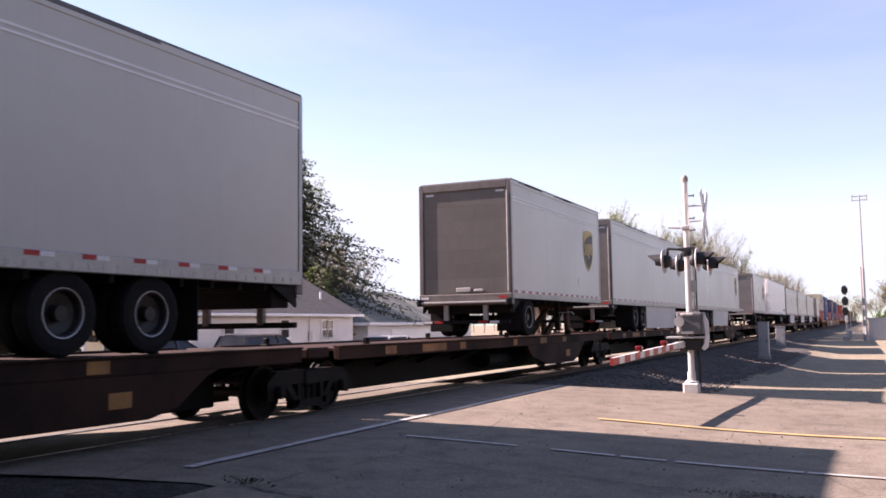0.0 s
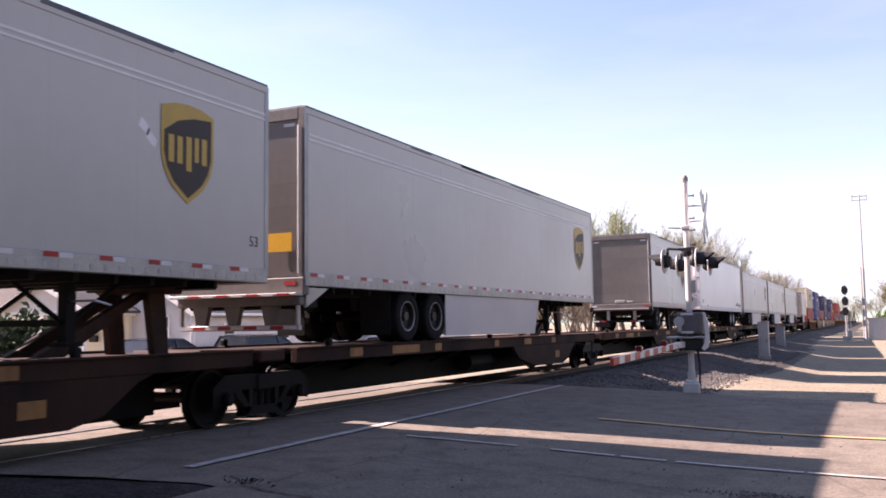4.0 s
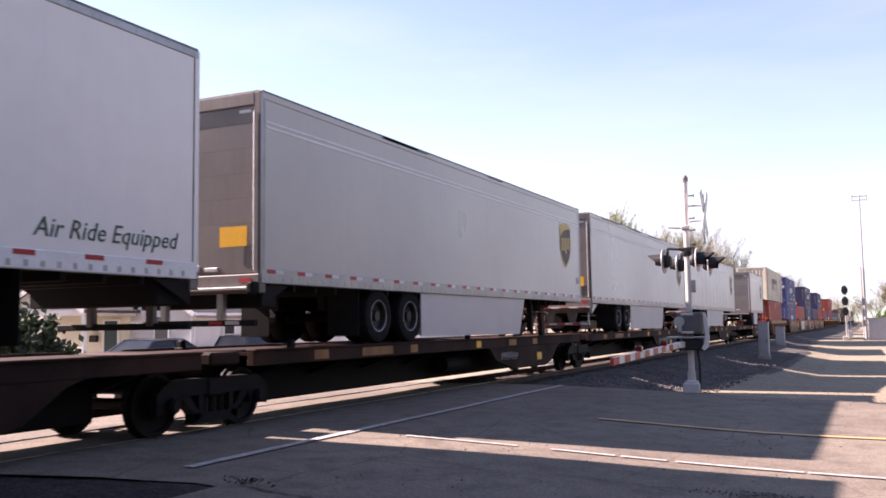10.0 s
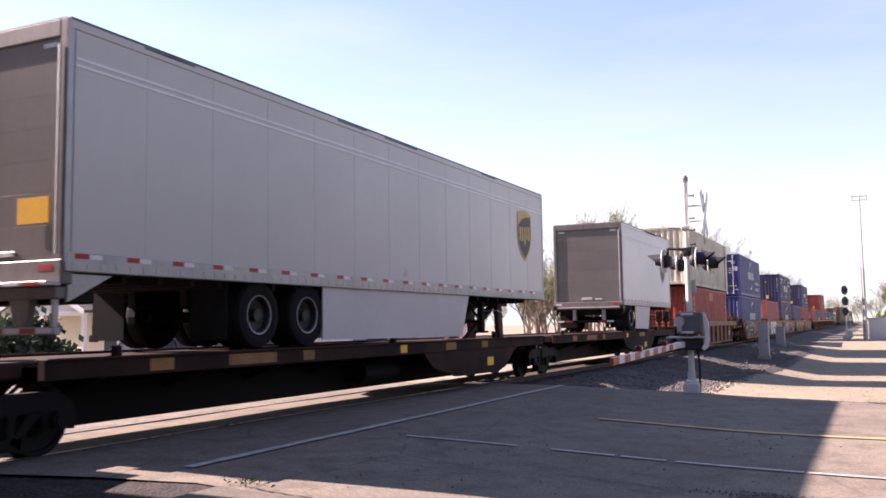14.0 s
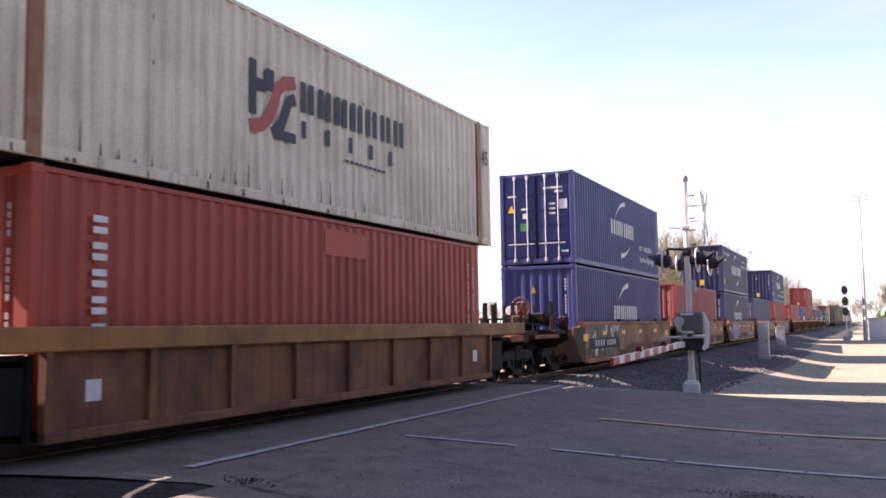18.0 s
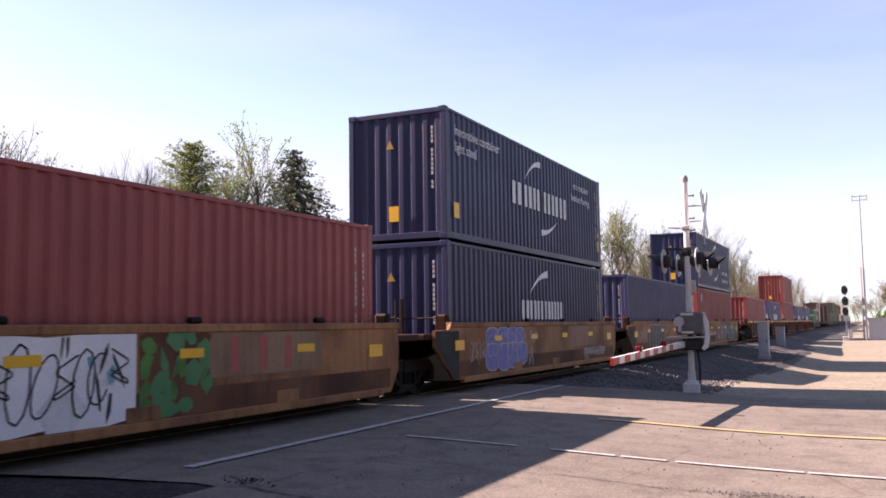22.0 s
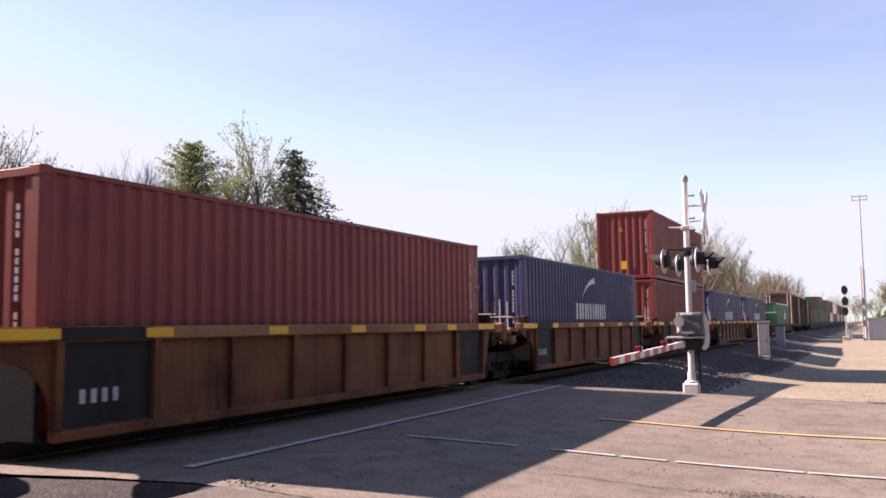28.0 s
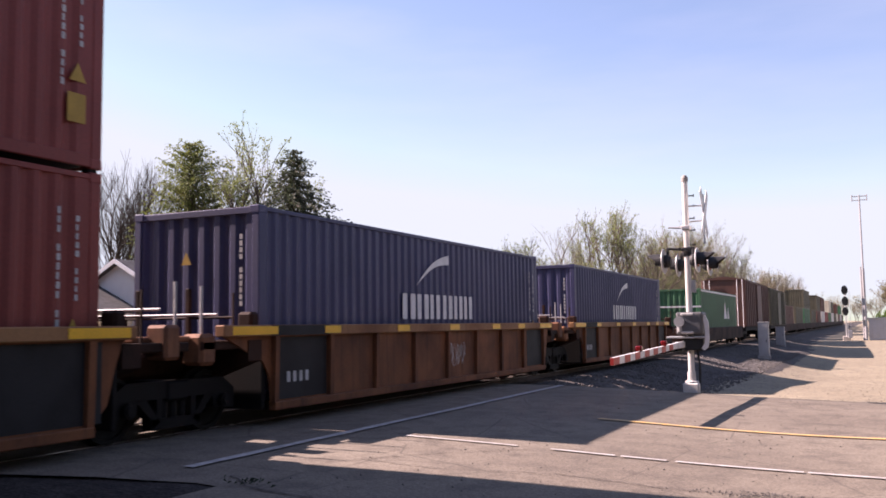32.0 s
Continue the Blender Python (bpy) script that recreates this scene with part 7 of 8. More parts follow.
shards(w2, A2 + 1.1, A2 + 6.1, 0.35, 1.34, None, ("spray_teal",), 61, 9, 0.10, 0.5, 1.5062)
shards(w2, A2 + 1.1, A2 + 6.1, 0.35, 1.34, None, ("spray_black",), 62, 16, 0.055, 0.8, 1.5074)
tag(w2, A2 + 1.3, A2 + 6.0, 0.38, 1.32, "spray_black", 63, 0.022, letters=9, x=1.5125, label="black sprayed outlines")
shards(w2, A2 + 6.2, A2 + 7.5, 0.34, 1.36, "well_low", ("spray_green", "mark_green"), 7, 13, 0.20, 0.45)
bubbles(w2, [(A3 + 1.75, 1.12, 0.38, 0.24), (A3 + 2.45, 1.14, 0.40, 0.23), (A3 + 3.05, 1.14, 0.34, 0.23), (A3 + 3.55, 1.14, 0.30, 0.21), (A3 + 1.75, 0.68, 0.42, 0.32), (A3 + 2.45, 0.66, 0.42, 0.33), (A3 + 3.05, 0.68, 0.38, 0.32), (A3 + 3.68, 0.71, 0.36, 0.28)], "spray_blue", "mark_grey", 0.022)
tag(w2, A3 + 4.05, A3 + 4.75, 0.92, 1.32, "mark_grey", 8, 0.016)
tag(w2, A3 + 4.15, A3 + 4.5, 0.36, 0.88, "mark_grey", 9, 0.014, letters=4)
tag(w2, A3 + 0.5, A3 + 1.3, 0.5, 1.1, "mark_grey", 29, 0.016)
tag(w2, A3 + 8.9, A3 + 11.25, 0.42, 0.72, "mark", 10, 0.020)
tag(w2, A4 + 0.47, A4 + 1.7, 0.64, 1.18, "mark_grey", 12, 0.020)
bubbles(w2, [(A4 + 1.98, 0.78, 0.17, 0.46), (A4 + 2.50, 0.84, 0.26, 0.52), (A4 + 3.02, 0.86, 0.27, 0.50), (A4 + 3.55, 0.84, 0.27, 0.52), (A4 + 4.08, 0.86, 0.28, 0.50), (A4 + 4.60, 0.82, 0.26, 0.50), (A4 + 2.76, 1.16, 0.16, 0.19), (A4 + 3.30, 1.16, 0.16, 0.19), (A4 + 3.84, 1.16, 0.16, 0.19)], "spray_black", "mark_grey", 0.022)
tag(w2, A3 + 1.45, A3 + 3.9, 0.5, 1.3, "mark_grey", 52, 0.014, letters=4, x=1.5128)
tag(w2, A4 + 5.0, A4 + 5.9, 0.86, 1.36, "mark_grey", 13, 0.018)
tag(w2, A4 + 9.4, A4 + 10.0, 0.70, 1.2, "mark_grey", 30, 0.03, letters=2)
blocks(w2, "panel", [(A4 + 10.7, A4 + 11.1, 0.48, 0.60)], 1.509, M["mark_grey"])
tag(w2, A5 - 0.3, A5 + 1.1, 0.34, 0.62, "mark", 16, 0.018)
tag(w2, A5 + 3.85, A5 + 4.25, 0.40, 0.86, "mark_grey", 31, 0.02, letters=3)
shards(w2, A5 + 4.3, A5 + 7.5, 0.36, 1.36, "camo_grey", ("well_brown", "well_pale", "camo_grey"), 15, 9, 0.30, 0.9)
tag(w2, A5 + 4.45, A5 + 7.6, 0.38, 1.35, "mark_grey", 33, 0.018, letters=3)
tag(w2, A5 + 8.3, A5 + 10.9, 0.38, 1.18, "spray_teal", 14, 0.085, label="teal sprayed loops")
for a in (A2, A3, A4):
    y = a + 7.45
    blocks(w2, "panel", [(y, y + 2.65, 0.76, 1.35)], 1.5075, M["well_pale"], "pale tan panel")
    for d in (0.42, 1.05, 1.65):
        blocks(w2, "emblem_bar", [(y + d, y + d + 0.18, 0.82, 1.30)], 1.5085, M["mark_red"], "faded red emblem bar")
for a in (A1, A5):
    blocks(w2, "code_bars", [(a + 0.99 + i * 0.30, a + 1.15 + i * 0.30, 0.70, 0.90) for i in range(4)] + [(a + 2.40 + i * 0.23, a + 2.52 + i * 0.23, 0.70, 0.89) for i in range(5)], 1.5115, M["mark_grey"], "stencilled white code bars")
for j, (n, e) in enumerate(well3):
    if j == 3:
        tag(w3, n - 128.1 + 6.1, n - 128.1 + 6.9, 0.55, 1.05, "mark_grey", 207, 0.016, x=1.4375, letters=6)
tag(s2, -13.1 - 6.6 + 64.1, -13.1 - 4.75 + 64.1, 0.50, 0.77, "mark_grey", 40, 0.022, x=1.2935)
tag(s2, -30.5 - 7.0 + 64.1, -30.5 - 5.9 + 64.1, 0.55, 0.75, "mark_grey", 41, 0.016, x=1.2935)

# boxes in the wells
NAVY, REDS = "navy blue corrugated steel container", "red oxide corrugated steel container"
hz = container(25.46, 3.285, "pale_box", 13.88, 2.896, False, "weathered pale grey corrugated container with rust streaks", posts=(0.80, 13.12))
container(26.35, LOW, "red_bright", label="orange-red corrugated container with white letter blocks")
tri = [t for t, u in MOVERS][-1]
blocks(tri, "letter_blocks", [(0.86, 1.08, LOW + 0.62 + 0.315 * k + o, LOW + 0.70 + 0.315 * k + o) for k in range(6) for o in (0.0, 0.13)], 1.2225, M["mark"], "white vertical letter blocks")
blocks(tri, "patch", [(5.75, 7.1, 2.60, 3.04)], 1.2222, M["repaint"], "brighter orange-red repaint patch")
small_marks(tri, LOW)
# emblem on the pale box
def ribbon(x, pts, width):
    """A flat painted band of even width along a path in the (y, z) plane."""
    up, dn = [], []
    for i, (y, z) in enumerate(pts):
        (ya, za), (yb, zb_) = pts[max(0, i - 1)], pts[min(len(pts) - 1, i + 1)]
        d = math.hypot(yb - ya, zb_ - za)
        ny, nz = -(zb_ - za) / d * width / 2, (yb - ya) / d * width / 2
        up.append((y + ny, z + nz))
        dn.append((y - ny, z - nz))
    return stroke_poly(Build(), x, up, dn)


for a, b_, c, d in ((4.62, 4.80, 1.28, 2.12), (5.02, 5.24, 1.72, 2.06), (4.80, 5.02, 1.66, 1.86)):
    blocks(hz, "emblem", [(a, b_, 3.285 + c, 3.285 + d)], 1.2225, M["mark_dark"], "dark emblem shape")
part("emblem", ribbon(1.2240, [(5.80, 5.28), (5.50, 5.22), (5.32, 5.05), (5.24, 4.82), (5.12, 4.60), (4.92, 4.44), (4.64, 4.38)], 0.21), M["mark_red"], hz, "red emblem ribbon", fix=False)
part("emblem", ribbon(1.2235, [(5.80, 5.02), (5.62, 4.94), (5.52, 4.74), (5.42, 4.52), (5.20, 4.36)], 0.20), M["mark_dark"], hz, "dark emblem ribbon", fix=False)
blocks(hz, "emblem", [(5.30, 5.82, 4.30, 4.46)], 1.2230, M["mark_dark"], "dark emblem shape")
# rust stains under the ribs and along the lower rail
rs = random.Random(45)
stain = Build()
for k in range(47):
    y = 0.16 + 0.05 + 0.278 * k + 0.215
    for q in range(rs.choice((0, 1, 1, 2, 3))):
        ya, w, h = y + rs.uniform(0.0, 0.045), rs.uniform(0.006, 0.020), rs.uniform(0.06, 0.46) * rs.random()
        stain.poly([(1.2125, ya - w, 3.455), (1.2125, ya + w, 3.455), (1.2125, ya + w * 0.5, 3.455 + h), (1.2125, ya - w * 0.4, 3.455 + h * 1.1)])
    if rs.random() < 0.4:
        ya, w, h = y + rs.uniform(-0.1, 0.15), rs.uniform(0.01, 0.05), rs.uniform(0.03, 0.11)
        stain.poly([(1.2205, ya - w, 3.31), (1.2205, ya + w, 3.31), (1.2205, ya + w * 0.6, 3.31 + h), (1.2205, ya - w * 0.7, 3.31 + h)])
for k in range(9):
    y, z = 0.425 + 0.278 * rs.randint(8, 40) + rs.uniform(0, 0.04), 3.285 + rs.uniform(0.5, 2.3)
    stain.poly([(1.2125, y - 0.018, z), (1.2125, y + 0.01, z - 0.05), (1.2125, y + 0.02, z + 0.03), (1.2125, y, z + 0.06)])
tagged(part("rust_stain", stain, M["rust_dark"], hz, "dark rust runs on the pale side", fix=False), kind="stuff")
wide = []
for i in range(7):
    a = 5.95 + i * 0.52
    wide += [(a, a + 0.15, 4.86, 5.36), (a + 0.23, a + 0.38, 4.86, 5.36)]
blocks(hz, "letter_blocks", wide, 1.2225, M["mark_dark"], "dark letter blocks")
blocks(hz, "letter_blocks", [(5.98 + i * 0.72, 6.10 + i * 0.72, 4.44, 4.72) for i in range(5)], 1.2225, M["mark_dark"], "small dark letter blocks")
blocks(hz, "letter_blocks", [(7.3 + i * 0.16, 7.42 + i * 0.16, 4.26, 4.31) for i in range(9)], 1.2225, M["mark_dark"])
words(hz, "lettering", "45", 13.36, 3.285 + 1.9, 0.50, 1.2245, M["mark_dark"], 0.8)
words(hz, "lettering", "45", -0.35, 3.285 + 2.15, 0.55, 0.028, M["mark_dark"], 0.8)
hz_num = [o for o in hz.children if o.name.startswith("lettering")][-1]
hz_num.matrix_basis = pose(-0.35, -0.008, 3.285 + 2.1, 90, 0, 0) @ Matrix.Diagonal((0.8, 1, 1, 1))

STACK = [  # u, upper colour, lower colour, upper mark, lower mark
    (46.05, "blue_box", "blue_box", "high", "low"), (76.85, "blue_dark", "blue_dark", "wide", "low"), (107.75, "blue_dark", "red_box", "high", None), (158.9, "red_dark", "red_dark", None, None)]
for u, up_c, lo_c, um, lm in STACK:
    hi_b = container(u, TOP, up_c, doors=(u == 46.05), label=(NAVY if "blue" in up_c else REDS) + " stacked on top" + (", doors with bright rods" if u == 46.05 else ""))
    lo_b = container(u, LOW, lo_c, label=(NAVY if "blue" in lo_c else REDS) + " low in the well")
    if um:
        line_logo(hi_b, TOP, um)
    if lm:
        line_logo(lo_b, LOW, lm)
    small_marks(hi_b, TOP, tri=(u != 46.05))
    small_marks(lo_b, LOW)
    if um == "high":
        words(hi_b, "lettering", "eco container", 8.55, TOP + 0.98, 0.40, 1.2225, M["mark"], 1.0, label="white lettering")
        words(hi_b, "lettering", "bamboo flooring", 8.65, TOP + 0.52, 0.36, 1.2225, M["mark"], 0.95, label="white lettering")
    if um == "wide":
        words(hi_b, "lettering", "innovative container", 0.45, TOP + 2.33, 0.34, 1.2225, M["mark"], 0.95, label="white lettering")
        words(hi_b, "lettering", "light steel", 0.45, TOP + 1.96, 0.34, 1.2225, M["mark"], 0.95, label="white lettering")
        words(hi_b, "lettering", "eco container", 9.20, TOP + 2.28, 0.30, 1.2225, M["mark"], 0.95, label="white lettering")
        words(hi_b, "lettering", "bamboo flooring", 8.95, TOP + 1.90, 0.30, 1.2225, M["mark"], 0.95, label="white lettering")
    if u != 46.05:
        part("plate", Build().box(1.2205, 1.2235, 0.38, 0.66, TOP + 0.48, TOP + 0.82), M["yellow"], hi_b, "yellow height plate")
        part("plate", Build().box(-0.18, 0.06, -0.006, -0.001, TOP + 0.42, TOP + 0.76), M["yellow"], hi_b, "yellow height plate")
    else:
        d = Build()
        for x, z, w, h in ((0.25, 2.35, 0.62, 0.06), (0.62, 2.22, 0.26, 0.07), (0.42, 1.85, 0.2, 0.05), (0.42, 1.70, 0.2, 0.05), (0.42, 1.55, 0.2, 0.05), (0.75, 1.7, 0.26, 0.3), (-0.95, 2.15, 0.3, 0.05), (-0.5, 1.72, 0.2, 0.06), (-0.45, 1.45, 0.16, 0.16), (0.8, 0.35, 0.22, 0.06)):
            d.box(x, x + w, 0.012, 0.016, TOP + z, TOP + z + h)
        part("code_bars", d, M["mark"], hi_b, "white door markings", fix=False)
        part("hazard_triangle", Build().poly([(-0.95, 0.01, TOP + 1.66), (-0.72, 0.01, TOP + 1.66), (-0.83, 0.01, TOP + 1.9)]), M["yellow"], hi_b, fix=False)
        part("label_plate", Build().box(-0.55, -0.25, 0.012, 0.016, TOP + 1.05, TOP + 1.30), M["mark_green"], hi_b, "green label")
    if u == 107.75:
        fl = part("flag_plate", Build().box(1.2205, 1.2235, 0.70, 1.08, LOW + 2.12, LOW + 2.60), M["spray_blue"], lo_b, "blue and yellow lessor's plate")
        part("yellow_sweep", Build().poly([(1.2245, 0.76, LOW + 2.2), (1.2245, 0.86, LOW + 2.2), (1.2245, 1.03, LOW + 2.52), (1.2245, 0.86, LOW + 2.52)]), M["yellow"], fl)
SINGLES = [(61.48, "red_faded", None), (92.5, "blue_grey", None), (128.1, "red_box", None), (143.2, "blue_grey", "low"), (174.1, "blue_grey", "low"), (189.7, "blue_grey", "low")]
for u, col, lm in SINGLES:
    bx = container(u, LOW, col, length=12.05 if u == 128.1 else 12.19, label=("faded " + NAVY if "blue" in col else REDS) + " alone in a well")
    if lm:
        line_logo(bx, LOW, lm)
    small_marks(bx, LOW)

# far end of the train
g1 = container(212.3, 0.5, "green_box", 13.72, 2.7, label="green container with a pale top rail on a flat car")
part("top_stripe", Build().box(1.2205, 1.228, 0, 13.72, 3.05, 3.14).box(-1.2, 1.2, -0.006, -0.001, 2.2, 2.28), M["mark"], g1)
part("emblem", Build().poly([(1.2225, 8.0, 1.6), (1.2225, 9.2, 1.6), (1.2225, 8.5, 2.7)]).poly([(1.2225, 9.4, 1.6), (1.2225, 10.2, 1.6), (1.2225, 9.7, 2.4)]), M["mark"], g1, fix=False)


def flat_car(u, length, label):
    c = moving("flat_car", label, "rail car", u, "rail cars of the train")
    part("deck", Build().cbox(-1.4, 1.4, 0, length, 0.35, 1.10, 0.03), M["spine"], c)
    for y in (2.0, length - 2.0):
        rail_truck(c, y, spin=False)
    return c


def box_car(u, length, height, mat, label):
    c = moving("box_car", label, "rail car", u, "rail cars of the train")
    b = part("body", Build().cbox(-1.5, 1.5, 0, length, 1.05, height, 0.04), M[mat], c)
    for i in range(int(length / 1.1)):
        part("rib", Build().box(1.5, 1.56, 0.3 + i * 1.1, 0.4 + i * 1.1, 1.1, height - 0.1), M[mat], b)
    part("door", Build().cbox(1.52, 1.60, length / 2 - 1.5, length / 2 + 1.5, 1.1, height - 0.2, 0.02), M[mat], b)
    part("roof", Build().prism([(-1.55, height), (1.55, height), (0.3, height + 0.22), (-0.3, height + 0.22)], "y", -0.05, length + 0.05), M[mat], c)
    for x in (-1.3, 1.3):
        part("ladder", Build().tube((x, -0.08, 1.0), (x, -0.08, height), 0.02, n=5).tube((x * 0.72, -0.08, 1.0), (x * 0.72, -0.08, height), 0.02, n=5), M["stripe"], c)
    part("sill", Build().cbox(-1.4, 1.4, 0.1, length - 0.1, 0.75, 1.05, 0.03), M["under"], c)
    for y in (2.2, length - 2.2):
        rail_truck(c, y, spin=False)


flat_car(206.5, 21.0, "low brown flat car under a green container")
box_car(229.0, 15.5, 4.35, "box_car", "tall red-brown box car with white ladders")
box_car(246.0, 15.0, 4.3, "olive", "dark green box car")
far_cols = ["box_car", "olive", "green_box", "olive", "box_car", "trailer", "red_dark", "green_box", "trailer", "olive", "pale_box", "box_car", "trailer", "olive"]
u = 263.0
for i, col in enumerate(far_cols):
    flat_car(u - 1.6, 15.4, "low brown flat car under containers")
    container(u, 0.5, col, 12.19, 2.59, label="container far back in the train")
    if i in (2, 4, 5, 7, 8, 10, 12):
        container(u, 3.10, far_cols[(i * 5 + 3) % len(far_cols)], 12.19, 2.59, label="container stacked far back in the train")
    u += 15.8


# ---------------------------------------------------------------- trees
def grow(b, tips, r, p, d, length, rad, level, levels, spread, kids, up=0.25, bend=0.25):
    """One limb in three tapering pieces, then its own limbs."""
    segs = 3 if level < 2 else 2
    pts = [p]
    dd = d.copy()
    for i in range(segs):
        dd = (dd + Vector((r.uniform(-1, 1), r.uniform(-1, 1), r.uniform(-0.5, 1) * up * 2)) * bend * 0.5).normalized()
        q = pts[-1] + dd * (length / segs)
        ra, rb = rad * (1 - 0.5 * i / segs), rad * (1 - 0.5 * (i + 1) / segs)
        b.tube(pts[-1], q, ra, rb, 6 if level == 0 else 4 if level < 3 else 3, caps=False)
        pts.append(q)
    if level >= levels:
        tips += pts[1:]
        return
    for k in range(kids[min(level, len(kids) - 1)]):
        t = r.uniform(0.35, 1.0) if k else 1.0
        seg = min(segs - 1, int(t * segs))
        base = pts[seg].lerp(pts[seg + 1], t * segs - seg) if t < 1 else pts[-1]
        side = Vector((r.uniform(-1, 1), r.uniform(-1, 1), r.uniform(-0.2, 0.6)))
        nd = (dd + side * spread).normalized()
        nd.z += up
        grow(b, tips, r, base, nd.normalized(), length * r.uniform(0.55, 0.82), rad * 0.52 if k else rad * 0.62, level + 1, levels, spread, kids, up, bend)


def leaves(tips, r, count, size, scatter, flat=0.6):
    """Small bent leaf clumps about the twig ends."""
    b = Build()
    for i in range(count):
        p = r.choice(tips) + Vector((r.gauss(0, scatter), r.gauss(0, scatter), r.gauss(0, scatter)))
        a = Vector((r.uniform(-1, 1), r.uniform(-1, 1), r.uniform(-1, 1))).normalized()
        c = a.orthogonal().normalized()
        s = size * r.uniform(0.5, 1.4)
        m = p + a.cross(c) * s * 0.2
        b.poly([p - a * s, m + c * s * flat, p + a * s, m - c * s * flat])
    return b


def broad_tree(name, label, x, y, h, seed, levels=4, kids=(5, 4, 4, 3), rad=None, leaf=None, n_leaf=0, leaf_size=0.10, spread=0.75, lean=(0, 0), z=None, trunk=0.30):
    r = random.Random(seed)
    b, tips = Build(), []
    rad = rad or h * 0.017
    grow(b, tips, r, Vector((0, 0, -0.5)), Vector((lean[0], lean[1], 1)).normalized(), h * trunk + 0.5, rad, 0, levels, spread, kids)
    top = sorted(p.z for p in tips)[int(len(tips) * 0.93)]
    k = h / top
    t = thing(name, label, "tree", at=pose(x, y, ground_z(x, y) if z is None else z))
    b.v = [(vx * k, vy * k, vz * k) for vx, vy, vz in b.v]
    part("trunk", b, M["bark"], t, fix=False)
    if leaf:
        part("crown", leaves([p * k for p in tips], r, n_leaf, leaf_size, leaf_size * 1.6), M[leaf], t, fix=False)
    return t


def conifer(name, label, x, y, h, width, seed, leaf, droop=0.25, dense=1.0, start=0.06, ragged=0.35, size=0.22, taper=0.75):
    """A spire with whorled limbs, each carrying sprays of needles."""
    r = random.Random(seed)
    t = thing(name, label, "tree", at=pose(x, y, ground_z(x, y)))
    wood, fol = Build(), Build()
    wood.tube((0, 0, -0.5), (0, 0, h * 0.98), h * 0.018, 0.02, 7)
    z = h * start
    while z < h * 0.985:
        f = 1 - (z - h * start) / (h * (1 - start))
        reach = width * (f ** taper) * 0.5
        n = max(3, int(8 * dense))
        a0 = r.uniform(0, 6.28)
        for k in range(n):
            a = a0 + 6.283 * k / n + r.uniform(-0.3, 0.3)
            ln = reach * r.uniform(1 - ragged, 1 + ragged * 0.6) * (1 + 0.55 * noise.noise((math.cos(a) * 1.3 + seed, math.sin(a) * 1.3, z * 0.55)))
            way = Vector((math.cos(a), math.sin(a), 0))
            tip = way * ln + Vector((0, 0, z + ln * (0.25 - droop * 1.6) * r.uniform(0.5, 1.3)))
            root = Vector((0, 0, z))
            wood.tube(root, tip, 0.035 * f + 0.01, 0.008, 3, caps=False)
            m = max(3, int(ln * 7 * dense))
            for j in range(m):
                q = root.lerp(tip, (j + r.random()) / m) + Vector((r.gauss(0, 0.09), r.gauss(0, 0.09), r.gauss(0, 0.07)))
                s = size * r.uniform(0.6, 1.4)
                d = (way + Vector((r.uniform(-0.9, 0.9), r.uniform(-0.9, 0.9), r.uniform(-0.9, 0.4)))).normalized()
                c = d.orthogonal().normalized() * s * 0.32
                e = d.cross(c).normalized() * s * 0.2
                fol.poly([q, q + d * s * 0.6 + c, q + d * s * 1.3, q + d * s * 0.6 - c])
                fol.poly([q, q + d * s * 0.5 + e, q + d * s * 1.1 - Vector((0, 0, s * 0.3)), q + d * s * 0.5 - e])
        z += h * 0.018 * r.uniform(0.7, 1.3) + 0.06
    part("trunk", wood, M["bark"], t, fix=False)
    part("crown", fol, M[leaf], t, fix=False)
    return t


conifer("cedar_tree", "dense green cedar behind the white house", -30.0, 44.8, 14.2, 8.0, 3, "leaf_cedar", -0.1, 2.3, 0.02, 0.45, 0.13, 0.45)
conifer("spruce_tree", "dark ragged spruce with drooping limbs", -21.8, 44.5, 13.1, 15.0, 8, "leaf_spruce", 0.36, 2.0, 0.10, 0.65, 0.15, 0.85)
broad_tree("leafing_tree", "tall tree with thin young leaves", -25.2, 46.5, 13.1, 12, 5, (5, 4, 3, 3, 3), 0.26, "leaf_young", 6500, 0.065, 0.95, trunk=0.40)
broad_tree("leafing_tree", "pale budding tree beside the cedar", -27.8, 47.5, 12.4, 17, 5, (4, 4, 3, 3, 2), 0.16, "leaf_bud", 2200, 0.055, 0.75, trunk=0.4)
broad_tree("bare_tree", "bare branching tree behind the houses", -37.5, 45.0, 12.6, 24, 5, (6, 5, 5, 4, 3), 0.19, None, 0, 0.06, 0.66, trunk=0.38)
broad_tree("bare_tree", "slim bare tree behind the houses", -32.5, 44.0, 11.4, 23, 5, (6, 4, 4, 3, 2), 0.12, None, 0, 0.07, 0.42, trunk=0.3)
broad_tree("bare_tree", "wide bare tree with pale buds", -41.5, 40.0, 12.4, 29, 5, (6, 5, 4, 4, 3), 0.20, "leaf_bud", 6000, 0.055, 0.95, trunk=0.24)
broad_tree("bare_tree", "wide bare tree with pale buds", -48.0, 47.0, 15.0, 31, 5, (6, 5, 4, 4, 3), 0.22, "leaf_bud", 2600, 0.10, 0.85, trunk=0.24)
for i, (x, y, h) in enumerate(((-26.0, 52.0, 7.5), (-23.5, 55.0, 7.0), (-28.5, 55.0, 8.5))):
    broad_tree("leafing_tree", "low budding tree behind the garage", x, y, h, 60 + i, 5, (6, 4, 4, 3, 2), 0.12, "leaf_bud", 800, 0.09, 0.8, trunk=0.2)
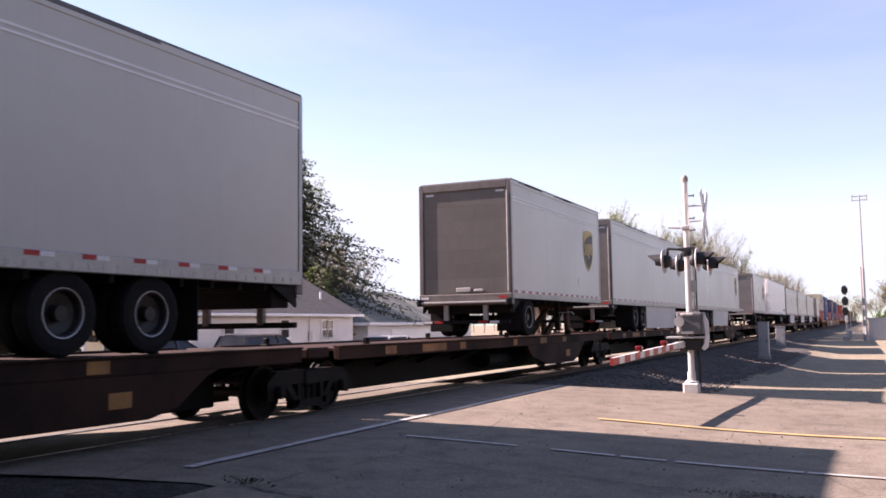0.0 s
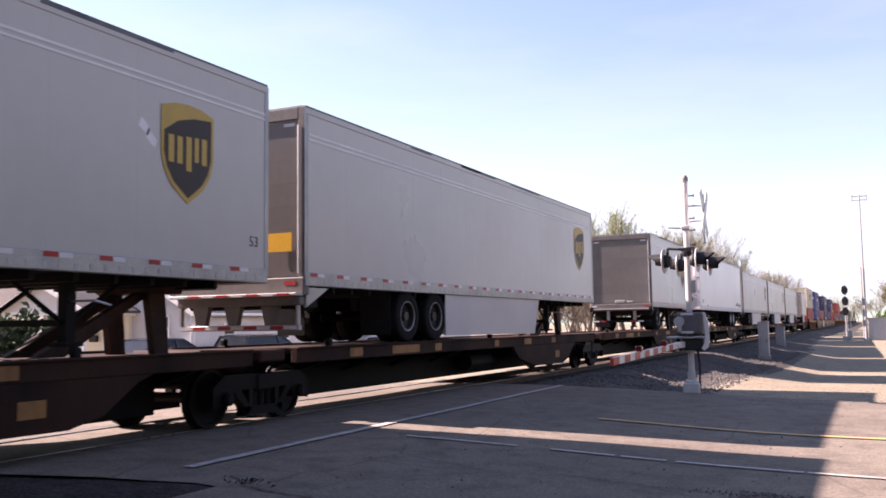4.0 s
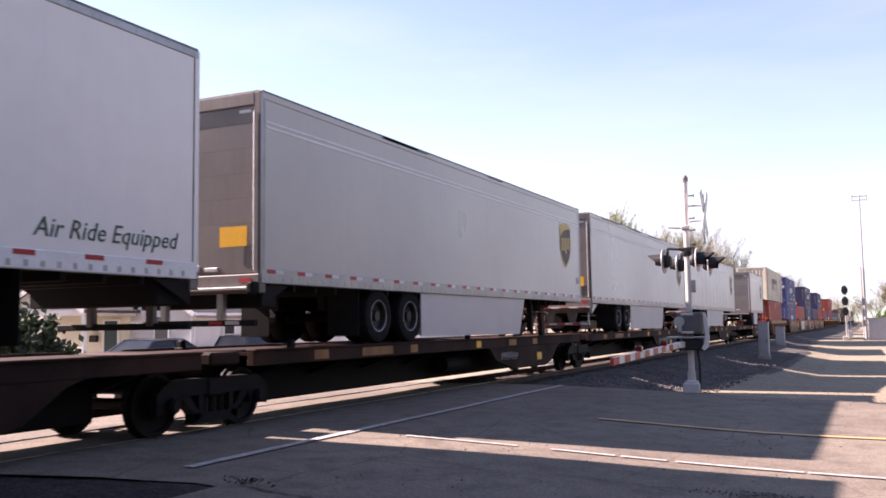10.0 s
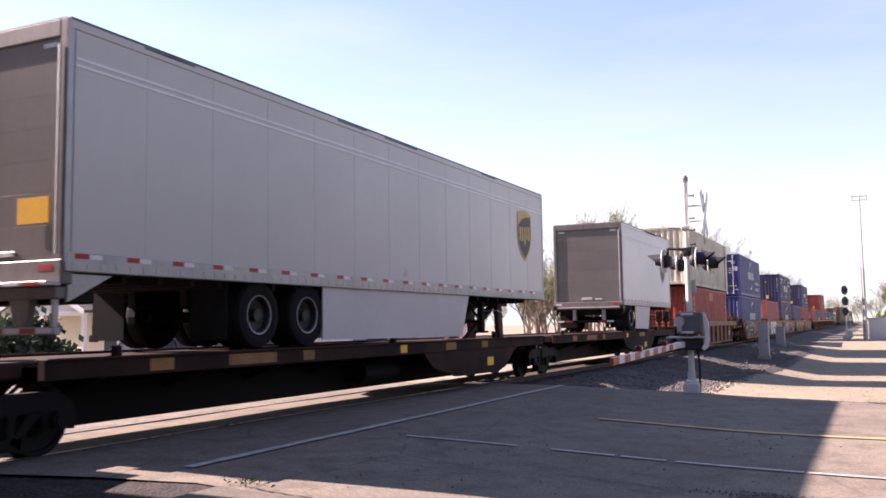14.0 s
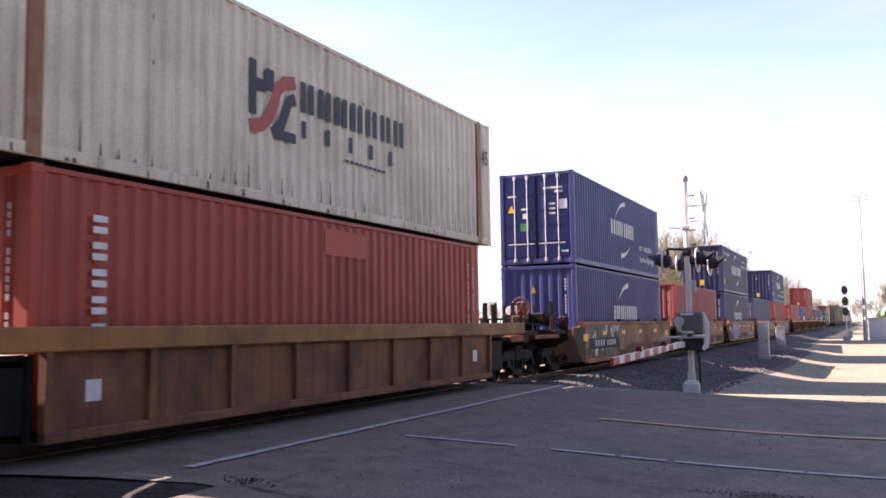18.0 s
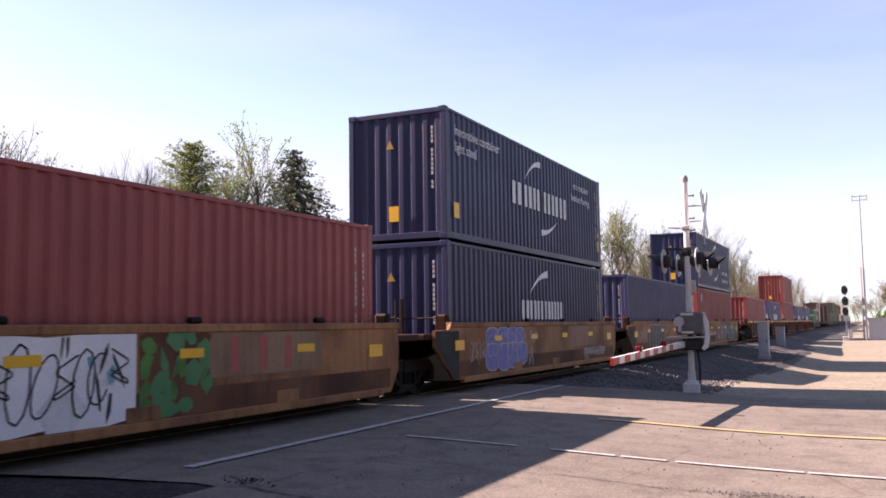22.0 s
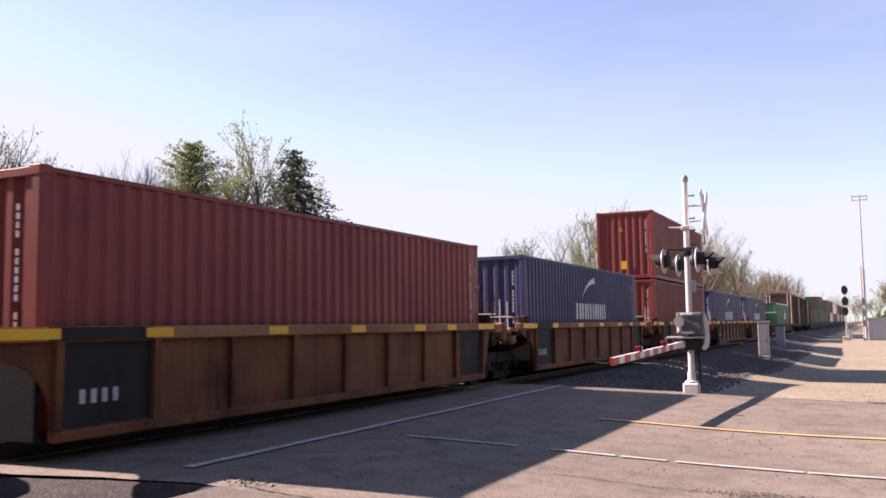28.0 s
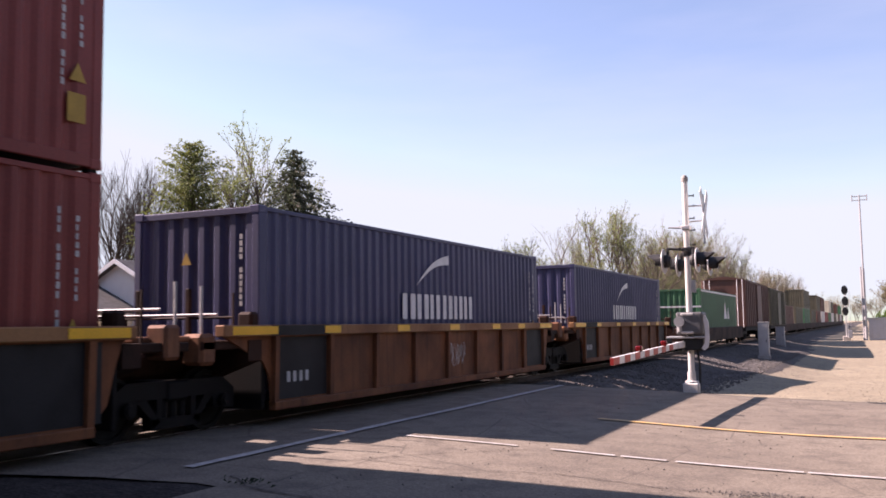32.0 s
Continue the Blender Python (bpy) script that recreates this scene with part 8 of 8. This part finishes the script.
for i, (x, y, h, w) in enumerate(((-24.0, 41.0, 6.8, 5.2), (-21.0, 41.8, 6.0, 4.6), (-27.2, 40.6, 6.2, 4.6), (-18.2, 41.6, 5.4, 3.6))):
    conifer("garden_shrub", "tall green garden shrub behind the roof", x, y, h, w, 40 + i, "leaf_cedar" if i % 2 == 0 else "leaf_young", -0.15, 1.0, 0.02, 0.5, 0.30)


def bush(name, label, x, y, w, h, seed, leaf):
    r = random.Random(seed)
    t = thing(name, label, "bush", at=pose(x, y, ground_z(x, y)))
    st, tips = Build(), []
    for i in range(26):
        a, q = r.uniform(0, 6.283), r.random() ** 0.5
        tip = Vector((math.cos(a) * q * w, math.sin(a) * q * w, h * (1 - 0.55 * q * q) * r.uniform(0.75, 1.1)))
        st.tube((0.1 * math.cos(a), 0.1 * math.sin(a), -0.2), tip, 0.02, 0.006, 3, caps=False)
        tips += [tip * f for f in (0.45, 0.6, 0.75, 0.88, 1.0)]
    part("stems", st, M["bark"], t, fix=False)
    part("leaves", leaves(tips, r, 5200, 0.11, 0.16), M[leaf], t, fix=False)
    return t


bush("juniper_bush", "dark green juniper bush in the front garden", -13.0, 18.2, 1.55, 2.35, 5, "leaf_bush")
bush("juniper_bush", "dark green juniper bush in the front garden", -15.2, 18.6, 1.3, 1.9, 6, "leaf_bush")
bush("green_bush", "fresh green bush behind the equipment shed", 11.2, 107, 1.9, 3.0, 7, "leaf_grass")
bush("green_bush", "fresh green bush behind the equipment shed", 14.2, 108, 2.0, 2.6, 9, "leaf_grass")
broad_tree("budding_tree", "reddish budding tree far behind the shed", 13.0, 170, 8.0, 71, 4, (6, 5, 4, 3), 0.2, "leaf_bud", 6000, 0.10, 0.9, trunk=0.2)


def wood_belt(name, label, places, seed, leaf, per, size):
    """A stand of bare and budding trees along the line, too dense to count."""
    r = random.Random(seed)
    kinds = []
    for k in range(5):
        b, tips = Build(), []
        grow(b, tips, r, Vector((0, 0, -0.05)), Vector((0, 0, 1)), 0.34, 0.012, 0, 5, r.uniform(0.5, 0.8), (5, 4, 3, 3, 3))
        top = sorted(p.z for p in tips)[int(len(tips) * 0.95)]
        fol = leaves([p / top for p in tips], r, per, size, size * 1.8)
        kinds.append((np.array(b.v) / top, b.f, np.array(fol.v), fol.f))
    wv, wf, fv, ff = [], [], [], []
    nw = nf = 0
    for x, y, h in places:
        v, f, lv, lf = r.choice(kinds)
        a, s = r.uniform(0, 6.283), h * r.uniform(0.9, 1.12)
        ca, sa = math.cos(a), math.sin(a)
        off = np.array((x, y, ground_z(x, y)))
        rot = np.array(((ca, sa, 0), (-sa, ca, 0), (0, 0, 1)))
        wide = np.array((1.15, 1.15, 1.0))
        wv.append(v * s * wide @ rot + off)
        fv.append(lv * s * wide @ rot + off)
        wf += [tuple(nw + i for i in q) for q in f]
        ff += [tuple(nf + i for i in q) for q in lf]
        nw += len(v)
        nf += len(lv)
    root = thing(name, label, "woods", kind="stuff")
    for nm, vv, fc, mt in (("branches", wv, wf, M["twig"]), ("leaves", fv, ff, M[leaf])):
        me = bpy.data.meshes.new(nm)
        me.from_pydata(np.concatenate(vv).tolist(), [], fc)
        me.materials.append(mt)
        tagged(part(nm, me, None, root), kind="stuff")


rr = random.Random(77)
near_belt = [(-13.5 - rr.random() * max(0.5, min(12.0, 0.40 * y - 25.5)), y + rr.uniform(-1, 1), 7.7 + rr.uniform(-1.8, 0.6)) for y in [63 + 2.0 * k for k in range(23)]]
wood_belt("woods", "belt of budding scrub trees behind the railway line", near_belt, 5, "leaf_young", 1300, 0.0068)
mid_belt = [(-13.5 - rr.uniform(0, 10), y + rr.uniform(-3, 3), (11.0 if y < 135 else 16.0) + rr.uniform(-3.5, 1.5)) for y in [88 + 3.2 * k for k in range(34)]]
wood_belt("woods", "belt of bare and budding trees behind the railway line", mid_belt, 6, "leaf_young", 1300, 0.0056)
far_belt = [(-13.5 - rr.uniform(0, 26), y + rr.uniform(-6, 6), 15.8 + rr.uniform(-3.5, 1.5)) for y in [195 + 7.5 * k for k in range(30)]]
wood_belt("woods", "far belt of bare trees along the railway line", far_belt, 7, "leaf_bud", 700, 0.010)
hor = [(rr.uniform(-160, 120), 520 + rr.uniform(0, 200), 15 + rr.uniform(-3, 4)) for k in range(70)] + [(-30 - rr.uniform(0, 120), rr.uniform(150, 330), 8 + rr.uniform(-2, 2)) for k in range(50)]
wood_belt("woods", "hazy tree line on the horizon", hor, 9, "leaf_bud", 260, 0.018)
broad_tree("leafing_tree", "tall tree with fresh yellow-green leaves behind the line", -12.6, 88.0, 12.6, 91, 5, (5, 4, 4, 3, 3), 0.2, "leaf_young", 7000, 0.07, 0.7, trunk=0.3)


def scatter(name, label, places, size, seed, mat):
    r = random.Random(seed)
    b = Build()
    for x, y, z in places:
        s = size * r.uniform(0.5, 1.5)
        k = len(b.v)
        pts = [(1, 0, 0), (-1, 0, 0), (0, 1, 0), (0, -1, 0), (0, 0, 1), (0, 0, -1)]
        b.v += [(x + p * s * r.uniform(0.6, 1.2), y + q * s * r.uniform(0.6, 1.2), z + w * s * r.uniform(0.4, 0.9)) for p, q, w in pts]
        b.f += [tuple(k + i for i in t) for t in ((0, 2, 4), (2, 1, 4), (1, 3, 4), (3, 0, 4), (2, 0, 5), (1, 2, 5), (3, 1, 5), (0, 3, 5))]
    return tagged(new(name, b.mesh(name, mat)), label, "stones", kind="stuff")


def bed_z(x):
    pr = [(1.6, -0.13), (2.2, -0.20), (2.7, -0.31), (3.2, -0.44), (3.7, -0.55), (4.2, -0.63), (5.4, -0.72)]
    for (a, za), (c, zc) in zip(pr, pr[1:]):
        if a <= x <= c:
            return za + (zc - za) * (x - a) / (c - a)
    return -0.62


st = []
for i in range(5200):
    x, y = rr.uniform(1.7, 5.2), 21.2 + 42 * rr.random() ** 1.5
    st.append((x, y, max(bed_z(x), ground_z(x, y) - 0.03 if x > 4.6 else -9) + 0.015))
scatter("ballast_stones", "loose grey ballast stones on the shoulder", st, 0.038, 3, M["stone"])
st = []
for i in range(1500):
    x, y = rr.uniform(5.0, 14), 20.6 + 35 * rr.random() ** 1.6
    st.append((x, y, ground_z(x, y) - 0.02))
scatter("gravel", "scattered pale gravel on the lot", st, 0.014, 4, M["stone"])
st = []
for i in range(260):
    x, y = 8.35 + rr.gauss(0, 0.25), 8.75 + rr.gauss(0, 0.10)
    st.append((x, y, road_z(x) + 0.012))
for i in range(300):
    x, y = rr.uniform(3.6, 9), rr.uniform(7.2, 19.8)
    st.append((x, y, road_z(x) + 0.008))
scatter("gravel", "loose grit on the asphalt", st, 0.010, 5, M["stone"])

# cracks with a few weeds in the worn asphalt
def crack(pts, width, seed):
    r = random.Random(seed)
    b = Build()
    line = []
    for (xa, ya), (xb, yb) in zip(pts, pts[1:]):
        n = max(2, int(math.hypot(xb - xa, yb - ya) / 0.08))
        line += [(xa + (xb - xa) * k / n + r.gauss(0, 0.014), ya + (yb - ya) * k / n + r.gauss(0, 0.014)) for k in range(n)]
    for i, (x, y) in enumerate(line):
        w = width * r.uniform(0.3, 1.0)
        z = road_z(x) + 0.012 * noise.noise((x * 0.4, y * 0.4, 5.0)) + 0.010
        b.v += [(x, y - w, z), (x, y + w, z)]
    b.f = [(2 * i, 2 * i + 2, 2 * i + 3, 2 * i + 1) for i in range(len(line) - 1)]
    return tagged(new("crack", b.mesh("crack", M["tie"])), "dark open crack in the worn asphalt", "road crack", kind="structure")


crack([(3.91, 6.97), (3.85, 7.41), (3.89, 8.0), (4.15, 8.63), (4.46, 9.1), (4.76, 9.48), (5.6, 10.4)], 0.016, 1)
crack([(3.55, 7.12), (3.7, 7.09), (4.02, 6.83), (4.31, 6.7), (5.5, 6.58), (7.4, 6.5)], 0.022, 2)
crack([(4.15, 8.63), (5.2, 8.5), (6.3, 8.9), (7.6, 8.7), (9.2, 9.0)], 0.012, 3)
crack([(6.3, 8.9), (6.6, 10.2), (7.4, 11.6), (7.2, 13.0)], 0.012, 4)
weed = Build()
for i in range(34):
    x, y = 4.02 + rr.gauss(0, 0.14), 6.88 + rr.gauss(0, 0.07)
    z, a, s = road_z(x) + 0.008, rr.uniform(0, 6.28), rr.uniform(0.02, 0.06)
    d = Vector((math.cos(a), math.sin(a), 0))
    weed.poly([(x, y, z), tuple(Vector((x, y, z)) + d * s * 0.5 + Vector((0, 0, s * 0.7))), tuple(Vector((x, y, z)) + d * s + Vector((0, 0, s * 0.5)) + Vector((0.008, 0.008, 0)))])
tagged(new("weeds", weed.mesh("weeds", M["leaf_bush"])), "small dark weeds in a road crack", "weeds", kind="stuff")

# ties
tie = shared("tie", lambda: outward(Build().cbox(-1.3, 1.3, -0.115, 0.115, -0.30, -0.135, 0.015).mesh("tie", M["tie"])))
for k in range(130):
    ob = part("tie", tie, None, track)
    ob.location = (0.03 * math.sin(k * 7.1), 20.9 + k * 0.55, 0.02)
for k in range(24):
    ob = part("tie", tie, None, track)
    ob.location = (0.03 * math.sin(k * 5.3), 6.0 - k * 0.55, 0.02)


# ---------------------------------------------------------------- what moves
def motions():
    for t, u in MOVERS:
        walk(t, [(2.0 * k, pose(0, u - travelled(2.0 * k), 0)) for k in range(17)])
    steps = [k / FPS for k in range(32 * FPS + 1)]
    for w, y, r in WHEELS:
        walk(w, [(s, pose(0, y, r, math.degrees(travelled(s) / r), 0, 0)) for s in steps])


motions()
